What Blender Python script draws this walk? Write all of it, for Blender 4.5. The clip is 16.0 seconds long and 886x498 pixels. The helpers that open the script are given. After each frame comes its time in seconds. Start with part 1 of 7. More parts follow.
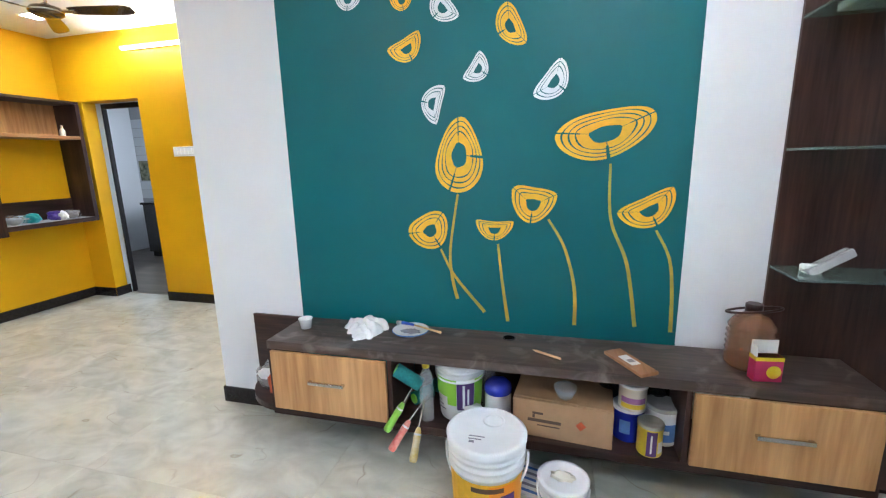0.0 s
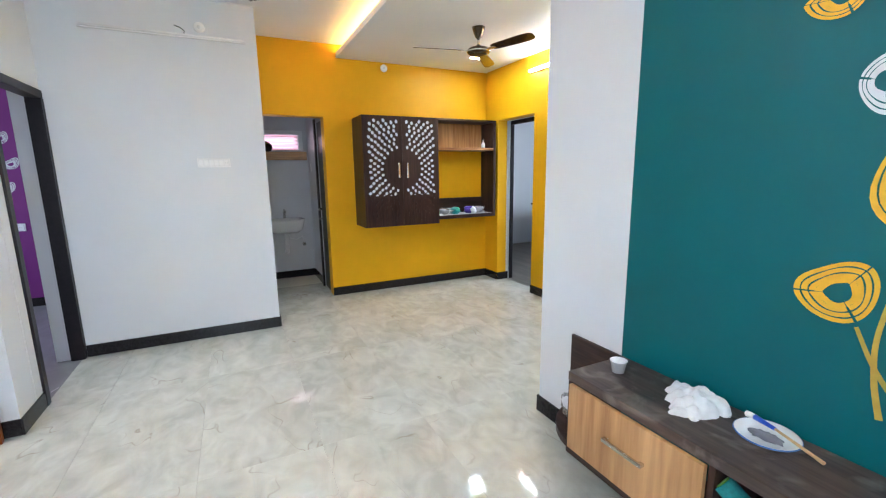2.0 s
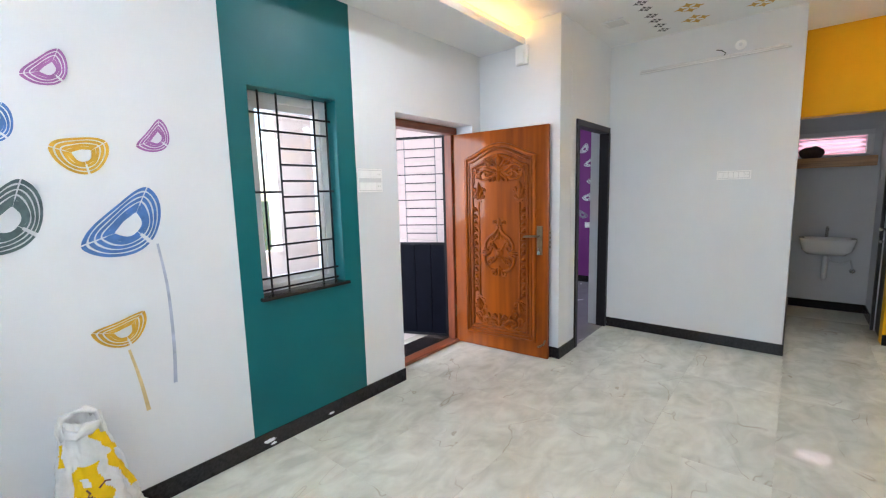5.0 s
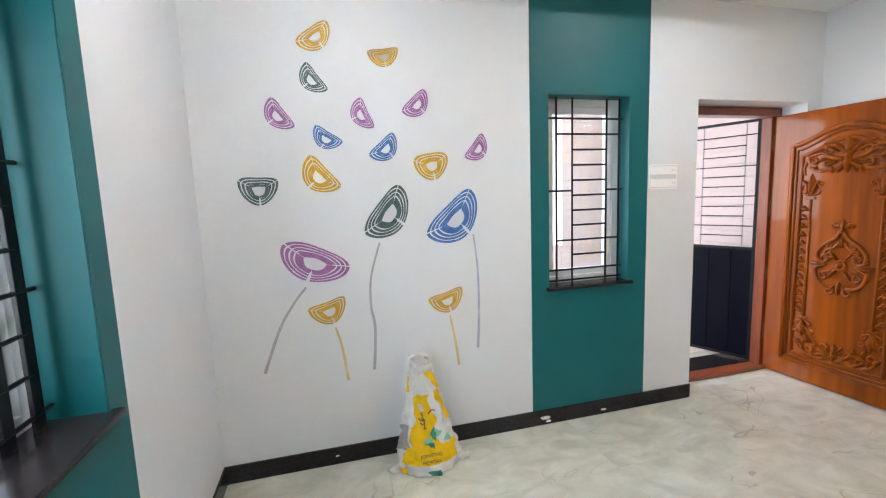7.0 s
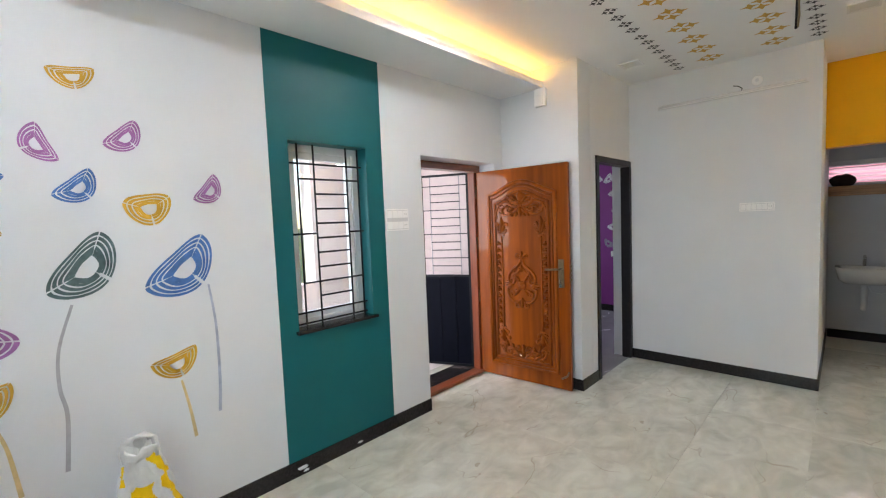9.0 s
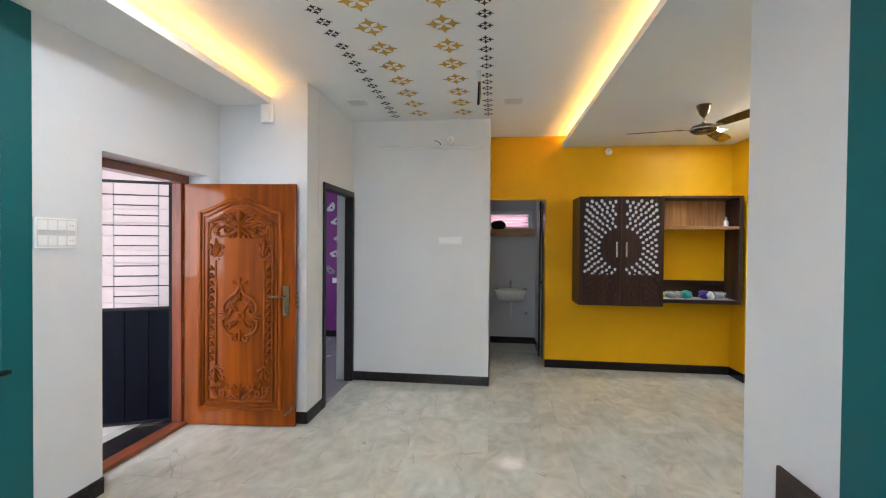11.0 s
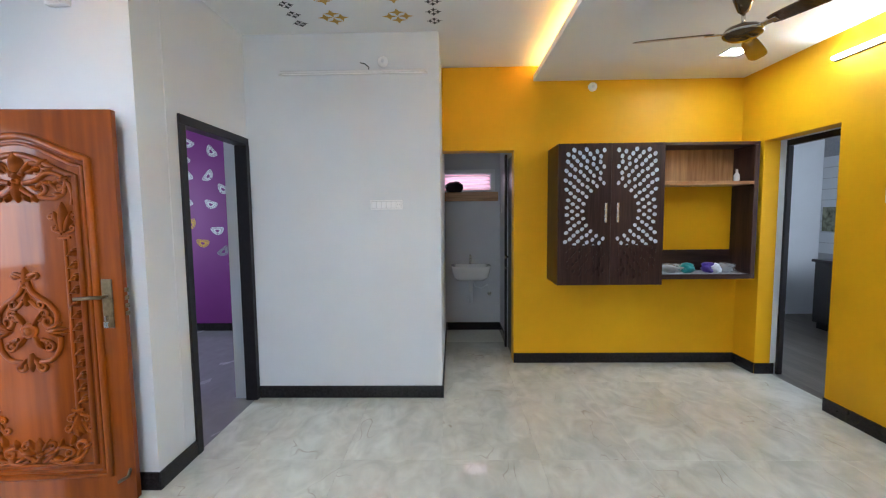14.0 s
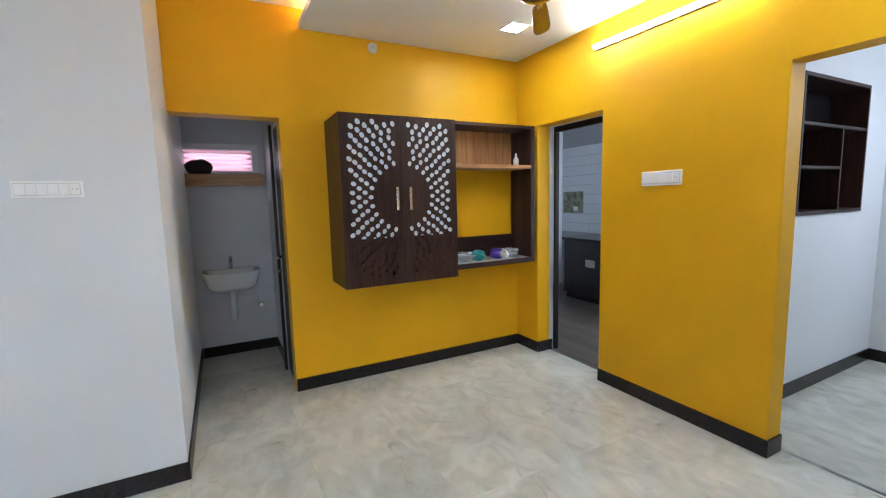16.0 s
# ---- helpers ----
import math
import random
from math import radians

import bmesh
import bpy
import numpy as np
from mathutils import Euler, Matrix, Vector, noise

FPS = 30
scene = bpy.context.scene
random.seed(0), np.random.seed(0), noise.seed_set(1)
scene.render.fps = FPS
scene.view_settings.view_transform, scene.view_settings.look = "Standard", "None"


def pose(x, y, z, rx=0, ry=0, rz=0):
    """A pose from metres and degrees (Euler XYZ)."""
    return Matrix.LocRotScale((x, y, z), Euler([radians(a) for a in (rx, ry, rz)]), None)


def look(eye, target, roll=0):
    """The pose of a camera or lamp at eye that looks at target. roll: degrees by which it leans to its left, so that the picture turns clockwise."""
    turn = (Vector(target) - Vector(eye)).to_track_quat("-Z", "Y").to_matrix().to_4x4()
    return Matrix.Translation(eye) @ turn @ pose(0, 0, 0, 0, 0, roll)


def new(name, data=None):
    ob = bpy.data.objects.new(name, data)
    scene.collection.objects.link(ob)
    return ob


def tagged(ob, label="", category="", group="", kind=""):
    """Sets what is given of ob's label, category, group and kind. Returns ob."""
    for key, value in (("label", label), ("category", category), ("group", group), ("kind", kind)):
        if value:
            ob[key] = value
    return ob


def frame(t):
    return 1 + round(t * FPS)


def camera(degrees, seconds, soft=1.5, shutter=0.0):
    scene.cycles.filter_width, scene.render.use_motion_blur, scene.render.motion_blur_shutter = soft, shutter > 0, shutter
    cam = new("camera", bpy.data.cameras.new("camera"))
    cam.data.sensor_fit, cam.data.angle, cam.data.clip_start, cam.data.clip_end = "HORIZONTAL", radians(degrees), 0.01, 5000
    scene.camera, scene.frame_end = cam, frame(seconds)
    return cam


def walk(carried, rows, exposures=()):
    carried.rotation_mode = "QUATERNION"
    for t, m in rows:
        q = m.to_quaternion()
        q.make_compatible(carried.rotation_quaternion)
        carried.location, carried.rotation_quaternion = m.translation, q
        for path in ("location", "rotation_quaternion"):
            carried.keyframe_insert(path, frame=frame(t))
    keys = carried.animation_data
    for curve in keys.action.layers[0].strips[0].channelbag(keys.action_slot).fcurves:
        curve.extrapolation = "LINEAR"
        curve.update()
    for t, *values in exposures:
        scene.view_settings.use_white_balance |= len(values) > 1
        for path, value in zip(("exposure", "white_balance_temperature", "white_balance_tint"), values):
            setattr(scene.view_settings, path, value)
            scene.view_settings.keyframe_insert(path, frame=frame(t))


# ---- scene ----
cam = camera(92.4, 16.0, soft=1.2)
PATH = [
    (0, (0.137, 0.267, 1.433), (-0.361, 2.161, 1.025), -1.3),
    (0.5, (0.116, 0.362, 1.418), (-0.751, 2.114, 0.998), -0.8),
    (1, (0.083, 0.496, 1.444), (-1.145, 2.016, 1.017), -0.5),
    (1.5, (0.084, 0.548, 1.451), (-1.410, 1.816, 1.052), -0.85),
    (2, (0.130, 0.660, 1.464), (-1.637, 1.525, 1.108), -0.8),
    (2.5, (0.181, 0.716, 1.461), (-1.730, 1.210, 1.140), -0.8),
    (3, (0.224, 0.713, 1.451), (-1.749, 0.834, 1.152), -1.45),
    (3.5, (0.279, 0.729, 1.434), (-1.690, 0.509, 1.157), -2.0),
    (4, (0.376, 0.779, 1.428), (-1.529, 0.229, 1.165), -2.4),
    (4.5, (0.412, 0.854, 1.452), (-1.356, -0.047, 1.202), -2.1),
    (5, (0.441, 0.981, 1.477), (-1.084, -0.286, 1.217), -1.5),
    (5.2, (0.461, 0.995, 1.476), (-0.97, -0.378, 1.216), -1.7),
    (7.3, (0.586, 1.039, 1.51), (0.113, -0.889, 1.262), -2.1),
    (7.5, (0.54, 1.088, 1.547), (0.061, -0.837, 1.289), -2.3),
    (8, (0.541, 1.08, 1.567), (-0.251, -0.744, 1.358), -2.2),
    (8.5, (0.53, 1.093, 1.569), (-0.593, -0.553, 1.404), -2.0),
    (9, (0.528, 1.113, 1.566), (-0.919, -0.26, 1.429), -2.3),
    (9.5, (0.528, 1.118, 1.566), (-1.127, 0.001, 1.446), -1.9),
    (10, (0.521, 1.106, 1.572), (-1.315, 0.317, 1.48), -1.3),
    (10.2, (0.519, 1.071, 1.57), (-1.371, 0.421, 1.495), -0.7),
    (12.3, (0.132, 0.981, 1.495), (-1.868, 0.99, 1.46), 0.1),
    (12.5, (0.04, 1.0, 1.492), (-1.96, 1.006, 1.444), -0.1),
    (13, (-0.258, 0.974, 1.5), (-2.256, 0.976, 1.408), 0.0),
    (13.5, (-0.497, 0.985, 1.492), (-2.492, 0.96, 1.365), -0.2),
    (14, (-0.776, 1.062, 1.484), (-2.769, 1.015, 1.325), -0.6),
    (14.5, (-0.992, 1.109, 1.487), (-2.983, 1.065, 1.3), -0.9),
    (15, (-1.251, 1.13, 1.494), (-3.225, 1.373, 1.286), -1.4),
    (15.5, (-1.415, 1.166, 1.485), (-3.32, 1.731, 1.256), -1.5),
    (16, (-1.571, 1.226, 1.481), (-3.333, 2.142, 1.246), -1.5),
]
walk(cam, [(t, look(eye, target, roll)) for t, eye, target, roll in PATH],
     [(0, 1.63, 5850, 10), (0.5, 1.65, 5700, 10), (1, 1.66, 5700, 10), (2, 1.58, 5750, 10), (3, 1.58, 5850, 10), (3.6, 1.42, 5900, 10), (5.2, 1.26, 6050, 10), (7.5, 1.07, 6400, 10), (10, 0.92, 6350, 10), (12.5, 1.32, 5850, 10), (14, 1.22, 5700, 10), (14.6, 1.42, 5600, 10), (15.5, 1.40, 5750, 10), (16, 1.28, 5750, 10)])

# ---- world, light, exposure ----
world = bpy.data.worlds.new("sky")
scene.world = world
world.use_nodes = True
wn = world.node_tree.nodes
wl = world.node_tree.links
sky = wn.new("ShaderNodeTexSky")
sky.sky_type, sky.sun_disc = "NISHITA", False
sky.sun_elevation, sky.sun_rotation = radians(55), radians(200)
wl.new(sky.outputs[0], wn["Background"].inputs[0])
wn["Background"].inputs[1].default_value = 0.15

sun_data = bpy.data.lights.new("sun", "SUN")
sun_data.energy, sun_data.angle, sun_data.color = 1.2, radians(12), (1.0, 0.96, 0.9)
sun = new("sun", sun_data)
sun.matrix_world = look((0, -20, 28), (0, 0, 0))


def area(name, eye, target, sx, sy, watts, color=(1, 1, 1)):
    d = bpy.data.lights.new(name, "AREA")
    d.shape, d.size, d.size_y, d.energy, d.color = "RECTANGLE", sx, sy, watts, color
    ob = new(name, d)
    ob.matrix_world = look(eye, target)
    return ob


DAY = (0.895, 0.943, 1.0)
area("daylight_east_window", (1.9, 0.55, 1.6), (0, 0.3, 1.4), 1.3, 1.2, 31, DAY)
area("daylight_balcony", (0.4, -2.93, 1.7), (0.2, 0, 1.3), 4.0, 1.4, 72, DAY)
area("daylight_balcony_side", (2.55, -2.3, 1.4), (-1, -2.3, 1.2), 1.2, 1.8, 22, DAY)
area("daylight_bath_window", (-6.28, 1.25, 1.9), (-5, 1.25, 1.2), 0.5, 0.18, 0.32, (1, 0.84, 0.86))
# added fill lamp inside the bedroom, by an assumed unseen window
area("fill_bedroom", (-5.0, -3.4, 1.6), (-5.4, -2, 1.3), 1.2, 1.2, 10, DAY)
# added fill lamp at an assumed kitchen window out of view
area("fill_kitchen", (-3.95, 6.28, 1.6), (-5.2, 5, 1.2), 0.85, 0.95, 27, DAY)
# added fill lamp inside the pantry, which has no window
area("fill_pantry", (-1.6, 5.6, 2.2), (-2.6, 5.4, 1.2), 1.0, 1.0, 8.5, DAY)

# ---- materials ----


def mat(name, color, rough=0.6, metal=0.0, vary=0.0, scale=6.0, color2=None, bump=0.0, bump_scale=80.0, coat=0.0,
        spec=0.5, trans=0.0, emit=None, emit_strength=0.0, stretch=(1, 1, 1), rough_vary=0.0, alpha=1.0):
    m = bpy.data.materials.new(name)
    m.use_nodes = True
    nt = m.node_tree
    b = nt.nodes["Principled BSDF"]
    b.inputs["Base Color"].default_value = (*color, 1)
    b.inputs["Roughness"].default_value = rough
    b.inputs["Metallic"].default_value = metal
    b.inputs["Coat Weight"].default_value = coat
    b.inputs["Specular IOR Level"].default_value = spec
    b.inputs["Transmission Weight"].default_value = trans
    b.inputs["Alpha"].default_value = alpha
    if emit:
        b.inputs["Emission Color"].default_value = (*emit, 1)
        b.inputs["Emission Strength"].default_value = emit_strength
    if vary or color2 or bump or rough_vary:
        tc = nt.nodes.new("ShaderNodeTexCoord")
        mp = nt.nodes.new("ShaderNodeMapping")
        mp.inputs["Scale"].default_value = stretch
        nt.links.new(tc.outputs["Object"], mp.inputs["Vector"])
        n1 = nt.nodes.new("ShaderNodeTexNoise")
        n1.inputs["Scale"].default_value, n1.inputs["Detail"].default_value = scale, 6
        n1.inputs["Roughness"].default_value = 0.62
        nt.links.new(mp.outputs[0], n1.inputs["Vector"])
        if vary or color2:
            r = nt.nodes.new("ShaderNodeValToRGB")
            c2 = color2 or tuple(min(1, c * (1 + vary)) for c in color)
            c1 = color if color2 else tuple(c * (1 - vary) for c in color)
            r.color_ramp.elements[0].position, r.color_ramp.elements[1].position = 0.3, 0.7
            r.color_ramp.elements[0].color, r.color_ramp.elements[1].color = (*c1, 1), (*c2, 1)
            nt.links.new(n1.outputs["Fac"], r.inputs["Fac"])
            nt.links.new(r.outputs["Color"], b.inputs["Base Color"])
        if rough_vary:
            mr = nt.nodes.new("ShaderNodeMapRange")
            mr.inputs["To Min"].default_value, mr.inputs["To Max"].default_value = rough - rough_vary, rough + rough_vary
            nt.links.new(n1.outputs["Fac"], mr.inputs["Value"])
            nt.links.new(mr.outputs[0], b.inputs["Roughness"])
        if bump:
            n2 = nt.nodes.new("ShaderNodeTexNoise")
            n2.inputs["Scale"].default_value, n2.inputs["Detail"].default_value = bump_scale, 4
            nt.links.new(mp.outputs[0], n2.inputs["Vector"])
            bp = nt.nodes.new("ShaderNodeBump")
            bp.inputs["Strength"].default_value, bp.inputs["Distance"].default_value = bump, 0.002
            nt.links.new(n2.outputs["Fac"], bp.inputs["Height"])
            nt.links.new(bp.outputs[0], b.inputs["Normal"])
    return m


def wood(name, dark, light, along="z", rough=0.4, coat=0.0, scale=1.0, bump=0.05):
    """Grain that runs along one axis, with broad bands and fine streaks."""
    m = bpy.data.materials.new(name)
    m.use_nodes = True
    nt = m.node_tree
    b = nt.nodes["Principled BSDF"]
    b.inputs["Roughness"].default_value, b.inputs["Coat Weight"].default_value = rough, coat
    b.inputs["Coat Roughness"].default_value = 0.10
    tc = nt.nodes.new("ShaderNodeTexCoord")
    ofs = nt.nodes.new("ShaderNodeObjectInfo")
    add = nt.nodes.new("ShaderNodeVectorMath")
    mul = nt.nodes.new("ShaderNodeVectorMath")
    mul.operation = "MULTIPLY"
    mul.inputs[1].default_value = (7, 5, 3)
    nt.links.new(ofs.outputs["Random"], mul.inputs[0])
    nt.links.new(tc.outputs["Object"], add.inputs[0])
    nt.links.new(mul.outputs[0], add.inputs[1])
    cols = []
    for broad, s in ((1, 9.0 * scale), (0, 70.0 * scale)):
        mp = nt.nodes.new("ShaderNodeMapping")
        k = {"x": (0.07, 1, 1), "y": (1, 0.07, 1), "z": (1, 1, 0.07)}[along]
        mp.inputs["Scale"].default_value = k
        nt.links.new(add.outputs[0], mp.inputs["Vector"])
        n = nt.nodes.new("ShaderNodeTexNoise")
        n.inputs["Scale"].default_value, n.inputs["Detail"].default_value = s, 5
        n.inputs["Distortion"].default_value = 0.6 if broad else 0.1
        nt.links.new(mp.outputs[0], n.inputs["Vector"])
        cols.append(n)
    mix = nt.nodes.new("ShaderNodeMath")
    mix.operation = "MULTIPLY_ADD"
    mix.inputs[1].default_value = 0.45
    nt.links.new(cols[1].outputs["Fac"], mix.inputs[0])
    m2 = nt.nodes.new("ShaderNodeMath")
    m2.operation = "MULTIPLY"
    m2.inputs[1].default_value = 0.55
    nt.links.new(cols[0].outputs["Fac"], m2.inputs[0])
    nt.links.new(m2.outputs[0], mix.inputs[2])
    r = nt.nodes.new("ShaderNodeValToRGB")
    r.color_ramp.elements[0].position, r.color_ramp.elements[1].position = 0.36, 0.64
    r.color_ramp.elements[0].color, r.color_ramp.elements[1].color = (*dark, 1), (*light, 1)
    nt.links.new(mix.outputs[0], r.inputs["Fac"])
    nt.links.new(r.outputs["Color"], b.inputs["Base Color"])
    if bump:
        bp = nt.nodes.new("ShaderNodeBump")
        bp.inputs["Strength"].default_value, bp.inputs["Distance"].default_value = bump, 0.002
        nt.links.new(cols[1].outputs["Fac"], bp.inputs["Height"])
        nt.links.new(bp.outputs[0], b.inputs["Normal"])
    return m


def marble_tile(name, base, cloud, vein, rough):
    """Polished vitrified tile with clouds and thin broken veins, different on every tile."""
    m = bpy.data.materials.new(name)
    m.use_nodes = True
    nt = m.node_tree
    b = nt.nodes["Principled BSDF"]
    b.inputs["Roughness"].default_value = rough
    tc = nt.nodes.new("ShaderNodeTexCoord")
    oi = nt.nodes.new("ShaderNodeObjectInfo")
    mul = nt.nodes.new("ShaderNodeVectorMath")
    mul.operation = "MULTIPLY"
    mul.inputs[1].default_value = (31, 17, 9)
    nt.links.new(oi.outputs["Random"], mul.inputs[0])
    add = nt.nodes.new("ShaderNodeVectorMath")
    lie = nt.nodes.new("ShaderNodeMapping")
    lie.inputs["Rotation"].default_value = (0, 0, radians(38))
    lie.inputs["Scale"].default_value = (0.85, 1.25, 1)
    nt.links.new(tc.outputs["Object"], lie.inputs["Vector"])
    nt.links.new(lie.outputs[0], add.inputs[0])
    nt.links.new(mul.outputs[0], add.inputs[1])

    def tex(scale, detail, dist):
        n = nt.nodes.new("ShaderNodeTexNoise")
        n.inputs["Scale"].default_value, n.inputs["Detail"].default_value = scale, detail
        n.inputs["Distortion"].default_value = dist
        nt.links.new(add.outputs[0], n.inputs["Vector"])
        return n

    c = tex(2.6, 7, 1.2)
    fine = tex(5.2, 5, 1.4)
    both = nt.nodes.new("ShaderNodeMath")
    both.operation = "MULTIPLY_ADD"
    both.inputs[1].default_value = 0.5
    nt.links.new(fine.outputs["Fac"], both.inputs[0])
    half = nt.nodes.new("ShaderNodeMath")
    half.operation = "MULTIPLY"
    half.inputs[1].default_value = 0.5
    nt.links.new(c.outputs["Fac"], half.inputs[0])
    nt.links.new(half.outputs[0], both.inputs[2])
    r = nt.nodes.new("ShaderNodeValToRGB")
    r.color_ramp.elements[0].position, r.color_ramp.elements[1].position = 0.38, 0.63
    r.color_ramp.elements[0].color, r.color_ramp.elements[1].color = (*cloud, 1), (*base, 1)
    nt.links.new(both.outputs[0], r.inputs["Fac"])
    v = tex(2.2, 2.5, 0.5)
    d = nt.nodes.new("ShaderNodeMath")
    d.operation = "SUBTRACT"
    d.inputs[1].default_value = 0.5
    nt.links.new(v.outputs["Fac"], d.inputs[0])
    a = nt.nodes.new("ShaderNodeMath")
    a.operation = "ABSOLUTE"
    nt.links.new(d.outputs[0], a.inputs[0])
    vr = nt.nodes.new("ShaderNodeValToRGB")
    vr.color_ramp.elements[0].position, vr.color_ramp.elements[1].position = 0.0, 0.007
    vr.color_ramp.elements[0].color, vr.color_ramp.elements[1].color = (0.50, 0.50, 0.50, 1), (0, 0, 0, 1)
    nt.links.new(a.outputs[0], vr.inputs["Fac"])
    brk = tex(3.6, 2, 0.0)
    br = nt.nodes.new("ShaderNodeValToRGB")
    br.color_ramp.elements[0].position, br.color_ramp.elements[1].position = 0.50, 0.64
    nt.links.new(brk.outputs["Fac"], br.inputs["Fac"])
    vm = nt.nodes.new("ShaderNodeMath")
    vm.operation = "MULTIPLY"
    nt.links.new(vr.outputs["Color"], vm.inputs[0])
    nt.links.new(br.outputs["Color"], vm.inputs[1])
    mx = nt.nodes.new("ShaderNodeMix")
    mx.data_type = "RGBA"
    nt.links.new(vm.outputs[0], mx.inputs["Factor"])
    nt.links.new(r.outputs["Color"], mx.inputs["A"])
    mx.inputs["B"].default_value = (*vein, 1)
    nt.links.new(mx.outputs["Result"], b.inputs["Base Color"])
    rr = nt.nodes.new("ShaderNodeMapRange")
    rr.inputs["To Min"].default_value, rr.inputs["To Max"].default_value = rough * 0.7, rough * 1.7
    nt.links.new(c.outputs["Fac"], rr.inputs["Value"])
    nt.links.new(rr.outputs[0], b.inputs["Roughness"])
    return m


WHITE = mat("white_wall_paint", (0.73, 0.75, 0.775), 0.55, vary=0.025, scale=1.7, bump=0.08, bump_scale=120)
# white wall paint darkened: the washroom's weak light is put into the colour
WASHWALL = mat("dimmed_white_wall_paint", (0.59, 0.60, 0.63), 0.5, vary=0.03, scale=1.7, bump=0.08, bump_scale=120)
CEIL = mat("ceiling_paint", (0.87, 0.87, 0.86), 0.7, vary=0.02, scale=1.2, bump=0.05, bump_scale=90)
YELLOW = mat("mustard_yellow_paint", (0.76, 0.405, 0.003), 0.45, spec=0.2, vary=0.05, scale=2.0, bump=0.08, bump_scale=120)
TEAL = mat("teal_paint", (0.004, 0.116, 0.130), 0.42, spec=0.32, vary=0.06, scale=2.2, bump=0.08, bump_scale=120)
PURPLE = mat("purple_paint", (0.185, 0.024, 0.19), 0.5, vary=0.06, scale=2.0, bump=0.08)
GRANITE = mat("black_granite", (0.009, 0.0078, 0.008), 0.22, vary=0.5, scale=60, color2=(0.028, 0.023, 0.024), rough_vary=0.08, spec=0.3)
TILE = marble_tile("beige_marble_tile", (0.655, 0.662, 0.583), (0.485, 0.485, 0.415), (0.24, 0.18, 0.12), 0.05)
GROUT = mat("grout", (0.57, 0.57, 0.49), 0.8, vary=0.1, scale=30)
GREYTILE = marble_tile("grey_floor_tile", (0.29, 0.285, 0.29), (0.25, 0.245, 0.25), (0.25, 0.24, 0.235), 0.2)
BROWNTILE = wood("wood_look_floor_tile", (0.07, 0.058, 0.045), (0.17, 0.145, 0.115), "x", 0.35)
WENGE = wood("wenge_laminate", (0.018, 0.008, 0.0065), (0.062, 0.029, 0.022), "z", 0.38)
WENGE_X = wood("wenge_laminate_level", (0.020, 0.010, 0.008), (0.066, 0.033, 0.026), "x", 0.40)
WENGE_Y = wood("wenge_laminate_cross", (0.015, 0.007, 0.0055), (0.050, 0.025, 0.019), "y", 0.40)
for m_dark in (WENGE, WENGE_X, WENGE_Y):
    m_dark.node_tree.nodes["Principled BSDF"].inputs["Specular IOR Level"].default_value = 0.3
WALNUT = wood("walnut_laminate", (0.34, 0.16, 0.055), (0.66, 0.39, 0.17), "z", 0.4, scale=0.55)
WALNUT_Y = wood("walnut_laminate_level", (0.27, 0.12, 0.042), (0.56, 0.32, 0.14), "y", 0.4)
TEAK = wood("varnished_teak", (0.155, 0.031, 0.0014), (0.33, 0.074, 0.003), "z", 0.38, coat=0.36, scale=0.3, bump=0.02)
TEAK.node_tree.nodes["Principled BSDF"].inputs["Specular IOR Level"].default_value = 0.12
TEAK.node_tree.nodes["Principled BSDF"].inputs["Coat Roughness"].default_value = 0.07
TEAK_X = wood("varnished_teak_level", (0.13, 0.035, 0.014), (0.28, 0.075, 0.03), "x", 0.3, coat=0.5)
REDWOOD = wood("red_door_frame", (0.11, 0.026, 0.010), (0.24, 0.055, 0.018), "z", 0.4, coat=0.1)
REDWOOD.node_tree.nodes["Principled BSDF"].inputs["Specular IOR Level"].default_value = 0.25
IRON = mat("black_painted_iron", (0.006, 0.006, 0.008), 0.4, vary=0.3, scale=20, spec=0.25)
NAVYSHEET = mat("dark_navy_sheet_metal", (0.003, 0.0035, 0.008), 0.5, vary=0.2, scale=8, spec=0.06)
DOORFRAME = mat("dark_brown_door_frame", (0.014, 0.011, 0.012), 0.4, vary=0.2, scale=30, spec=0.3)
CHROME = mat("brushed_steel", (0.62, 0.61, 0.58), 0.25, metal=1.0, rough_vary=0.08, scale=60)
BRASS = mat("antique_brass", (0.22, 0.17, 0.10), 0.35, metal=1.0, vary=0.3, scale=40)
PLASTIC = mat("white_switch_plastic", (0.94, 0.94, 0.94), 0.22)
UPVC = mat("white_window_frame", (0.75, 0.76, 0.78), 0.3, vary=0.03, scale=8)


def thin_glass(name):
    """A window pane: clear straight through, with a faint mirror on its face."""
    m = bpy.data.materials.new(name)
    m.use_nodes = True
    nt = m.node_tree
    out = nt.nodes["Material Output"]
    nt.nodes.remove(nt.nodes["Principled BSDF"])
    clear, gloss, mix = nt.nodes.new("ShaderNodeBsdfTransparent"), nt.nodes.new("ShaderNodeBsdfGlossy"), nt.nodes.new("ShaderNodeMixShader")
    clear.inputs["Color"].default_value = (0.93, 0.97, 0.96, 1)
    gloss.inputs["Roughness"].default_value = 0.02
    mix.inputs[0].default_value = 0.07
    nt.links.new(clear.outputs[0], mix.inputs[1])
    nt.links.new(gloss.outputs[0], mix.inputs[2])
    nt.links.new(mix.outputs[0], out.inputs["Surface"])
    return m


GLASS = thin_glass("clear_window_glass")
LED_WARM = mat("warm_cove_led", (1, 0.7, 0.3), 0.5, emit=(1.0, 0.50, 0.10), emit_strength=10)
LED_WHITE = mat("white_led", (1, 1, 1), 0.4, emit=(1, 0.98, 0.95), emit_strength=34)
PORCELAIN = mat("white_porcelain", (0.86, 0.86, 0.86), 0.12, coat=0.3)

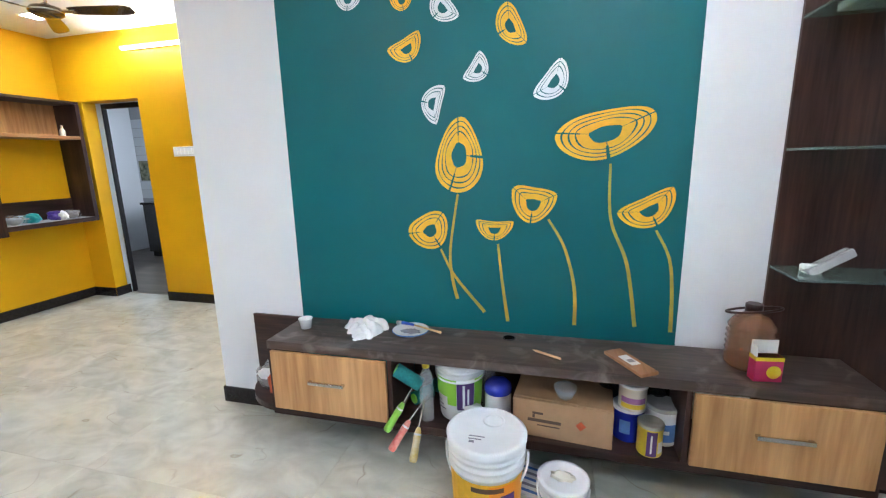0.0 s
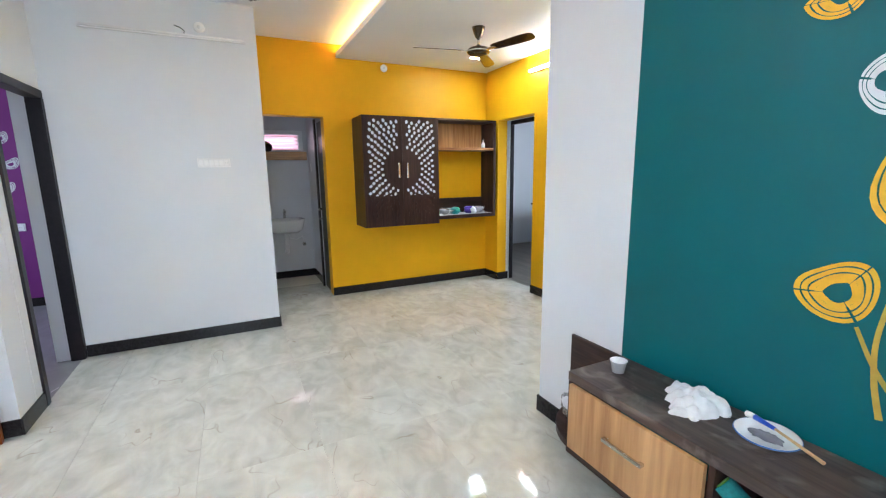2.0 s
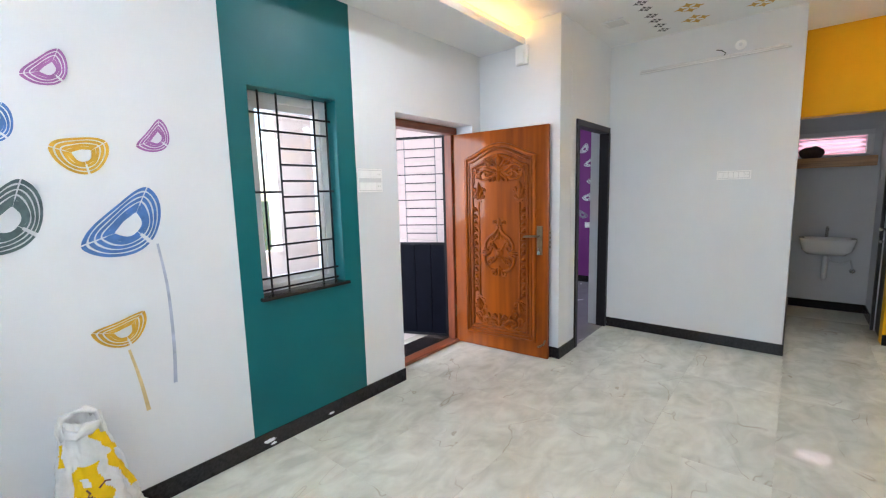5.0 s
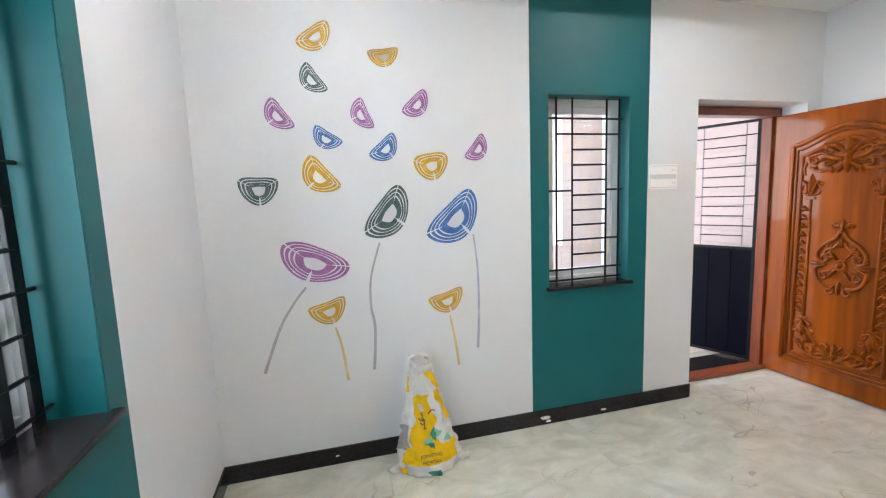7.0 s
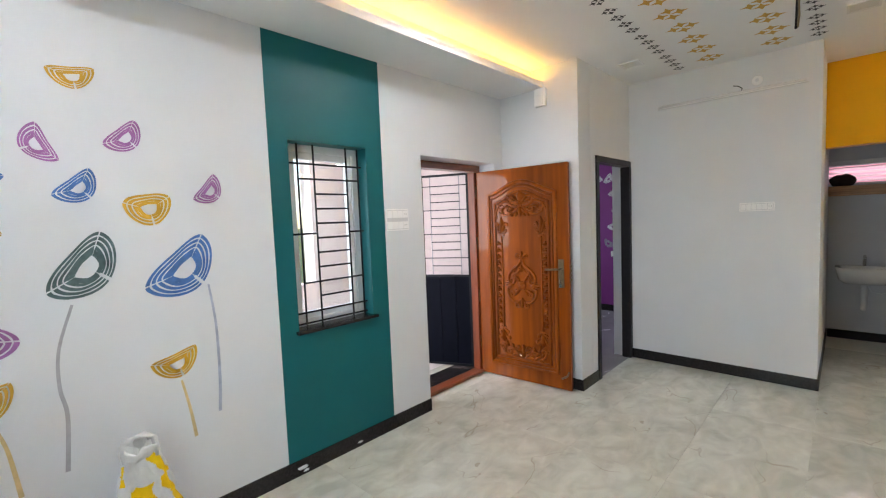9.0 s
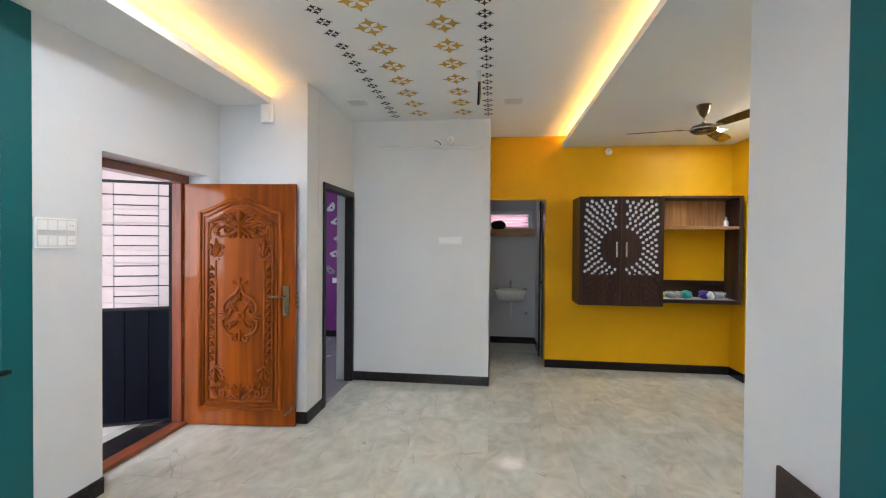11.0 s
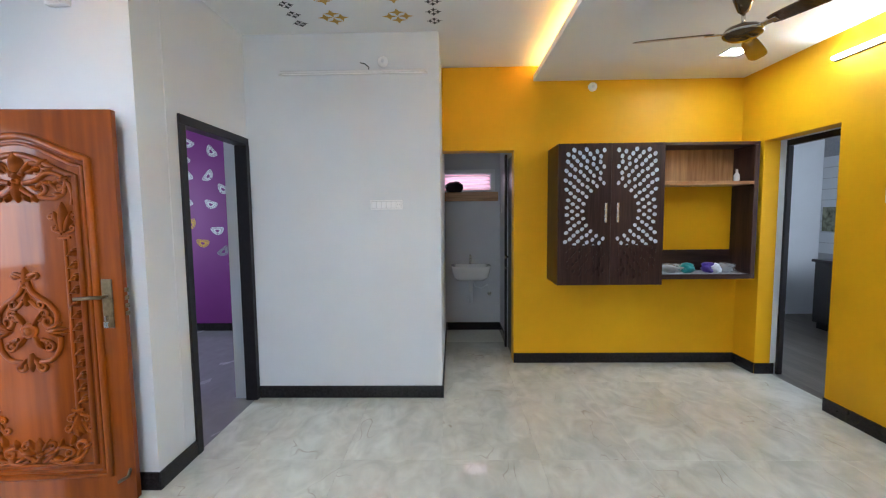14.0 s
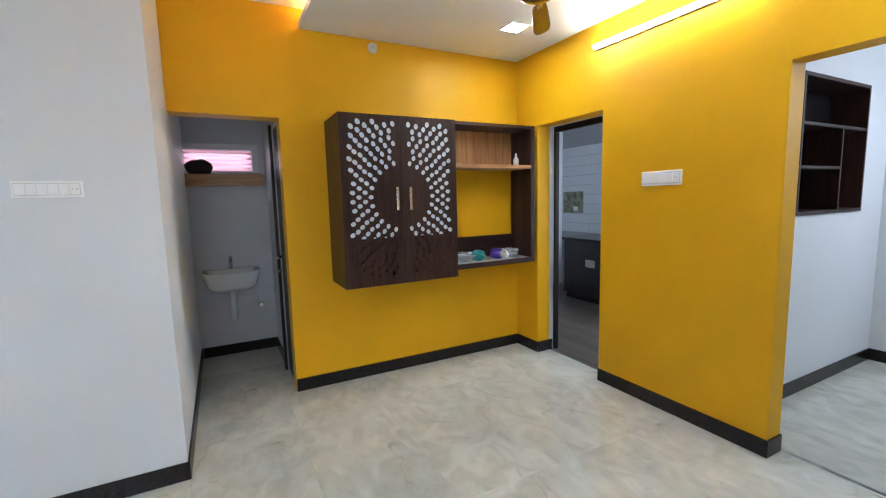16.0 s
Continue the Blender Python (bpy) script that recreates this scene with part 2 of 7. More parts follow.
# ---- building helpers ----


def mesh_of(name, bm, material):
    me = bpy.data.meshes.new(name)
    bm.normal_update()
    bm.to_mesh(me)
    bm.free()
    for one in (material if isinstance(material, (list, tuple)) else [material]):
        me.materials.append(one)
    return me


def part(name, bm, material, parent=None, label=""):
    ob = new(name, mesh_of(name, bm, material))
    if parent is not None:
        ob.parent = parent
        ob.matrix_parent_inverse = Matrix.Translation(-parent.location)
    if label:
        ob["label"] = label
    return ob


def thing(name, at, label, category, group=""):
    ob = new(name)
    ob.location = at
    ob.empty_display_size = 0.1
    return tagged(ob, label, category, group)


def box(bm, x0, x1, y0, y1, z0, z1, bevel=0.0, mi=0):
    """Adds a box between these limits, with bevelled edges if asked."""
    sub = bmesh.new()
    bmesh.ops.create_cube(sub, size=1.0)
    for v in sub.verts:
        v.co = ((x0 + x1) / 2 + v.co.x * (x1 - x0), (y0 + y1) / 2 + v.co.y * (y1 - y0), (z0 + z1) / 2 + v.co.z * (z1 - z0))
    if bevel:
        bmesh.ops.bevel(sub, geom=sub.edges[:], offset=bevel, segments=2, profile=0.6, affect="EDGES")
    return join(bm, sub, mi)


def join(bm, sub, mi=0, m=None):
    if m is not None:
        bmesh.ops.transform(sub, matrix=m, verts=sub.verts)
    table = [bm.verts.new(v.co) for v in sub.verts]
    sub.verts.index_update()
    for f in sub.faces:
        g = bm.faces.new([table[v.index] for v in f.verts])
        g.material_index = mi
        g.smooth = f.smooth
    sub.free()
    return bm


def boxes(*rows, bevel=0.0):
    bm = bmesh.new()
    for r in rows:
        box(bm, *r, bevel=bevel)
    return bm


def lathe(profile, n=32, center=(0, 0, 0), bm=None, m=None, cap=True):
    """A turned body: rows of (radius, height)."""
    sub = bmesh.new()
    rings = []
    for r, z in profile:
        rings.append([sub.verts.new((center[0] + r * math.cos(2 * math.pi * i / n), center[1] + r * math.sin(2 * math.pi * i / n), center[2] + z)) for i in range(n)])
    for a, b in zip(rings, rings[1:]):
        for i in range(n):
            f = sub.faces.new((a[i], a[(i + 1) % n], b[(i + 1) % n], b[i]))
            f.smooth = True
    if cap:
        sub.faces.new(rings[0][::-1])
        sub.faces.new(rings[-1])
    return join(bm if bm is not None else bmesh.new(), sub, 0, m)


def tube(points, r, bm=None, n=10, r2=None):
    """A round bar along points, capped; r2 tapers it."""
    bm = bm if bm is not None else bmesh.new()
    pts = [Vector(p) for p in points]
    rings = []
    up = None
    for i, p in enumerate(pts):
        d = (pts[min(i + 1, len(pts) - 1)] - pts[max(i - 1, 0)]).normalized()
        if up is None:
            up = Vector((0, 0, 1)) if abs(d.z) < 0.9 else Vector((1, 0, 0))
        s = d.cross(up).normalized()
        up = s.cross(d).normalized()
        rr = r if r2 is None else r + (r2 - r) * i / max(1, len(pts) - 1)
        rings.append([bm.verts.new(p + rr * (math.cos(2 * math.pi * k / n) * s + math.sin(2 * math.pi * k / n) * up)) for k in range(n)])
    for a, b in zip(rings, rings[1:]):
        for k in range(n):
            f = bm.faces.new((a[k], a[(k + 1) % n], b[(k + 1) % n], b[k]))
            f.smooth = True
    bm.faces.new(rings[0][::-1])
    bm.faces.new(rings[-1])
    return bm


def slab_with_holes(axis, at0, at1, u0, u1, z0, z1, holes=(), bm=None):
    """A wall between the planes at0 and at1 of an axis, from u0 to u1 along it, pierced by holes (u0, u1, z0, z1)."""
    bm = bm if bm is not None else bmesh.new()
    us = sorted({u0, u1, *[h[0] for h in holes], *[h[1] for h in holes]})
    zs = sorted({z0, z1, *[h[2] for h in holes], *[h[3] for h in holes]})
    us = [u for u in us if u0 <= u <= u1]
    zs = [z for z in zs if z0 <= z <= z1]
    nu, nz = len(us) - 1, len(zs) - 1

    def solid(i, k):
        if not (0 <= i < nu and 0 <= k < nz):
            return False
        u, z = (us[i] + us[i + 1]) / 2, (zs[k] + zs[k + 1]) / 2
        return not any(h[0] < u < h[1] and h[2] < z < h[3] for h in holes)

    made = {}

    def vert(a, u, z):
        key = (round(a, 5), round(u, 5), round(z, 5))
        if key not in made:
            made[key] = bm.verts.new((a, u, z) if axis == "x" else (u, a, z))
        return made[key]

    for i in range(nu):
        for k in range(nz):
            if not solid(i, k):
                continue
            a, b, c, d = us[i], us[i + 1], zs[k], zs[k + 1]
            for at in (at0, at1):
                bm.faces.new((vert(at, a, c), vert(at, b, c), vert(at, b, d), vert(at, a, d)))
            if not solid(i - 1, k):
                bm.faces.new((vert(at0, a, c), vert(at1, a, c), vert(at1, a, d), vert(at0, a, d)))
            if not solid(i + 1, k):
                bm.faces.new((vert(at0, b, c), vert(at1, b, c), vert(at1, b, d), vert(at0, b, d)))
            if not solid(i, k - 1):
                bm.faces.new((vert(at0, a, c), vert(at1, a, c), vert(at1, b, c), vert(at0, b, c)))
            if not solid(i, k + 1):
                bm.faces.new((vert(at0, a, d), vert(at1, a, d), vert(at1, b, d), vert(at0, b, d)))
    bmesh.ops.recalc_face_normals(bm, faces=bm.faces[:])
    return bm


def structure(name, bm, material, label="", category=""):
    return tagged(part(name, bm, material), label, category or name.split("_")[0], kind="structure")


# ---- the large structure ----
TOP = 2.885          # main ceiling
SOUTH, NORTH, TVW = -1.35, 3.82, 2.25
WIN_S = (-1.315, -0.735, 0.90, 2.09)
WIN_E = (-0.31, 0.95, 0.93, 2.12)
DOOR_S = (-2.83, -1.85, 0.0, 2.085)

wall_south = structure("wall_south", slab_with_holes("y", SOUTH - 0.23, SOUTH, -2.96, 1.21, 0, 3.05, [WIN_S, DOOR_S]), WHITE,
                       "white painted plaster wall with teal strip, window and entrance", "wall")
wall_east = structure("wall_east", slab_with_holes("x", 1.21, 1.44, SOUTH - 0.23, 1.15, 0, 3.05, [WIN_E]), WHITE,
                      "white painted plaster wall with a teal window strip", "wall")
wall_east_jog = structure("wall_east_recess", boxes((1.212, 1.75, 1.152, 1.3, 0, 3.05), (1.62, 1.75, 1.302, TVW + 0.2, 0, 3.05)), WHITE, "white painted plaster recess wall", "wall")
wall_tv = structure("wall_tv", slab_with_holes("y", TVW, TVW + 0.2, -1.79, 1.618, 0, 3.05), WHITE, "white partition wall with a painted teal panel", "wall")
wall_return = structure("wall_return", boxes((-3.19, -2.96, -1.58, -0.555, 0, 3.05)), WHITE, "short white plaster return wall beside the entrance", "wall")
wall_bedroom = structure("wall_bedroom_door", slab_with_holes("y", -0.73, -0.553, -4.14, -3.191, 0, 3.05, [(-4.12, -3.30, 0, 2.09)]), WHITE, "white plaster wall with a bedroom doorway", "wall")
wall_white = structure("wall_white_block", boxes((-6.19, -4.14, -0.553, 0.965, 0, 3.05)), WHITE, "white plaster wall block between bedroom and washroom", "wall")
wall_yellow = structure("wall_yellow_west", slab_with_holes("x", -5.12, -4.955, 0.966, NORTH + 0.14, 0, 3.05, [(0.966, 1.66, 0, 2.1)]), YELLOW, "mustard yellow painted wall", "wall")
wall_north = structure("wall_yellow_north", slab_with_holes("y", NORTH, NORTH + 0.14, -4.954, 1.75, 0, 3.05, [(-4.65, -3.91, 0, 2.11), (-2.72, -0.9, 0, 2.127)]), YELLOW, "mustard yellow wall with two door openings", "wall")
wall_dining_east = structure("wall_dining_east", boxes((1.4, 1.6, TVW + 0.2, NORTH, 0, 3.05)), WHITE, "plain white end wall of the dining space", "wall")

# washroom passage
structure("wall_wash_back", slab_with_holes("x", -6.34, -6.191, 0.7, 1.95, 0, 3.05, [(0.965, 1.54, 1.80, 1.995)]), WASHWALL, "dimmed white washroom wall with a slit window", "wall")
structure("wall_wash_north", slab_with_holes("y", 1.66, 1.78, -6.19, -5.122, 0, 3.05, [(-5.46, -5.126, 0, 2.09)]), WASHWALL, "dimmed white washroom side wall with a doorway", "wall")
structure("wall_toilet_back", boxes((-6.19, -5.122, 2.6, 2.7, 0, 3.05)), WHITE, "plain wall behind the toilet doorway", "wall")
# bedroom
structure("wall_purple", boxes((-6.4, -6.2, -3.9, -0.56, 0, 3.05)), PURPLE, "purple bedroom wall with stencilled petals", "wall")
# unseen wall; its window opening is assumed
structure("wall_bedroom_south", slab_with_holes("y", -3.9, -3.7, -6.2, -3.0, 0, 3.05, [(-5.6, -4.4, 0.9, 2.1)]), WHITE, "plain bedroom wall with a window opening", "wall")
structure("wall_bedroom_north", boxes((-6.2, -4.141, -0.72, -0.554, 0, 3.05)), WHITE, "plain bedroom wall", "wall")
structure("wall_bedroom_east", boxes((-3.19, -3.0, -3.7, -1.582, 0, 3.05)), WHITE, "plain bedroom wall", "wall")
# kitchen and pantry
structure("wall_kitchen_west", boxes((-7.15, -6.97, 3.96, 6.4, 0, 3.05)), WHITE, "pale blue-white kitchen wall", "wall")
structure("wall_kitchen_door", slab_with_holes("y", NORTH + 0.1405, NORTH + 0.19, -5.12, -3.262, 0, 3.05, [(-4.65, -3.91, 0, 2.11)]), WHITE, "pale blue-white kitchen side of the doorway wall", "wall")
structure("wall_kitchen_south", boxes((-7.15, -5.121, 3.82, 3.96, 0, 3.05)), WHITE, "plain kitchen wall", "wall")
structure("wall_pantry_west", slab_with_holes("x", -3.26, -3.03, 3.962, 6.12, 0, 3.05, [(4.665, 5.675, 1.30, 2.25)]), WHITE, "pale blue-white pantry wall", "wall")
structure("wall_pantry_north", boxes((-3.2, -0.9, 6.122, 6.3, 0, 3.05)), WHITE, "pale blue-white pantry wall", "wall")
structure("wall_pantry_east", boxes((-0.98, -0.8, 3.962, 6.12, 0, 3.05)), WHITE, "plain pantry wall", "wall")

# floors: bedding under the tiles
structure("floor", boxes((-6.2, 1.75, -1.58, 3.96, -0.12, -0.004)), GROUT, "beige marble-look polished tile floor", "floor")
structure("floor_bedroom", boxes((-6.2, -3.19, -3.9, -0.56, -0.003, 0.001)), GREYTILE, "grey tiled bedroom floor", "floor")
structure("floor_kitchen", boxes((-6.97, -3.26, 3.965, 6.4, -0.12, 0.001)), BROWNTILE, "dark wood-look kitchen floor tiles", "floor")
structure("floor_pantry", boxes((-3.2, -0.9, 3.965, 6.2, -0.12, 0.0)), TILE, "beige polished tile floor", "floor")

# ceilings
structure("ceiling", boxes((-6.6, 1.75, -1.58, 3.96, TOP, TOP + 0.14)), CEIL, "white painted flat ceiling with gold and black stencils", "ceiling")
structure("ceiling_bedroom", boxes((-6.4, -3.0, -3.9, -1.582, TOP, TOP + 0.14)), CEIL, "plain white bedroom ceiling", "ceiling")
structure("ceiling_kitchen", boxes((-7.15, -0.8, 3.962, 6.4, TOP, TOP + 0.14)), CEIL, "plain white kitchen ceiling", "ceiling")
structure("ceiling_wash", boxes((-6.19, -5.122, 0.966, 1.659, 2.33, 2.42)), WHITE, "low grey-white loft slab over the washroom", "ceiling")

# dropped borders with a lip that hides the cove lamps
DROP_S, DROP_N = -0.88, 1.84


def extruded(profile, x0, x1):
    """A bar along x with this section of (y, z) corners."""
    bm = bmesh.new()
    a = [bm.verts.new((x0, y, z)) for y, z in profile]
    b = [bm.verts.new((x1, y, z)) for y, z in profile]
    n = len(profile)
    for i in range(n):
        bm.faces.new((a[i], a[(i + 1) % n], b[(i + 1) % n], b[i]))
    bm.faces.new(a[::-1])
    bm.faces.new(b)
    bmesh.ops.recalc_face_normals(bm, faces=bm.faces[:])
    return bm


structure("ceiling_drop_south", extruded([(SOUTH + 0.002, 2.71), (DROP_S, 2.71), (DROP_S, 2.765), (DROP_S - 0.012, 2.765), (DROP_S - 0.012, 2.745), (DROP_S - 0.13, 2.745), (DROP_S - 0.13, TOP - 0.001), (SOUTH + 0.002, TOP - 0.001)], -2.958, 1.208), CEIL, "white dropped ceiling border with a cove", "ceiling")
structure("ceiling_drop_north", extruded([(TVW - 0.002, 2.745), (DROP_N, 2.745), (DROP_N, 2.80), (DROP_N + 0.012, 2.80), (DROP_N + 0.012, 2.78), (DROP_N + 0.13, 2.78), (DROP_N + 0.13, TOP - 0.001), (TVW - 0.002, TOP - 0.001)], -4.953, 1.61), CEIL, "white dropped ceiling border with a cove", "ceiling")
structure("ceiling_drop_dining", boxes((-4.953, -1.792, TVW - 0.0015, NORTH - 0.002, 2.745, 2.80)), CEIL, "white dropped ceiling slab over the dining space", "ceiling")
structure("ceiling_drop_passage", boxes((-1.7915, 1.39, TVW + 0.202, NORTH - 0.002, 2.745, 2.80)), CEIL, "white dropped ceiling slab behind the partition", "ceiling")


def cove(name, y, z, x0, x1):
    bm = boxes((x0, x1, y - 0.012, y + 0.012, z, z + 0.012), bevel=0.003)
    return tagged(part(name, bm, LED_WARM), "warm glowing led strip in the ceiling cove", "led strip", "cove led strips")


cove("led_strip", DROP_S - 0.07, 2.746, -2.94, 1.19)
cove("led_strip", DROP_N + 0.07, 2.781, -4.94, 1.55)

# baseboards of black granite
BB, BT = 0.1, 0.012


def baseboard(x0, x1, y0, y1, z=BB):
    return structure("baseboard", boxes((x0, x1, y0, y1, 0.0005, z), bevel=0.002), GRANITE, "black granite skirting", "baseboard")


baseboard(-1.85, 1.209, SOUTH, SOUTH + BT)
baseboard(-2.96, -2.83, SOUTH, SOUTH + BT)
baseboard(1.21 - BT, 1.21, SOUTH + BT, 1.15)
baseboard(-1.79, 1.6, TVW - BT, TVW)
baseboard(-1.79 - BT, -1.79, TVW - BT, TVW + 0.2)
baseboard(-2.96, -2.96 + BT, SOUTH + BT, -0.555)
baseboard(-3.29, -2.96 + BT, -0.553, -0.553 + BT)
baseboard(-4.14, -4.14 + BT, -0.533, 0.965 + BT)
baseboard(-6.19, -4.14, 0.965, 0.965 + BT)
baseboard(-4.955, -4.955 + BT, 1.66, NORTH - BT)
baseboard(-4.955, -4.65, NORTH - BT, NORTH)
baseboard(-3.91, -2.72, NORTH - BT, NORTH)
baseboard(-2.72, -2.72 + BT, NORTH - BT, NORTH + 0.14)
baseboard(-4.65, -4.65 + BT, NORTH + 0.0, NORTH + 0.17)
baseboard(-6.19, -6.19 + BT, 0.98, 1.66)
baseboard(-6.19 + BT, -5.52, 1.66 - BT, 1.66)
baseboard(-6.2, -6.2 + BT, -3.7, -0.73)
baseboard(-3.03, -3.03 + BT, 3.962, 6.12)
baseboard(-3.03 + BT, -1.0, 6.122 - BT, 6.122)

# ---- paint on the walls ----
GOLD_PAINT = mat("gold_stencil_paint", (0.62, 0.36, 0.03), 0.45, vary=0.15, scale=30)
SUN_PAINT = mat("yellow_stencil_paint", (0.80, 0.45, 0.02), 0.45, vary=0.08, scale=30)
OLIVE_PAINT = mat("olive_gold_stem_paint", (0.50, 0.33, 0.04), 0.5, vary=0.2, scale=12)
GREEN_PAINT = mat("dark_green_stencil_paint", (0.085, 0.135, 0.140), 0.5, vary=0.35, scale=25)
LILAC_PAINT = mat("purple_stencil_paint", (0.36, 0.15, 0.38), 0.5, vary=0.2, scale=25)
BLUE_PAINT = mat("blue_stencil_paint", (0.07, 0.18, 0.46), 0.5, vary=0.25, scale=25)
GREY_PAINT = mat("grey_stem_paint", (0.24, 0.24, 0.28), 0.5, vary=0.25, scale=12)
STEM_BLUE = mat("blue_grey_stem_paint", (0.40, 0.45, 0.56), 0.5, vary=0.25, scale=12)
STEM_GREY = mat("pale_grey_stem_paint", (0.41, 0.41, 0.45), 0.5, vary=0.2, scale=12)
STEM_GOLD = mat("pale_gold_stem_paint", (0.66, 0.52, 0.26), 0.5, vary=0.2, scale=12)
WHITE_PAINT = mat("white_stencil_paint", (0.72, 0.74, 0.76), 0.5, vary=0.06, scale=30)
BLACK_PAINT = mat("black_stencil_paint", (0.02, 0.02, 0.025), 0.5, vary=0.3, scale=30)
PAINT_NAMES = {GOLD_PAINT: "gold", SUN_PAINT: "yellow", GREEN_PAINT: "dark green", LILAC_PAINT: "purple", BLUE_PAINT: "blue", WHITE_PAINT: "white", GREY_PAINT: "grey", STEM_GREY: "grey", STEM_GOLD: "pale gold", STEM_BLUE: "blue-grey", OLIVE_PAINT: "olive"}


def on_wall(wall, u, z, d):
    """A place d off one of the painted walls; u is x, or y on the purple wall."""
    if wall == "south":
        return Vector((u, SOUTH + d, z))
    if wall == "tv":
        return Vector((u, TVW - 0.003 - d, z))
    return Vector((-6.2 + d, u, z))


def ring_face(bm, wall, cx, cz, pts_out, pts_in):
    a = [bm.verts.new(on_wall(wall, cx + p[0], cz + p[1], 0.0025)) for p in pts_out]
    b = [bm.verts.new(on_wall(wall, cx + p[0], cz + p[1], 0.0025)) for p in pts_in]
    for i in range(len(a) - 1):
        bm.faces.new((a[i], a[i + 1], b[i + 1], b[i]))


BLOOMS = []


def bloom(wall, paint, u, z, length, width, tilt, flat=0.5, rings=3):
    """A stencilled flower: a thick heart ring and thin rings about it, cut by three bridges."""
    if wall == "tv" and paint is GOLD_PAINT:
        paint = SUN_PAINT
    side = {"south": -1, "tv": 1, "purple": -1}[wall]
    rings = 4 if length > 0.3 else rings
    t = radians(tilt)

    def at(k, a, shift):
        px = k * length / 2 * math.cos(a)
        s = math.sin(a)
        rim = max(0.14, 0.14 + 1.25 * (flat - 0.3))
        mid, half = (rim - 1.1) / 2, (rim + 1.1) / 2
        tip = mid * (1 - k)
        v = tip + (mid + k * half - tip) * s if s > 0 else tip + (tip - mid + k * half) * s
        taper = 0.34 if flat > 0.9 else 0.12
        py = width / 2 / half * (v - mid) * (1.0 - taper * k * math.cos(a))
        py = (py + width * 0.22 * (math.cos(a) ** 2) * (1 - flat) * k) / (1 + 0.2 * (1 - flat))
        return (side * (px * math.cos(t) - py * math.sin(t)), px * math.sin(t) + py * math.cos(t))

    bm = bmesh.new()
    step = 0.55 / rings
    thin = 0.23 if wall == "tv" else 0.30
    bands = [(0.33, 0.50)] + [(0.45 + step * (i + thin), 0.45 + step * (i + 1.0)) for i in range(rings)]
    bridges = (radians(8), radians(165), radians(268))
    for n, (k0, k1) in enumerate(bands):
        half = ((0.024 if wall == "tv" else 0.034) if n else 0.012) / max(k1, 0.3) + (0.015 if n else 0.0)
        for i in range(3):
            a0, a1 = bridges[i] + half, bridges[(i + 1) % 3] - half + (2 * math.pi if i == 2 else 0)
            steps = 14
            ang = [a0 + (a1 - a0) * j / steps for j in range(steps + 1)]
            wob = [0.012 * math.sin(5 * q + n) for q in ang]
            ring_face(bm, wall, u, z, [at(k1 + w, q, 0.02 * (1 - k1)) for q, w in zip(ang, wob)], [at(k0 + w, q, 0.02 * (1 - k0)) for q, w in zip(ang, wob)])
    bmesh.ops.recalc_face_normals(bm, faces=bm.faces[:])
    ob = part("painted_flower", bm, paint)
    where = {"south": "white wall", "tv": "teal wall", "purple": "purple wall"}[wall]
    size = "large" if length > 0.3 else "small"
    BLOOMS.append((wall, u, z, ob))
    return tagged(ob, "%s %s stencilled flower painted on the %s" % (size, PAINT_NAMES[paint], where), "wall painting", "flowers on the " + where)


def stem(wall, paint, *pts):
    """A painted stem through these places, a little wider towards its foot."""
    if wall == "tv":
        paint = OLIVE_PAINT
    P = [Vector((p[0], p[1], 0)) for p in pts]
    line = []
    for i in range(len(P) - 1):
        p0, p1, p2, p3 = P[max(i - 1, 0)], P[i], P[i + 1], P[min(i + 2, len(P) - 1)]
        for k in range(8):
            s = k / 8
            line.append(0.5 * ((2 * p1) + (p2 - p0) * s + (2 * p0 - 5 * p1 + 4 * p2 - p3) * s * s + (3 * p1 - p0 - 3 * p2 + p3) * s ** 3))
    line.append(P[-1])
    lift = 0.0010 + 0.0004 * (int(abs(pts[0][0]) * 1000) % 4)
    wide = 0.0074 if wall == "tv" else 0.0074
    bm = bmesh.new()
    prev = None
    for i, p in enumerate(line):
        d = (line[min(i + 1, len(line) - 1)] - line[max(i - 1, 0)]).normalized()
        w = wide * (0.7 + 0.5 * i / len(line))
        pair = [bm.verts.new(on_wall(wall, p.x - d.y * w * s, p.y + d.x * w * s, lift)) for s in (-1, 1)]
        if prev:
            bm.faces.new((prev[0], prev[1], pair[1], pair[0]))
        prev = pair
    bmesh.ops.recalc_face_normals(bm, faces=bm.faces[:])
    near = min((b for b in BLOOMS if b[0] == wall), key=lambda b: (b[1] - pts[0][0]) ** 2 + (b[2] - pts[0][1]) ** 2)
    return part("stem", bm, paint, near[3], "thin %s painted stem" % PAINT_NAMES[paint])


part("teal_panel", boxes((-1.2, 0.682, TVW - 0.003, TVW - 0.0002, 0.1, 2.744)), TEAL, wall_tv, "teal painted panel")
part("teal_strip", slab_with_holes("y", SOUTH + 0.0002, SOUTH + 0.003, -1.455, -0.614, 0.1, 2.709, [WIN_S]), TEAL, wall_south, "teal painted strip round the window")
part("teal_strip", slab_with_holes("x", 1.207, 1.2098, -0.415, 1.06, 0.1, 2.88, [WIN_E]), TEAL, wall_east, "teal painted strip round the window")


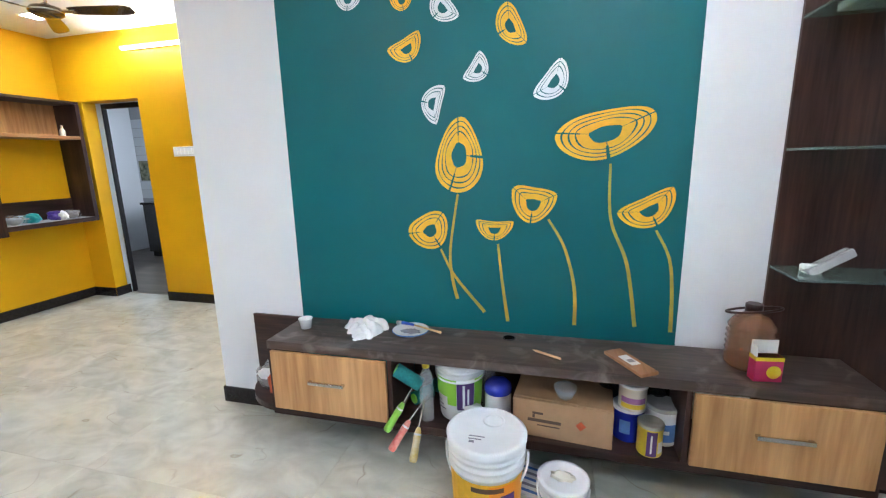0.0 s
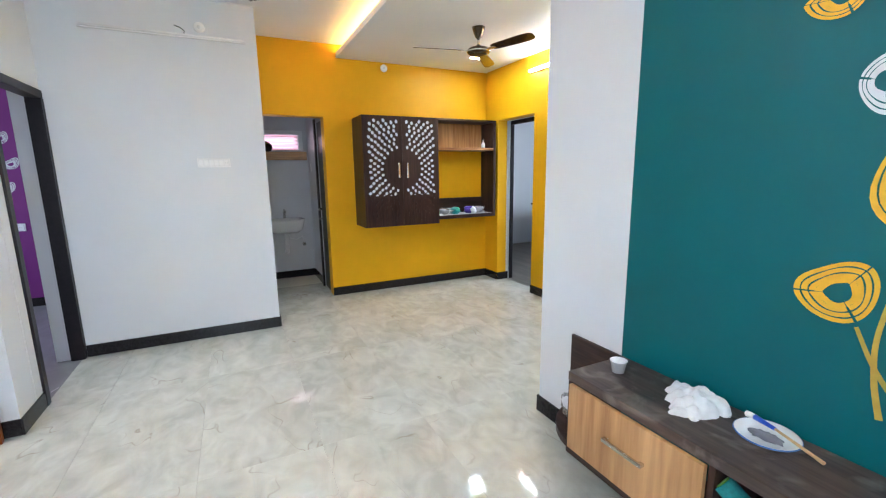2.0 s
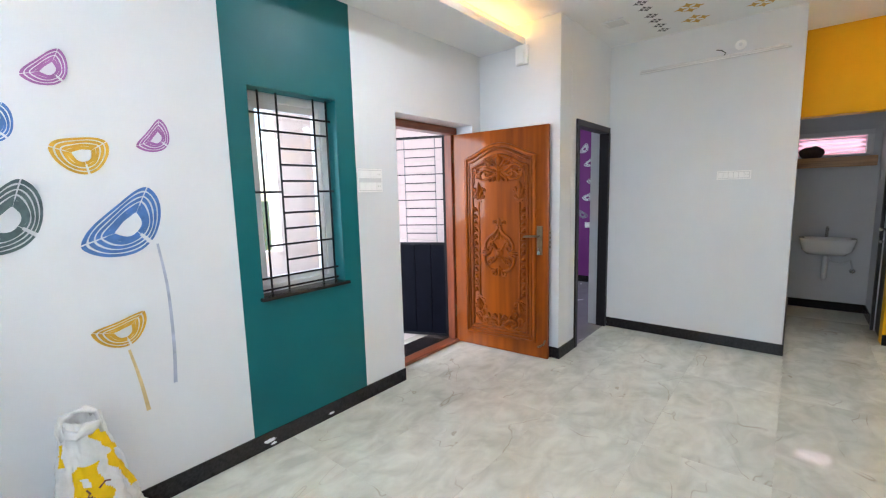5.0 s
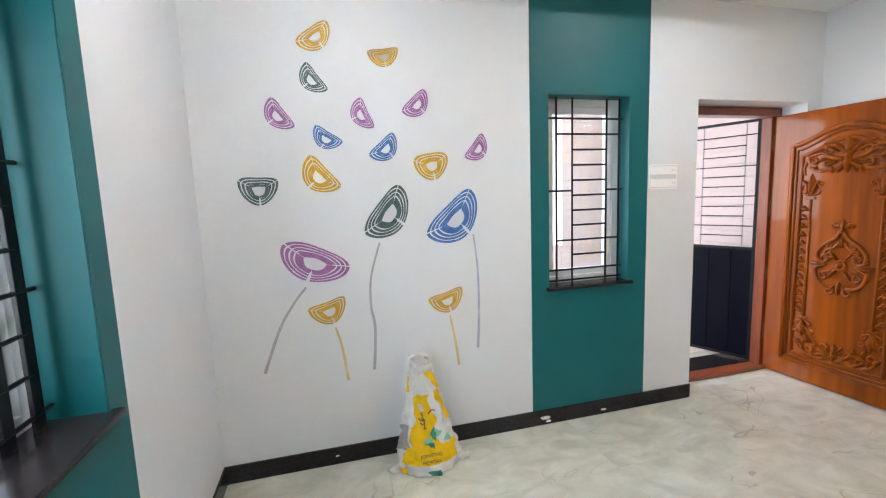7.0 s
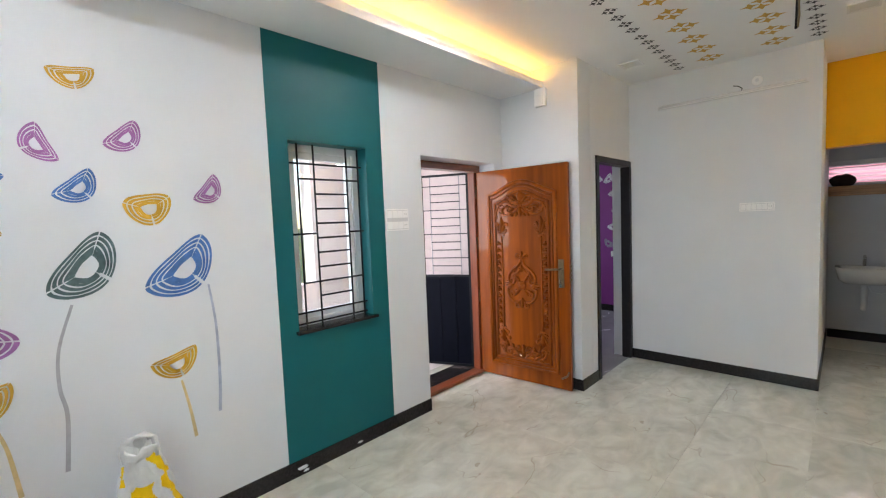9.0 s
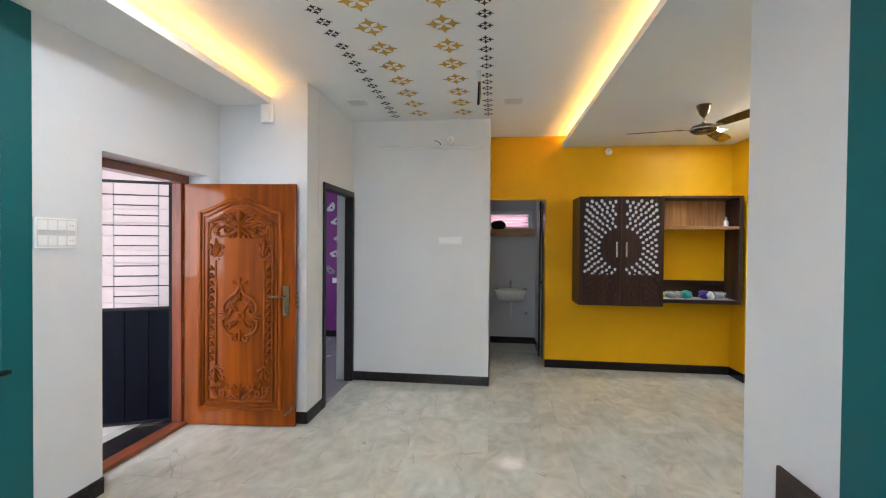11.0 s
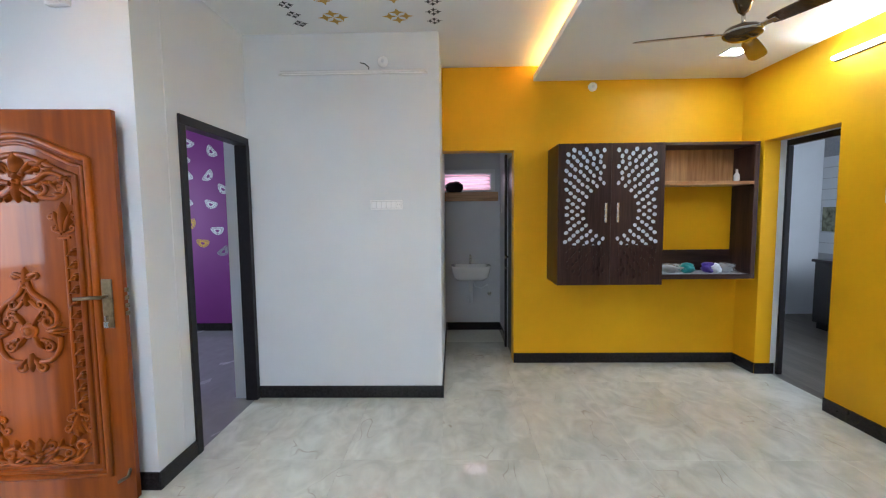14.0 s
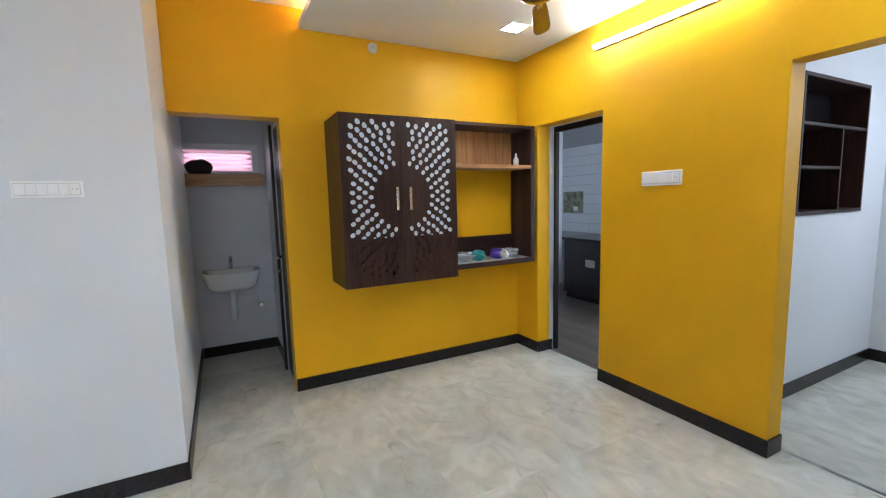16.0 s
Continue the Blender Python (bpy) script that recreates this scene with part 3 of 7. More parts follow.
def reveal(wall, axis, a0, a1, u0, u1, z0, z1):
    d = 0.003
    if axis == "y":
        rows = [(u0, u0 + d, a0, a1, z0, z1), (u1 - d, u1, a0, a1, z0, z1), (u0 + d, u1 - d, a0, a1, z1 - d, z1), (u0 + d, u1 - d, a0, a1, z0, z0 + d)]
    else:
        rows = [(a0, a1, u0, u0 + d, z0, z1), (a0, a1, u1 - d, u1, z0, z1), (a0, a1, u0 + d, u1 - d, z1 - d, z1), (a0, a1, u0 + d, u1 - d, z0, z0 + d)]
    part("window_reveal", boxes(*rows), TEAL, wall, "teal painted window reveal")


reveal(wall_south, "y", SOUTH - 0.104, SOUTH, *WIN_S)
reveal(wall_east, "x", 1.21, 1.374, *WIN_E)

bloom("south", GOLD_PAINT, 0.582, 2.331, 0.197, 0.122, 39, 0.55)
bloom("south", GOLD_PAINT, 0.237, 2.249, 0.168, 0.104, 12, 0.4)
bloom("south", GREEN_PAINT, 0.623, 2.116, 0.168, 0.107, -50, 0.4)
bloom("south", LILAC_PAINT, 0.802, 1.934, 0.178, 0.111, -51, 0.45)
bloom("south", LILAC_PAINT, 0.381, 1.946, 0.169, 0.106, -64, 0.4)
bloom("south", LILAC_PAINT, 0.064, 2.006, 0.179, 0.111, 47, 0.5)
bloom("south", BLUE_PAINT, 0.568, 1.818, 0.160, 0.103, -29, 0.4)
bloom("south", BLUE_PAINT, 0.249, 1.768, 0.182, 0.115, 45, 0.45)
bloom("south", LILAC_PAINT, -0.287, 1.765, 0.172, 0.109, 55, 0.4)
bloom("south", GOLD_PAINT, -0.005, 1.673, 0.200, 0.164, 13, 0.6)
bloom("south", GOLD_PAINT, 0.619, 1.620, 0.226, 0.151, -45, 0.45)
bloom("south", GREEN_PAINT, 0.915, 1.561, 0.194, 0.157, 3, 0.5)
bloom("south", GREEN_PAINT, 0.245, 1.412, 0.332, 0.198, 55, 0.6)
bloom("south", BLUE_PAINT, -0.143, 1.364, 0.374, 0.226, 46, 0.55)
bloom("south", LILAC_PAINT, 0.671, 1.163, 0.372, 0.204, -21, 0.7)
bloom("south", GOLD_PAINT, 0.605, 0.889, 0.207, 0.142, 20, 0.38)
bloom("south", GOLD_PAINT, -0.071, 0.882, 0.214, 0.139, 19, 0.38)
stem("south", STEM_GREY, (0.314, 1.259), (0.372, 1.069), (0.381, 0.906), (0.365, 0.771), (0.382, 0.528))
stem("south", STEM_BLUE, (-0.239, 1.275), (-0.261, 1.052), (-0.261, 0.771), (-0.249, 0.576))
stem("south", STEM_GREY, (0.722, 1.041), (0.787, 0.962), (0.870, 0.828), (0.965, 0.589))
stem("south", STEM_GOLD, (0.583, 0.802), (0.555, 0.693), (0.530, 0.487))
stem("south", STEM_GOLD, (-0.079, 0.798), (-0.106, 0.647), (-0.126, 0.483))
bloom("tv", WHITE_PAINT, -0.811, 2.164, 0.132, 0.090, -6, 0.6)
bloom("tv", GOLD_PAINT, -0.547, 2.133, 0.109, 0.082, 12, 0.5)
bloom("tv", WHITE_PAINT, -0.364, 2.085, 0.155, 0.109, -49, 0.5)
bloom("tv", GOLD_PAINT, -0.067, 1.985, 0.190, 0.114, -61, 0.6)
bloom("tv", GOLD_PAINT, -0.530, 1.931, 0.171, 0.113, 28, 0.4)
bloom("tv", WHITE_PAINT, -0.201, 1.824, 0.135, 0.098, 59, 0.4)
bloom("tv", WHITE_PAINT, -0.423, 1.691, 0.174, 0.109, -102, 0.4)
bloom("tv", WHITE_PAINT, 0.126, 1.749, 0.185, 0.117, 55, 0.5)
bloom("tv", GOLD_PAINT, -0.295, 1.456, 0.345, 0.215, 87, 1)
bloom("tv", GOLD_PAINT, 0.343, 1.527, 0.410, 0.209, 13, 0.75)
bloom("tv", GOLD_PAINT, -0.444, 1.095, 0.211, 0.184, 35, 0.7)
bloom("tv", GOLD_PAINT, -0.129, 1.102, 0.177, 0.103, 1, 0.3)
bloom("tv", GOLD_PAINT, 0.046, 1.224, 0.203, 0.180, -5, 0.5)
bloom("tv", GOLD_PAINT, 0.540, 1.200, 0.245, 0.145, 30, 0.45)
stem("tv", GOLD_PAINT, (-0.305, 1.275), (-0.345, 1.013), (-0.339, 0.870), (-0.314, 0.754))
stem("tv", GOLD_PAINT, (-0.394, 1.006), (-0.324, 0.871), (-0.177, 0.695))
stem("tv", GOLD_PAINT, (-0.113, 1.040), (-0.092, 0.854), (-0.063, 0.654))
stem("tv", GOLD_PAINT, (0.116, 1.160), (0.190, 1.031), (0.240, 0.845), (0.248, 0.659))
stem("tv", GOLD_PAINT, (0.368, 1.404), (0.382, 1.164), (0.460, 0.962), (0.510, 0.672))
stem("tv", GOLD_PAINT, (0.568, 1.118), (0.629, 0.995), (0.651, 0.842), (0.659, 0.657))
# petals on the purple bedroom wall
rng = random.Random(5)
for y, z, paint in ((-2.62, 2.39, 0), (-2.31, 2.43, 0), (-2.37, 2.23, 0), (-2.01, 2.32, 0), (-2.60, 2.18, 0), (-2.34, 2.03, 0), (-2.06, 2.01, 0), (-2.59, 1.90, 0),
                    (-2.36, 1.70, 0), (-2.05, 1.65, 0), (-2.63, 1.55, 0), (-2.32, 1.39, 1), (-1.98, 1.31, 0), (-2.41, 1.16, 0), (-2.18, 1.15, 1), (-2.62, 1.09, 1)):
    bloom("purple", (WHITE_PAINT, GOLD_PAINT, GREY_PAINT)[paint], y, z, 0.17, 0.11, rng.uniform(-50, 60), 0.5)
for y, z, paint in ((-1.61, 2.10, 0), (-1.48, 1.61, 0), (-1.55, 1.35, 0), (-1.79, 2.13, 0), (-1.88, 1.84, 0), (-1.53, 1.88, 0), (-1.63, 1.08, 2), (-1.91, 1.04, 2), (-2.85, 2.0, 0), (-2.9, 1.5, 0)):
    bloom("purple", (WHITE_PAINT, GOLD_PAINT, GREY_PAINT)[paint], y, z, 0.17, 0.11, rng.uniform(-50, 60), 0.5)

# ---- ceiling stencils: diamonds with hollow sides, four to a cluster ----


def star(bm, x, y, rx, ry):
    n = 5
    pts = []
    for q in range(4):
        a, b = q * math.pi / 2, (q + 1) * math.pi / 2
        p, r = Vector((rx * math.cos(a), ry * math.sin(a), 0)), Vector((rx * math.cos(b), ry * math.sin(b), 0))
        for k in range(n):
            s = k / n
            v = p.lerp(r, s)
            pts.append(v * (1 - 0.42 * math.sin(math.pi * s)))
    bm.faces.new([bm.verts.new((x + v.x, y + v.y, TOP - 0.002)) for v in pts][::-1])


def cluster(x, y, r, paint, label):
    bm = bmesh.new()
    for dx, dy in ((1, 0), (-1, 0), (0, 1), (0, -1)):
        star(bm, x + dx * r, y + dy * r, r * 0.95, r * 0.95)
    return tagged(part("ceiling_stencil", bm, paint), label, "ceiling stencil", "stencils on the ceiling")


for k in range(24):
    x = -3.965 + (k // 4) * 0.597 + (k % 4) * 0.139
    for y in (-0.035, 0.942):
        cluster(x, y, 0.030, BLACK_PAINT, "small black four-diamond stencil on the white ceiling")
for k in range(12):
    for y in (0.232, 0.688):
        cluster(-3.88 + 0.292 * k, y, 0.058, GOLD_PAINT, "gold four-diamond stencil on the white ceiling")

# ---- fittings ----


def bar(bm, p, q, w, d=None):
    """A square bar between two points."""
    p, q = Vector(p), Vector(q)
    return tube([p, q], w, bm, 4)


def window_set(name, label, axis, wall_face, out, u0, u1, z0, z1, sash_u, deep=0.0):
    """A white sliding window at the back of its opening, with a black grille in front and a stone sill."""
    s = -1 if axis == "y" else 1

    def B(bm, a, b, c, d, e, f, bevel=0.002):
        if axis == "y":
            box(bm, a, b, min(c, d), max(c, d), e, f, bevel)
        else:
            box(bm, min(c, d), max(c, d), a, b, e, f, bevel)
        return bm

    at = (((u0 + u1) / 2, wall_face, z0) if axis == "y" else (wall_face, (u0 + u1) / 2, z0))
    w = tagged(thing(name, at, label, "window"), kind="structure")
    o0, o1 = wall_face + s * (0.105 + deep), wall_face + s * (0.165 + deep)
    bm = bmesh.new()
    f = 0.05
    B(bm, u0 + 0.004, u0 + f, o0, o1, z0 + 0.004, z1 - 0.004)
    B(bm, u1 - f, u1 - 0.004, o0, o1, z0 + 0.004, z1 - 0.004)
    B(bm, u0 + f, u1 - f, o0, o1, z1 - f, z1 - 0.004)
    B(bm, u0 + f, u1 - f, o0, o1, z0 + 0.004, z0 + f)
    part("window_frame", bm, UPVC, w, "white sliding window frame")
    m0, m1 = wall_face + s * (0.12 + deep), wall_face + s * (0.145 + deep)
    for a, b in sash_u:
        bm = bmesh.new()
        g = 0.045
        B(bm, a, a + g, m0, m1, z0 + f + 0.002, z1 - f - 0.002)
        B(bm, b - g, b, m0, m1, z0 + f + 0.002, z1 - f - 0.002)
        B(bm, a + g, b - g, m0, m1, z1 - f - g, z1 - f - 0.002)
        B(bm, a + g, b - g, m0, m1, z0 + f + 0.002, z0 + f + g)
        sash = part("sash", bm, UPVC, w)
        bm = B(bmesh.new(), a + g, b - g, (m0 + m1) / 2 - 0.002, (m0 + m1) / 2 + 0.002, z0 + f + g, z1 - f - g, 0)
        pane = part("pane", bm, GLASS, sash)
        pane.visible_shadow = False
    gy = wall_face + s * (0.065 + deep)
    return w, B, gy


def grille_bar(parent, axis, gy, a, b):
    pts = [((a[0], gy, a[1]), (b[0], gy, b[1])), ((gy, a[0], a[1]), (gy, b[0], b[1]))][axis == "x"]
    return part("grille_bar", tube(pts, 0.0065, None, 8), IRON, parent)


def sill(parent, axis, wall_face, u0, u1, z, deep=0.0):
    s = -1 if axis == "y" else 1
    a, b = sorted((wall_face - s * 0.035, wall_face + s * (0.104 + deep)))
    bm = boxes((u0, u1, a, b, z, z + 0.02) if axis == "y" else (a, b, u0, u1, z, z + 0.02), bevel=0.004)
    part("window_sill", bm, GRANITE, parent, "black granite sill")


u0, u1, z0, z1 = WIN_S
w, B, gy = window_set("window_1", "white sliding window behind a black iron grille", "y", SOUTH, -1, *WIN_S, sash_u=((u0 + 0.052, u1 - 0.052),))
sill(w, "y", SOUTH, u0 - 0.02, u1 + 0.02, z0 - 0.012)
for i, u in enumerate((u1 - 0.092, u1 - 0.205, u0 + 0.125, u0 + 0.03)):
    grille_bar(w, "y", gy, (u, z0 + 0.01), (u, z1 - 0.004))
for i in range(11):
    z = z0 + 0.10 + i * 0.096
    full = i in (2, 9)
    mid = i in (0, 10)
    a, b = (u0 + 0.004, u1 - 0.004) if mid else ((u0 + 0.03, u1 - 0.092) if full else (u0 + 0.125, u1 - 0.205))
    if i == 5:
        grille_bar(w, "y", gy, (u0 + 0.004, z + 0.03), (u0 + 0.125, z + 0.03))
        grille_bar(w, "y", gy, (u1 - 0.205, z + 0.03), (u1 - 0.004, z + 0.03))
    grille_bar(w, "y", gy, (a, z), (b, z))
grille_bar(w, "y", gy, (u0 + 0.004, z0 + 0.03), (u1 - 0.004, z0 + 0.03))

u0, u1, z0, z1 = WIN_E
w, B, gy = window_set("window_2", "wide white sliding window behind a black iron grille", "x", 1.21, 1, *WIN_E, sash_u=((u0 + 0.052, u0 + 0.62), (u1 - 0.62, u1 - 0.052)), deep=0.06)
sill(w, "x", 1.21, u0 - 0.02, u1 + 0.02, z0 - 0.012, 0.06)
for u in (u0 + 0.06, u0 + 0.17, u1 - 0.06, u1 - 0.17, (u0 + u1) / 2 - 0.07, (u0 + u1) / 2 + 0.07):
    part("grille_bar", boxes((gy - 0.006, gy + 0.006, u - 0.019, u + 0.019, z0 + 0.008, z1 - 0.004), bevel=0.002), IRON, w)
for i in range(11):
    z = z0 + 0.05 + i * 0.107
    full = i % 3 == 0
    grille_bar(w, "x", gy, (u0 + (0.004 if full else 0.06), z), (u1 - (0.004 if full else 0.06), z))


# grey that paints the shadow in the gaps between switch rockers
GAP_SHADE = mat("switch_gap_shade", (0.66, 0.66, 0.68), 0.4)
OFFPANEL = mat("unlit_diffuser", (0.64, 0.64, 0.63), 0.4)


def switch_plate(x, y, z, turn, w, h, gangs, label):
    """A moulded plate with rocker switches, facing -y before it is turned."""
    th = tagged(new("switch_plate"), label, "switch", "switch plates")
    th.location = (x, y, z)
    th.rotation_euler = (0, 0, radians(turn))

    def P(name, bm, m):
        ob = part(name, bm, m)
        ob.parent = th
        return ob

    P("plate", boxes((-w / 2, w / 2, -0.014, -0.0005, -h / 2, h / 2), bevel=0.004), PLASTIC)
    # grey sheet under the rockers, its colour drawn as their gap shadows
    P("insert", boxes((-w / 2 + 0.010, w / 2 - 0.010, -0.0148, -0.013, -h / 2 + 0.010, h / 2 - 0.010)), GAP_SHADE)
    rows = 2 if h > 0.12 else 1
    rh = h / rows
    for r in range(rows):
        zc = -h / 2 + rh * (r + 0.5)
        n = gangs
        for i in range(n):
            a = -w / 2 + 0.012 + (w - 0.024) * i / n
            b = -w / 2 + 0.012 + (w - 0.024) * (i + 1) / n - 0.0018
            bm = boxes((a, b, -0.0195, -0.012, zc - rh * 0.33, zc + rh * 0.33), bevel=0.0025)
            P("socket" if i == n - 1 else "rocker", bm, PLASTIC)
        for k in (-1, 1):
            xc = w / 2 - 0.012 - (w - 0.024) / n / 2 + k * 0.008
            P("socket_hole", boxes((xc - 0.003, xc + 0.003, -0.021, -0.019, zc - 0.004, zc + 0.006)), OFFPANEL)
    return th


switch_plate(-1.57, SOUTH + 0.0, 1.58, 180, 0.225, 0.165, 4, "white double-row switch plate on the wall by the entrance")
switch_plate(-4.14, 0.542, 1.57, 90, 0.255, 0.077, 6, "white wide switch plate on the white wall")
switch_plate(-3.41, NORTH, 1.578, 0, 0.285, 0.095, 6, "white wide switch plate on the yellow wall")
switch_plate(-6.2, -1.52, 0.92, 90, 0.13, 0.085, 2, "small white switch plate on the purple wall")

# ---- entrance: frame, carved leaf, threshold, iron gate ----
entrance = tagged(thing("door_1", (-2.34, SOUTH - 0.15, 0), "red-brown varnished timber entrance frame, its carved leaf wide open", "door"), kind="structure")
part("jamb", boxes((-2.829, -2.768, -1.64, -1.556, 0.03, 2.02), bevel=0.006), REDWOOD, entrance)
part("jamb", boxes((-1.935, -1.851, -1.64, -1.53, 0.03, 2.02), bevel=0.006), REDWOOD, entrance)
part("head", boxes((-2.829, -1.851, -1.64, -1.53, 2.02, 2.083), bevel=0.006), TEAK_X, entrance)
part("threshold", boxes((-2.829, -1.851, -1.64, -1.53, 0.0, 0.03), bevel=0.006), TEAK_X, entrance, "worn red timber threshold")
part("stone_sill", boxes((-2.9, -1.8, -1.90, -1.641, -0.02, 0.012), bevel=0.003), GRANITE, entrance, "black granite outer sill")

LX, LY, LZ = -2.796, -1.553, 0.010     # face, hinge edge and foot of the leaf
LW, LH = 0.945, 2.008
leaf = tagged(thing("door_leaf", (LX, LY, LZ), "carved orange-brown teak entrance door standing wide open", "door"))


def L(u, v, d=0.0):
    return (LX + d, LY + u, LZ + v)


part("panel", boxes((LX - 0.034, LX, LY, LY + LW, LZ, LZ + LH), bevel=0.004), TEAK, leaf)


def arch_path(u0, u1, v0, v1, rise, n=28):
    pts = [(u0, v0), (u0, v1)]
    for i in range(1, n):
        s = i / n
        b = 0.5 - 0.5 * math.cos(2 * math.pi * s)
        pts.append((u0 + (u1 - u0) * s, v1 + rise * b ** 0.8))
    return pts + [(u1, v1), (u1, v0)]


def moulding(name, pts, r, closed=True):
    line = [L(*p, 0.001) for p in pts]
    if closed:
        line.append(line[0])
    return part(name, tube(line, r, None, 8), TEAK, leaf)


moulding("moulding", arch_path(0.14, 0.82, 0.14, 1.77, 0.11), 0.018)
moulding("moulding", arch_path(0.17, 0.79, 0.17, 1.735, 0.11), 0.010)
moulding("moulding", arch_path(0.205, 0.755, 0.205, 1.69, 0.10), 0.015)


def petal(u, v, length, width, ang, high=0.013):
    """A carved leaf from its root at (u, v): pointed, with a raised midrib; ang is measured from up, clockwise."""
    bm = bmesh.new()
    n = 9
    rows = []
    for i in range(n + 1):
        s = i / n
        w = 1.3 * width * (math.sin(math.pi * min(1, s * 0.93 + 0.07)) ** 0.8) * (1 - 0.35 * s)
        h = 2.1 * high * math.sin(math.pi * (0.12 + 0.86 * s)) ** 0.6
        bend = 0.10 * length * math.sin(math.pi * s)
        rows.append([bm.verts.new((d, k * w + bend * 0.2, s * length)) for k, d in ((-1, -0.002), (-0.55, h * 0.55), (0, h), (0.55, h * 0.55), (1, -0.002))])
    for p, q in zip(rows, rows[1:]):
        for k in range(4):
            f = bm.faces.new((p[k], p[k + 1], q[k + 1], q[k]))
            f.smooth = True
    return bm, Matrix.Translation(L(u, v, 0.001)) @ Matrix.Rotation(radians(-ang), 4, "X")


def vine(pts, thick, curl=None):
    """A carved strand through (u, v) places, ending in an inward curl (radius, hand)."""
    P = [Vector((p[0], p[1])) for p in pts]
    line = []
    for i in range(len(P) - 1):
        p0, p1, p2, p3 = P[max(i - 1, 0)], P[i], P[i + 1], P[min(i + 2, len(P) - 1)]
        for k in range(6):
            s = k / 6
            line.append(0.5 * ((2 * p1) + (p2 - p0) * s + (2 * p0 - 5 * p1 + 4 * p2 - p3) * s * s + (3 * p1 - p0 - 3 * p2 + p3) * s ** 3))
    line.append(P[-1])
    if curl:
        r, hand = curl
        d = (line[-1] - line[-2]).normalized()
        side = Vector((-d.y, d.x)) * hand
        c = line[-1] + side * r
        a0 = math.atan2(-side.y, -side.x)
        for k in range(1, 23):
            s = k / 22
            a = a0 + hand * 2 * math.pi * 1.15 * s
            line.append(c + Vector((math.cos(a), math.sin(a))) * r * (1 - 0.72 * s))
    return [Vector(L(p.x, p.y, 0.003)) for p in line], thick


def boss(u, v, r, high):
    return lathe([(r, -0.002), (r * 0.97, high * 0.45), (r * 0.72, high * 0.95), (r * 0.62, high * 0.5), (r * 0.5, high * 1.3), (0.0, high * 1.5)], 20, m=Matrix.Translation(L(u, v)) @ Matrix.Rotation(radians(90), 4, "Y"), cap=False), None


def carve(parts, name="carving"):
    bm = bmesh.new()
    for a, b in parts:
        if isinstance(a, bmesh.types.BMesh):
            join(bm, a, 0, b)
        else:
            tube(a, b * 1.55, bm, 8, b * 1.0)
    return part(name, bm, TEAK, leaf, "raised carved ornament")


C = 0.481
# middle ornament: an ogee of two strands about a boss, leaves to the sides
mid = [boss(C, 0.915, 0.042, 0.02), petal(C, 1.15, 0.09, 0.02, 0), boss(C, 1.145, 0.018, 0.014), petal(C, 0.80, 0.10, 0.018, 180), petal(C, 1.04, 0.07, 0.012, 0)]
for s in (-1, 1):
    h = s
    mid += [vine([(C + s * 0.008, 1.165), (C + s * 0.035, 1.105), (C + s * 0.10, 1.055), (C + s * 0.138, 1.0), (C + s * 0.135, 0.955)], 0.009, (0.036, -h)),
            vine([(C + s * 0.015, 1.07), (C + s * 0.045, 1.035)], 0.007, (0.024, h)),
            vine([(C + s * 0.15, 0.885), (C + s * 0.142, 0.82), (C + s * 0.10, 0.765), (C + s * 0.05, 0.755)], 0.009, (0.028, h)),
            vine([(C + s * 0.055, 0.87), (C + s * 0.10, 0.855)], 0.007, (0.026, -h)),
            vine([(C + s * 0.05, 0.965), (C + s * 0.085, 0.985)], 0.007, (0.022, h)),
            vine([(C + s * 0.012, 1.195), (C + s * 0.045, 1.205)], 0.007, (0.014, -h))]
    for a in (62, 82, 98, 118):
        mid.append(petal(C + s * 0.085, 0.915, 0.115 - 0.001 * abs(a - 90), 0.013, s * a))
    for a in (35, 145):
        mid.append(petal(C + s * 0.02, 0.915 + (0.03 if a < 90 else -0.03), 0.085, 0.012, s * a))
    mid += [petal(C + s * 0.012, 1.18, 0.055, 0.011, s * 62), petal(C + s * 0.02, 0.775, 0.06, 0.011, s * 150), boss(C + s * 0.082, 0.985, 0.014, 0.014), boss(C + s * 0.09, 0.855, 0.014, 0.014)]
carve(mid)
# crest under the arch
top = [petal(C, 1.70, 0.105, 0.036, 0, 0.02), petal(C, 1.665, 0.055, 0.018, 0, 0.018), petal(C, 1.655, 0.10, 0.024, 180, 0.018), boss(C, 1.66, 0.02, 0.02)]
for s in (-1, 1):
    top += [vine([(C + s * 0.02, 1.69), (C + s * 0.065, 1.745), (C + s * 0.11, 1.745)], 0.009, (0.030, -s)),
            vine([(C + s * 0.03, 1.65), (C + s * 0.09, 1.665), (C + s * 0.15, 1.70), (C + s * 0.21, 1.685)], 0.009, (0.038, -s)),
            vine([(C + s * 0.24, 1.655), (C + s * 0.258, 1.60), (C + s * 0.25, 1.545)], 0.007),
            vine([(C + s * 0.02, 1.625), (C + s * 0.07, 1.59), (C + s * 0.12, 1.60)], 0.008, (0.028, s)),
            vine([(C + s * 0.10, 1.585), (C + s * 0.17, 1.575), (C + s * 0.215, 1.60)], 0.008, (0.024, s))]
    for u, v, ln, a in ((0.03, 1.70, 0.075, 40), (0.05, 1.70, 0.07, 70), (0.10, 1.735, 0.06, 55), (0.13, 1.72, 0.065, 85), (0.06, 1.64, 0.07, 118), (0.12, 1.66, 0.06, 105), (0.16, 1.66, 0.06, 140), (0.03, 1.60, 0.05, 150), (0.17, 1.60, 0.055, 95), (0.20, 1.66, 0.055, 60), (0.08, 1.60, 0.045, 170)):
        top.append(petal(C + s * u, v, ln, 0.013, s * a, 0.014))
carve(top)
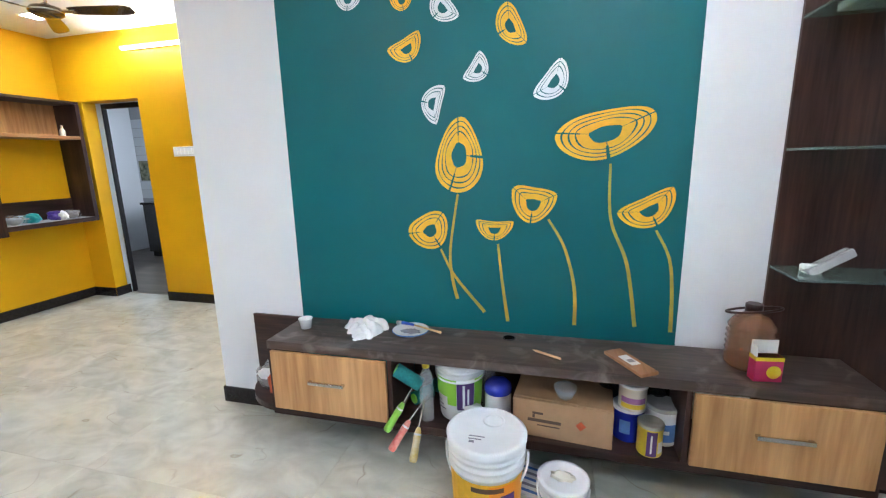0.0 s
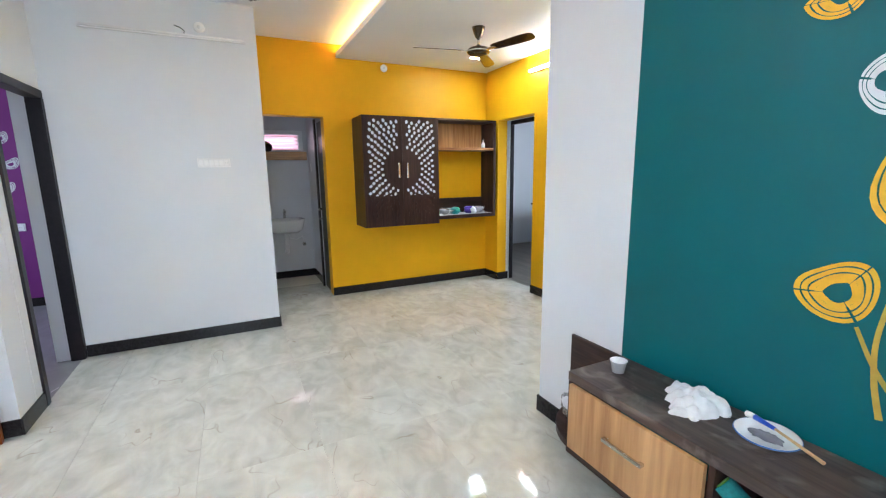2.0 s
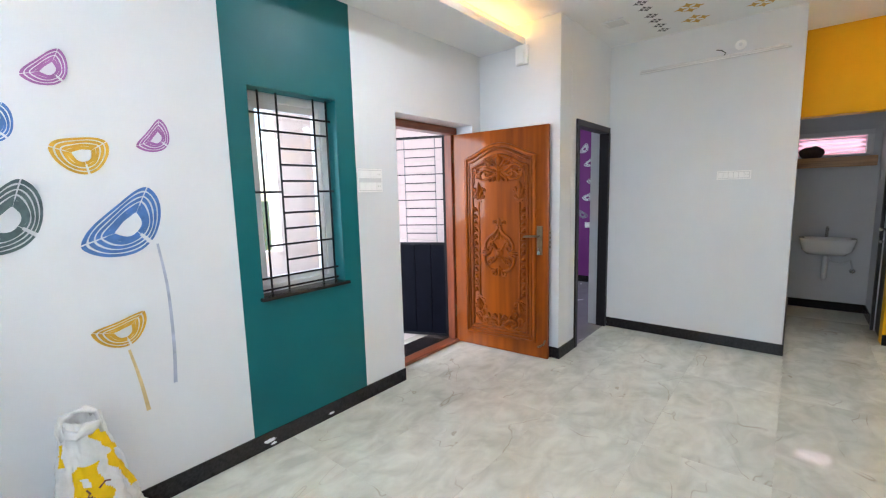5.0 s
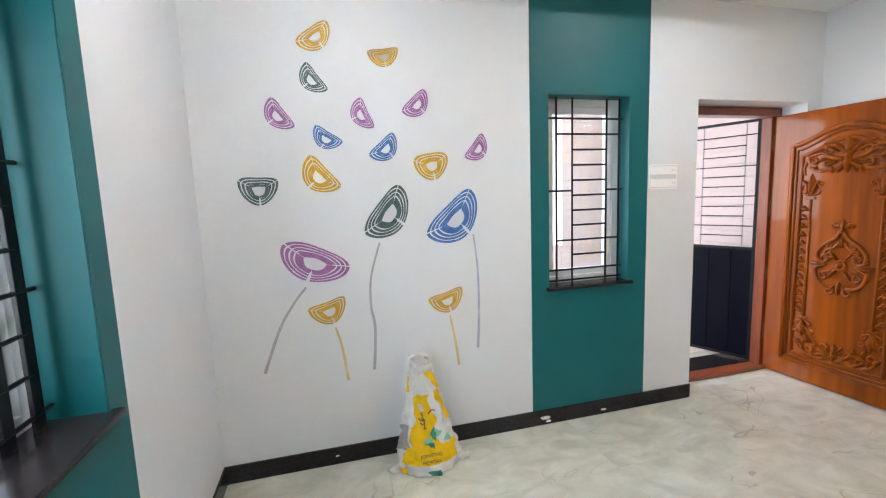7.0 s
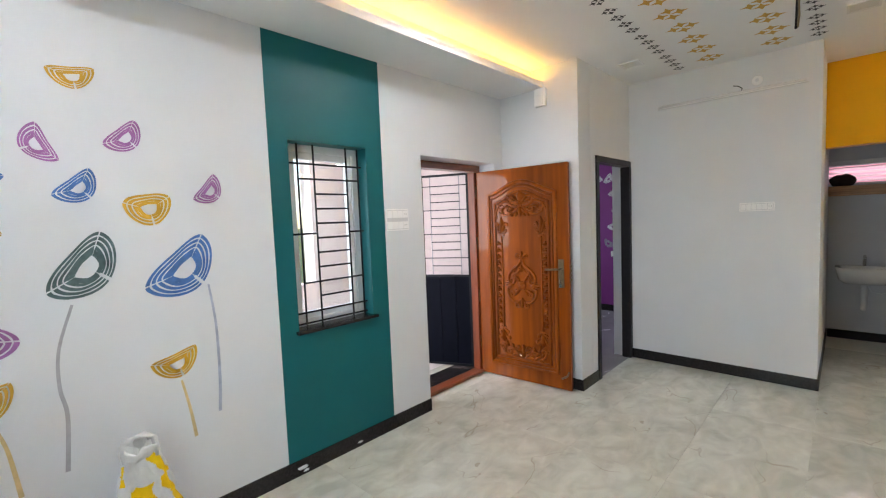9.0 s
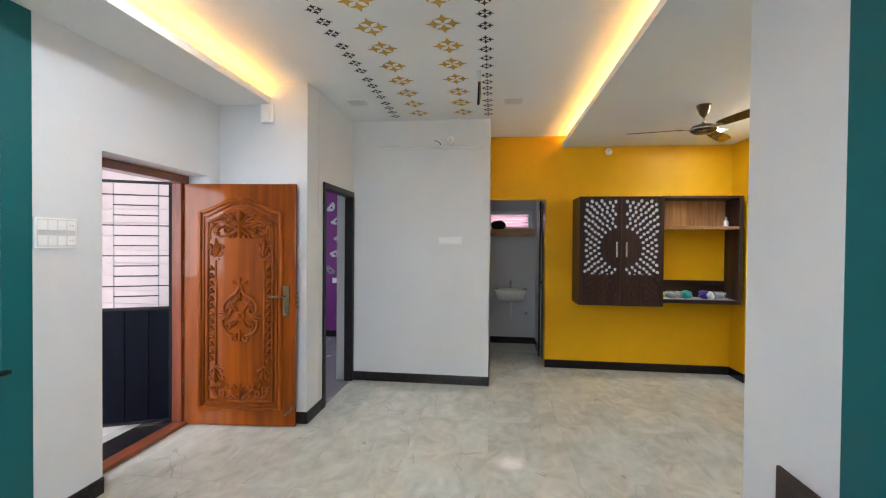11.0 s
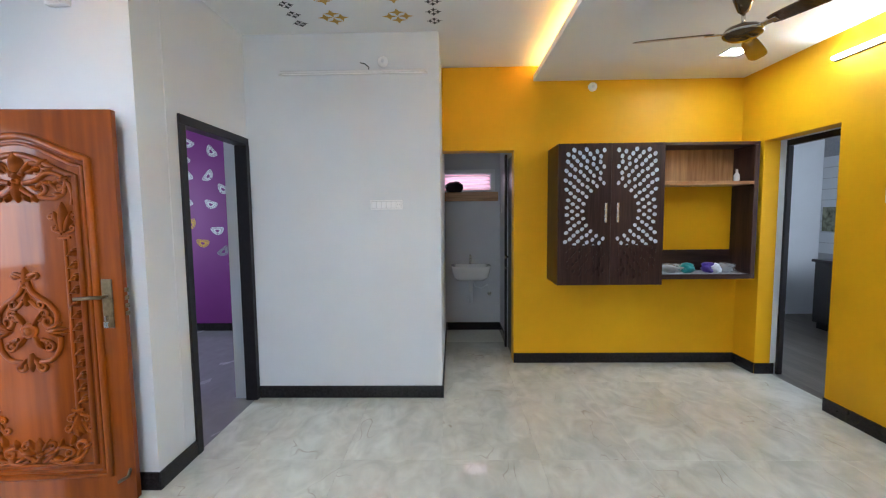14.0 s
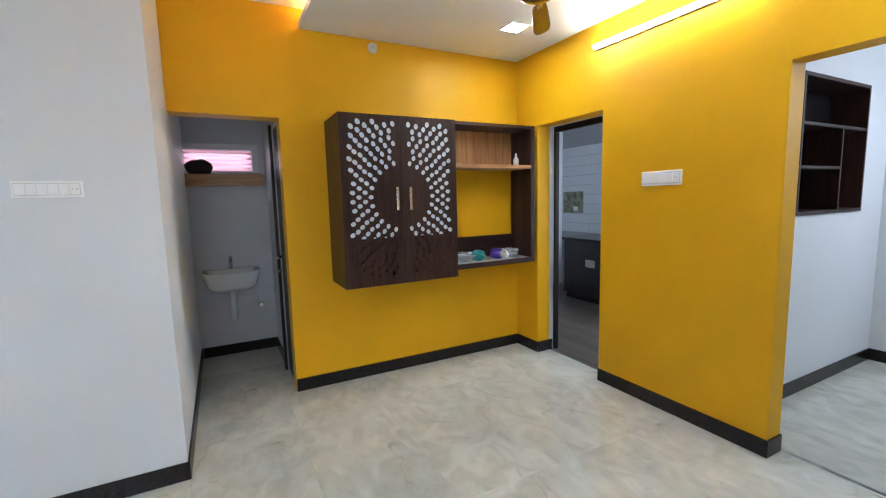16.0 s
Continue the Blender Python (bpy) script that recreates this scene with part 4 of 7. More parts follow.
# foot spray
low = [petal(C, 0.27, 0.085, 0.022, 0, 0.016), petal(C, 0.265, 0.05, 0.016, 180), boss(C, 0.265, 0.018, 0.016)]
for s in (-1, 1):
    low += [vine([(C + s * 0.015, 0.225), (C + s * 0.06, 0.255), (C + s * 0.10, 0.30), (C + s * 0.15, 0.295)], 0.008, (0.026, -s)),
            vine([(C + s * 0.05, 0.235), (C + s * 0.12, 0.215), (C + s * 0.20, 0.245), (C + s * 0.235, 0.29)], 0.008, (0.030, s)),
            vine([(C + s * 0.02, 0.30), (C + s * 0.055, 0.325)], 0.007, (0.018, -s))]
    for u, v, ln, a in ((0.02, 0.29, 0.065, 30), (0.03, 0.265, 0.07, 75), (0.07, 0.25, 0.06, 110), (0.11, 0.225, 0.055, 60), (0.15, 0.225, 0.06, 100), (0.16, 0.31, 0.06, 15), (0.19, 0.25, 0.06, 20), (0.10, 0.30, 0.05, 20), (0.22, 0.29, 0.055, 55)):
        low.append(petal(C + s * u, v, ln, 0.012, s * a))
carve(low)
# lilies and leafy pillars down both sides
for s in (-1, 1):
    side = []
    u = C + s * 0.205
    for v, d in ((1.405, 1), (0.475, -1)):
        base = 0 if d > 0 else 180
        side += [petal(u, v, 0.155 if d > 0 else 0.125, 0.024, base, 0.02)]
        for q in (-1, 1):
            side += [petal(u + q * 0.008, v + d * 0.01, 0.105, 0.015, base + q * 19, 0.015), vine([(u + q * 0.01, v + d * 0.03), (u + q * 0.04, v + d * 0.085)], 0.007, (0.016, -q * d)), vine([(u + q * 0.012, v), (u + q * 0.045, v + d * 0.012)], 0.006, (0.014, q * d))]
    side.append((boxes((LX - 0.001, LX + 0.012, LY + u - 0.03, LY + u + 0.03, LZ + 1.375, LZ + 1.39), (LX - 0.001, LX + 0.012, LY + u - 0.03, LY + u + 0.03, LZ + 0.49, LZ + 0.505), bevel=0.004), None))
    side.append(([Vector(L(u, 0.50, 0.002)), Vector(L(u, 1.38, 0.002))], 0.008))
    for k in range(13):
        v = 0.535 + k * 0.063
        side += [petal(u + s * 0.012, v, 0.05, 0.013, s * 52, 0.014), petal(u + s * 0.048, v + 0.026, 0.032, 0.009, -s * 168, 0.012), petal(u + s * 0.028, v + 0.03, 0.03, 0.008, s * 80, 0.010)]
    carve(side)
# handle, keys, bolt and hinges
lock = part("handle_plate", boxes((LX, LX + 0.008, LY + 0.845, LY + 0.895, LZ + 0.92, LZ + 1.17), bevel=0.003), BRASS, leaf, "antique brass lock plate")
part("lever", tube([L(0.87, 1.085, 0.005), L(0.87, 1.085, 0.05), L(0.84, 1.085, 0.055), L(0.745, 1.08, 0.055)], 0.009, None, 10), BRASS, lock, "antique brass lever handle")
part("key", boxes((LX + 0.008, LX + 0.03, LY + 0.866, LY + 0.872, LZ + 0.96, LZ + 0.985), (LX + 0.02, LX + 0.026, LY + 0.858, LY + 0.88, LZ + 0.925, LZ + 0.955), bevel=0.001), CHROME, lock)
part("tower_bolt", tube([L(0.86, 0.10, 0.008), L(0.91, 0.13, 0.008), L(0.925, 0.17, 0.008)], 0.008, None, 8), BRASS, leaf, "small brass foot bolt")
for v in (0.25, 0.72, 1.25, 1.75):
    part("hinge", tube([L(-0.006, v, 0.002), L(-0.006, v + 0.12, 0.002)], 0.008, None, 10), BRASS, leaf)
for v in (0.98, 1.02, 1.06, 1.10):
    part("latch_tongue", boxes((LX - 0.026, LX - 0.008, LY + LW, LY + LW + 0.012, LZ + v, LZ + v + 0.022), bevel=0.003), BRASS, leaf)

leaf.rotation_euler = (0, 0, radians(4.3))

# half gate of iron bars over dark sheet, swung out
gate = tagged(thing("metal_gate", (-2.81, -1.67, 0.03), "open iron gate with dark sheet below and thin bars above", "gate"))
gd = (Vector((-2.60, -2.13, 0)) - Vector((-2.81, -1.67, 0))).normalized()
gn = Vector((-gd.y, gd.x, 0))


def G(s, z, d=0.0):
    p = Vector((-2.81, -1.67, 0)) + gd * s + gn * d
    return (p.x, p.y, z)


def gate_box(bm, s0, s1, z0, z1, t):
    sub = boxes((s0, s1, -t / 2, t / 2, z0, z1), bevel=0.001)
    rot = Matrix.Translation((-2.81, -1.67, 0)) @ Matrix.Rotation(math.atan2(gd.y, gd.x), 4, "Z")
    return join(bm, sub, 0, rot)


for s in (0.0, 0.50):
    part("post", gate_box(bmesh.new(), s, s + 0.022, 0.03, 2.03, 0.025), IRON, gate)
for z in (0.03, 0.97, 2.01):
    part("rail", gate_box(bmesh.new(), 0.022, 0.50, z, z + 0.022, 0.022), IRON, gate)
part("sheet", gate_box(bmesh.new(), 0.022, 0.5, 0.052, 0.97, 0.004), NAVYSHEET, gate, "dark navy sheet panel")
for s in (0.17, 0.34):
    part("sheet_rib", gate_box(bmesh.new(), s, s + 0.02, 0.055, 0.965, 0.016), NAVYSHEET, gate)
for s in (0.095, 0.41):
    part("bar", gate_box(bmesh.new(), s, s + 0.008, 0.992, 2.01, 0.008), mat("grey_gate_bar", (0.30, 0.29, 0.30), 0.4, vary=0.1) if s < 0.1 else bpy.data.materials["grey_gate_bar"], gate)
for i in range(11):
    z = 1.08 + i * 0.083
    full = i in (1, 4, 7, 10)
    part("bar", gate_box(bmesh.new(), 0.022 if full else 0.095, 0.50 if full else 0.415, z, z + 0.009, 0.009), IRON, gate)
part("latch", tube([G(0.5, 0.62, 0.02), G(0.5, 0.70, 0.02)], 0.009, None, 8), IRON, gate)

# ---- small fixtures on walls and ceiling ----
bell = thing("junction_box", (-2.96, -0.897, 2.62), "white plastic junction box on the return wall", "electric box")
part("case", boxes((-2.96, -2.92, -0.952, -0.842, 2.545, 2.705), bevel=0.008), PLASTIC, bell)
part("cover", boxes((-2.921, -2.908, -0.93, -0.864, 2.55, 2.64), bevel=0.006), PLASTIC, bell)

batten = thing("tube_light", (-4.14, 0.305, 2.585), "slim unlit white tube light on the white wall", "tube light", "tube lights")
part("batten", boxes((-4.14, -4.110, -0.268, 0.877, 2.570, 2.600), bevel=0.004), PLASTIC, batten)
part("tube", tube([(-4.098, -0.25, 2.585), (-4.098, 0.86, 2.585)], 0.010, None, 12), PORCELAIN, batten)
for y in (-0.262, 0.862):
    part("end_cap", boxes((-4.118, -4.098, y - 0.008, y + 0.016, 2.571, 2.599), bevel=0.003), UPVC, batten)
part("wire", tube([(-4.136, 0.36, 2.66), (-4.12, 0.40, 2.645), (-4.12, 0.43, 2.62), (-4.13, 0.42, 2.60)], 0.004, None, 6), IRON, batten, "loose black wire ends")


def round_box(x, y, z, axis):
    th = thing("ceiling_rose", (x, y, z), "round white plastic wiring cover on the wall", "electric box", "round wiring covers")
    m = Matrix.Translation((x, y, z)) @ Matrix.Rotation(radians(90), 4, "Y")
    part("base", lathe([(0.042, 0), (0.042, 0.012), (0.036, 0.02), (0.0, 0.021)], 28, m=m, cap=False), PLASTIC, th)
    part("nut", lathe([(0.014, 0.019), (0.014, 0.032), (0.01, 0.036), (0, 0.036)], 16, m=m, cap=False), UPVC, th)
    return th


round_box(-4.14, 0.536, 2.664, "x")
round_box(-4.955, 2.40, 2.682, "x")

lit = thing("tube_light", (-3.4, NORTH, 2.57), "lit white tube light on the yellow wall", "tube light", "tube lights")
part("batten", boxes((-3.985, -2.80, NORTH - 0.024, NORTH - 0.0005, 2.552, 2.588), bevel=0.004), PLASTIC, lit)
part("tube", tube([(-3.97, NORTH - 0.036, 2.57), (-2.815, NORTH - 0.036, 2.57)], 0.013, None, 12), LED_WHITE, lit, "glowing tube")


def square_light(x, y, z, on, lamp=None):
    th = thing("ceiling_light", (x, y, z), "square recessed led ceiling light, %s" % ("lit" if on else "switched off"), "ceiling light", "square ceiling lights")
    bm = boxes((x - 0.085, x + 0.085, y - 0.085, y - 0.07, z - 0.008, z), (x - 0.085, x + 0.085, y + 0.07, y + 0.085, z - 0.008, z),
               (x - 0.085, x - 0.07, y - 0.07, y + 0.07, z - 0.008, z), (x + 0.07, x + 0.085, y - 0.07, y + 0.07, z - 0.008, z))
    part("frame", bm, PLASTIC, th)
    part("diffuser", boxes((x - 0.07, x + 0.07, y - 0.07, y + 0.07, z - 0.006, z - 0.0005)), (lamp or LED_PANEL) if on else OFFPANEL, th)
    return th


LED_PANEL = mat("lit_led_panel", (1, 1, 1), 0.4, emit=(0.86, 0.94, 1.0), emit_strength=68)
LED_HALL = mat("lit_hall_led_panel", (1, 1, 1), 0.4, emit=(0.94, 0.96, 1.0), emit_strength=116)
square_light(-4.28, 3.29, 2.745, True)
square_light(-2.2, 3.22, 2.745, True)
square_light(-3.58, 1.18, TOP, False)
square_light(-3.50, -0.30, TOP, False)
square_light(-1.55, -0.35, TOP, True, LED_HALL)
square_light(-1.55, 1.18, TOP, False)
# next two panels are unseen, added by the grid's spacing to brighten the hall
square_light(0.5, -0.35, TOP, True, LED_HALL)
square_light(0.5, 1.18, TOP, True, LED_HALL)

hook = thing("fan_hook", (-2.87, 0.88, TOP), "bare hanging fan rod with dark wires", "ceiling hook")
part("rod", tube([(-2.86, 0.883, TOP), (-2.865, 0.882, 2.80)], 0.014, None, 10), PLASTIC, hook)
part("wire", tube([(-2.865, 0.882, 2.80), (-2.885, 0.879, 2.72), (-2.89, 0.876, 2.63)], 0.007, None, 8), IRON, hook)
part("wire", tube([(-2.86, 0.89, 2.80), (-2.87, 0.892, 2.70), (-2.892, 0.884, 2.635)], 0.006, None, 8), BRASS, hook)
FANBROWN = mat("brown_gold_fan_enamel", (0.12, 0.075, 0.035), 0.22, metal=0.6, vary=0.25, scale=20, coat=0.5)

# ---- ceiling fan ----
FX, FY = -3.42, 2.785
fan = thing("ceiling_fan", (FX, FY, 2.745), "brown and gold three-blade ceiling fan at rest", "ceiling fan")
part("canopy", lathe([(0.012, -0.10), (0.03, -0.085), (0.055, -0.02), (0.06, -0.001)], 28, (FX, FY, 2.745)), FANBROWN, fan)
part("rod", lathe([(0.011, -0.17), (0.011, -0.09)], 16, (FX, FY, 2.745)), CHROME, fan)
part("motor", lathe([(0.02, -0.245), (0.07, -0.24), (0.10, -0.222), (0.105, -0.20), (0.09, -0.18), (0.045, -0.168), (0.02, -0.15)], 40, (FX, FY, 2.745)), FANBROWN, fan)
part("trim_ring", lathe([(0.104, -0.214), (0.108, -0.208), (0.104, -0.202)], 40, (FX, FY, 2.745), cap=False), CHROME, fan)
for a in (-103, 17, 137):
    rot = Matrix.Translation((FX, FY, 2.54)) @ Matrix.Rotation(radians(a), 4, "Z") @ Matrix.Rotation(radians(-13), 4, "X")
    bm = bmesh.new()
    box(bm, 0.07, 0.2, -0.018, 0.018, -0.004, 0.004, 0.002)
    bmesh.ops.transform(bm, matrix=rot, verts=bm.verts)
    part("bracket", bm, CHROME, fan)
    bm = bmesh.new()
    rows = [(0.16, 0.032), (0.2, 0.042), (0.3, 0.048), (0.42, 0.053), (0.52, 0.055), (0.575, 0.046), (0.6, 0.026)]
    loops = []
    for x, h in rows:
        loops.append([bm.verts.new((x, -h, 0.004)), bm.verts.new((x, h, 0.0)), bm.verts.new((x, h, 0.005)), bm.verts.new((x, -h, 0.009))])
    for p, q in zip(loops, loops[1:]):
        for i in range(4):
            bm.faces.new((p[i], p[(i + 1) % 4], q[(i + 1) % 4], q[i]))
    bm.faces.new(loops[0][::-1]), bm.faces.new(loops[-1])
    bmesh.ops.transform(bm, matrix=rot, verts=bm.verts)
    part("blade", bm, FANBROWN, fan)

# ---- bedroom door frame, kitchen door frame, washroom door ----
frame_b = tagged(thing("door_2", (-3.71, -0.553, 0), "dark brown bedroom door frame standing open", "door"), kind="structure")
part("jamb", boxes((-3.345, -3.288, -0.63, -0.538, 0, 2.04), bevel=0.004), DOORFRAME, frame_b)
part("jamb", boxes((-4.139, -4.085, -0.63, -0.535, 0, 2.04), bevel=0.004), DOORFRAME, frame_b)
part("head", boxes((-4.139, -3.288, -0.63, -0.538, 2.04, 2.098), bevel=0.004), DOORFRAME, frame_b)
frame_k = tagged(thing("door_3", (-4.28, NORTH + 0.12, 0), "dark kitchen door frame", "door"), kind="structure")
part("jamb", boxes((-4.649, -4.622, NORTH + 0.191, NORTH + 0.235, 0, 2.06), bevel=0.004), DOORFRAME, frame_k)
part("jamb", boxes((-3.938, -3.911, NORTH + 0.191, NORTH + 0.235, 0, 2.06), bevel=0.004), DOORFRAME, frame_k)
part("head", boxes((-4.649, -3.911, NORTH + 0.191, NORTH + 0.235, 2.06, 2.11), bevel=0.004), DOORFRAME, frame_k)
door_w = tagged(thing("door_4", (-5.5, 1.66, 0), "black washroom door leaf ajar with a steel latch", "door"), kind="structure")
part("leaf", boxes((-5.455, -5.13, 1.668, 1.70, 0.01, 2.085), bevel=0.003), IRON, door_w)
part("jamb", boxes((-5.52, -5.461, 1.635, 1.659, 0, 2.13), bevel=0.003), DOORFRAME, door_w)
part("latch", tube([(-5.44, 1.668, 1.02), (-5.44, 1.63, 1.02), (-5.36, 1.63, 1.02)], 0.012, None, 8), CHROME, door_w)
part("latch", tube([(-5.44, 1.66, 0.9), (-5.44, 1.64, 0.9), (-5.40, 1.64, 0.9)], 0.012, None, 8), CHROME, door_w)

# ---- living room: low wall unit ----
unit = thing("tv_unit", (0.05, 2.1, 0.2), "long floating dark wenge wall unit with walnut drawers, dusty top", "tv unit")
UF = 1.915
part("back_panel", boxes((-1.515, -1.19, TVW - 0.02, TVW - 0.004, 0.17, 0.597), bevel=0.002), WENGE_X, unit)
DUSTY = wood("dusty_wenge_top", (0.035, 0.022, 0.018), (0.10, 0.070, 0.056), "x", 0.42)
dn, dl = DUSTY.node_tree.nodes, DUSTY.node_tree.links
dtc, dno, dra, dmx = dn.new("ShaderNodeTexCoord"), dn.new("ShaderNodeTexNoise"), dn.new("ShaderNodeValToRGB"), dn.new("ShaderNodeMix")
dno.inputs["Scale"].default_value, dno.inputs["Detail"].default_value, dno.inputs["Distortion"].default_value = 5.5, 9, 1.5
dra.color_ramp.elements[0].position, dra.color_ramp.elements[1].position = 0.52, 0.80
dra.color_ramp.elements[1].color = (0.75, 0.75, 0.75, 1)
dmx.data_type = "RGBA"
dl.new(dtc.outputs["Object"], dno.inputs["Vector"])
dl.new(dno.outputs["Fac"], dra.inputs["Fac"])
dl.new(dra.outputs["Color"], dmx.inputs["Factor"])
base_link = dn["Principled BSDF"].inputs["Base Color"].links[0].from_socket
dl.new(base_link, dmx.inputs["A"])
dmx.inputs["B"].default_value = (0.30, 0.26, 0.24, 1)
dl.new(dmx.outputs["Result"], dn["Principled BSDF"].inputs["Base Color"])
top_bm = boxes((-1.195, 1.295, UF, TVW - 0.004, 0.555, 0.597), bevel=0.003)
part("top", top_bm, DUSTY, unit, "dust-smeared dark wenge top")
part("grommet", lathe([(0.031, 0.0), (0.031, 0.002), (0.026, 0.003), (0.026, -0.001)], 24, (-0.05, 2.18, 0.597), cap=False), IRON, unit, "dark cable hole")
# black disc painted as the shade inside the cable hole; top isn't pierced
part("grommet_hole", lathe([(0.0, 0.0012), (0.026, 0.0012)], 24, (-0.05, 2.18, 0.597), cap=False), mat("hole_shade_black", (0.003, 0.003, 0.003), 0.95, spec=0.0), unit)
part("bottom", boxes((-1.195, 1.295, UF + 0.002, TVW - 0.004, 0.205, 0.245), bevel=0.003), WENGE_X, unit)
part("rear", boxes((-0.55, 0.645, TVW - 0.016, TVW - 0.004, 0.246, 0.554)), WENGE_X, unit)
for x in (-1.195, -0.572, 0.652, 1.273):
    part("side", boxes((x, x + 0.02, UF + 0.004, TVW - 0.017, 0.246, 0.554)), WENGE, unit)
for a, b in ((-1.17, -0.575), (0.676, 1.27)):
    d = part("drawer_front", boxes((a, b, UF - 0.016, UF + 0.002, 0.25, 0.551), bevel=0.002), WALNUT, unit, "walnut laminate drawer front")
    c = (a + b) / 2
    h = part("handle", boxes((c - 0.092, c + 0.092, UF - 0.038, UF - 0.028, 0.407, 0.425), (c - 0.092, c - 0.074, UF - 0.030, UF - 0.014, 0.409, 0.423), (c + 0.074, c + 0.092, UF - 0.030, UF - 0.014, 0.409, 0.423), bevel=0.004), CHROME, d, "brushed steel bar handle")
# rounded end shelf
bm = bmesh.new()
sub = bmesh.new()
ring = [(-1.197, TVW - 0.006)] + [(-1.197 - 0.29 * math.sin(a), TVW - 0.006 - 0.29 * math.cos(a)) for a in [radians(90 - 90 * i / 14) for i in range(15)]]
lo = [sub.verts.new((x, y, 0.19)) for x, y in ring]
hi = [sub.verts.new((x, y, 0.222)) for x, y in ring]
sub.faces.new(lo[::-1]), sub.faces.new(hi)
for i in range(len(ring)):
    j = (i + 1) % len(ring)
    sub.faces.new((lo[i], lo[j], hi[j], hi[i]))
part("end_shelf", join(bm, sub), WENGE_X, unit, "quarter-round end shelf")

CLEARBAG = mat("thin_clear_plastic", (0.86, 0.88, 0.90), 0.10, alpha=0.30, vary=0.06, scale=20, bump=0.6, bump_scale=30)
CLEARPET = mat("clear_bottle_plastic", (0.72, 0.74, 0.75), 0.08, alpha=0.26, spec=0.8)
RED = mat("orange_red_print", (0.55, 0.10, 0.03), 0.5, vary=0.2, scale=40)


def crumple(name, cx, cy, cz, rx, ry, rz, material, seed, amp=0.35, freq=3.0, parent=None, label="", sub_n=3):
    """A soft crumpled lump that rests on the height cz."""
    bm = bmesh.new()
    bmesh.ops.create_icosphere(bm, subdivisions=sub_n, radius=1)
    for v in bm.verts:
        n = v.co.normalized()
        k = 1 + amp * noise.noise(n * freq + Vector((seed, seed * 2, 0))) + amp * 0.45 * noise.noise(n * freq * 2.7 + Vector((0, seed, 5)))
        p = n * k
        v.co = (cx + p.x * rx, cy + p.y * ry, max(cz + 0.0005, cz + rz * 0.8 + p.z * rz))
    for f in bm.faces:
        f.smooth = True
    return part(name, bm, material, parent, label)


bag2 = thing("plastic_bag", (-1.32, 2.12, 0.222), "grey see-through plastic bag with an orange wrapper on the end shelf", "bag")
crumple("bag", -1.33, 2.13, 0.222, 0.10, 0.075, 0.08, CLEARBAG, 3.3, parent=bag2)
crumple("wrapper", -1.29, 2.06, 0.223, 0.03, 0.025, 0.075, RED, 8.1, 0.5, parent=bag2, label="orange and white wrapper")
crumple("wrapper", -1.34, 2.07, 0.30, 0.045, 0.03, 0.03, WHITE_PAINT, 2.2, 0.5, parent=bag2, label="white wrapper")

# things on top of the unit
TZ = 0.5975
cup = thing("paper_cup", (-1.09, 2.10, TZ), "small white paper cup on the wall unit", "cup")
part("body", lathe([(0.026, 0.0), (0.035, 0.050), (0.037, 0.052), (0.035, 0.053), (0.032, 0.050), (0.024, 0.004)], 28, (-1.09, 2.10, TZ)), PORCELAIN, cup)
CLOTH = mat("white_cotton_rag", (0.72, 0.73, 0.74), 0.9, vary=0.05, scale=40, bump=0.4, bump_scale=60)


def cloth_heap(name, cx, cy, cz, lumps, material):
    """A dropped cloth: one sheet thrown over overlapping folds, with a ragged rim that turns under."""
    n, half = 92, 0.16
    high = {}
    for i in range(n + 1):
        for k in range(n + 1):
            x, y = half * (2 * i / n - 1), half * (2 * k / n - 1)
            wx = x + 0.016 * noise.noise(Vector((x * 24, y * 24, 1.5)))
            wy = y + 0.016 * noise.noise(Vector((x * 24, y * 24, 7.5)))
            best = 0.0
            for dx, dy, r, h, a in lumps:
                c, s = math.cos(a), math.sin(a)
                u, v = (wx - dx) * c + (wy - dy) * s, -(wx - dx) * s + (wy - dy) * c
                d = (u / (r * 1.5)) ** 2 + (v / (r * 0.8)) ** 2
                if d < 1:
                    best = max(best, h * (1 - d) ** 0.45)
            if best:
                best *= 0.88 + 0.3 * noise.noise(Vector((x * 40, y * 40, 3)))
            high[i, k] = best
    bm = bmesh.new()
    vs = {}

    def at(i, k, base):
        if (i, k, base) not in vs:
            vs[i, k, base] = bm.verts.new((cx + half * (2 * i / n - 1), cy + half * (2 * k / n - 1), cz + (0.0006 if base else 0.0016 + high[i, k])))
        return vs[i, k, base]

    for i in range(n):
        for k in range(n):
            ring = [(i, k), (i + 1, k), (i + 1, k + 1), (i, k + 1)]
            if max(high[q] for q in ring) > 0.0:
                f = bm.faces.new([at(*q, high[q] == 0.0) for q in ring])
                f.smooth = True
    return part(name, bm, material)


FOLDS = [(-0.055, 0.045, 0.042, 0.05, 0.6), (0.0, 0.05, 0.04, 0.062, 2.0), (0.05, 0.04, 0.042, 0.058, 0.2), (-0.03, 0.005, 0.045, 0.066, 1.2), (0.03, -0.005, 0.042, 0.07, 2.6), (0.06, -0.01, 0.034, 0.045, 1.7),
         (0.005, -0.05, 0.038, 0.048, 0.9), (0.04, -0.055, 0.034, 0.038, 2.3), (-0.085, 0.03, 0.026, 0.028, 0.3), (0.015, -0.09, 0.028, 0.022, 1.5), (-0.06, -0.02, 0.026, 0.03, 2.2)]
rag = tagged(cloth_heap("cleaning_rag", -0.77, 2.125, TZ, FOLDS, CLOTH), "crumpled white cotton rag on the wall unit", "cloth")
plate = thing("paint_plate", (-0.53, 2.14, TZ), "white plate with blue rim, paint and a brush", "plate")
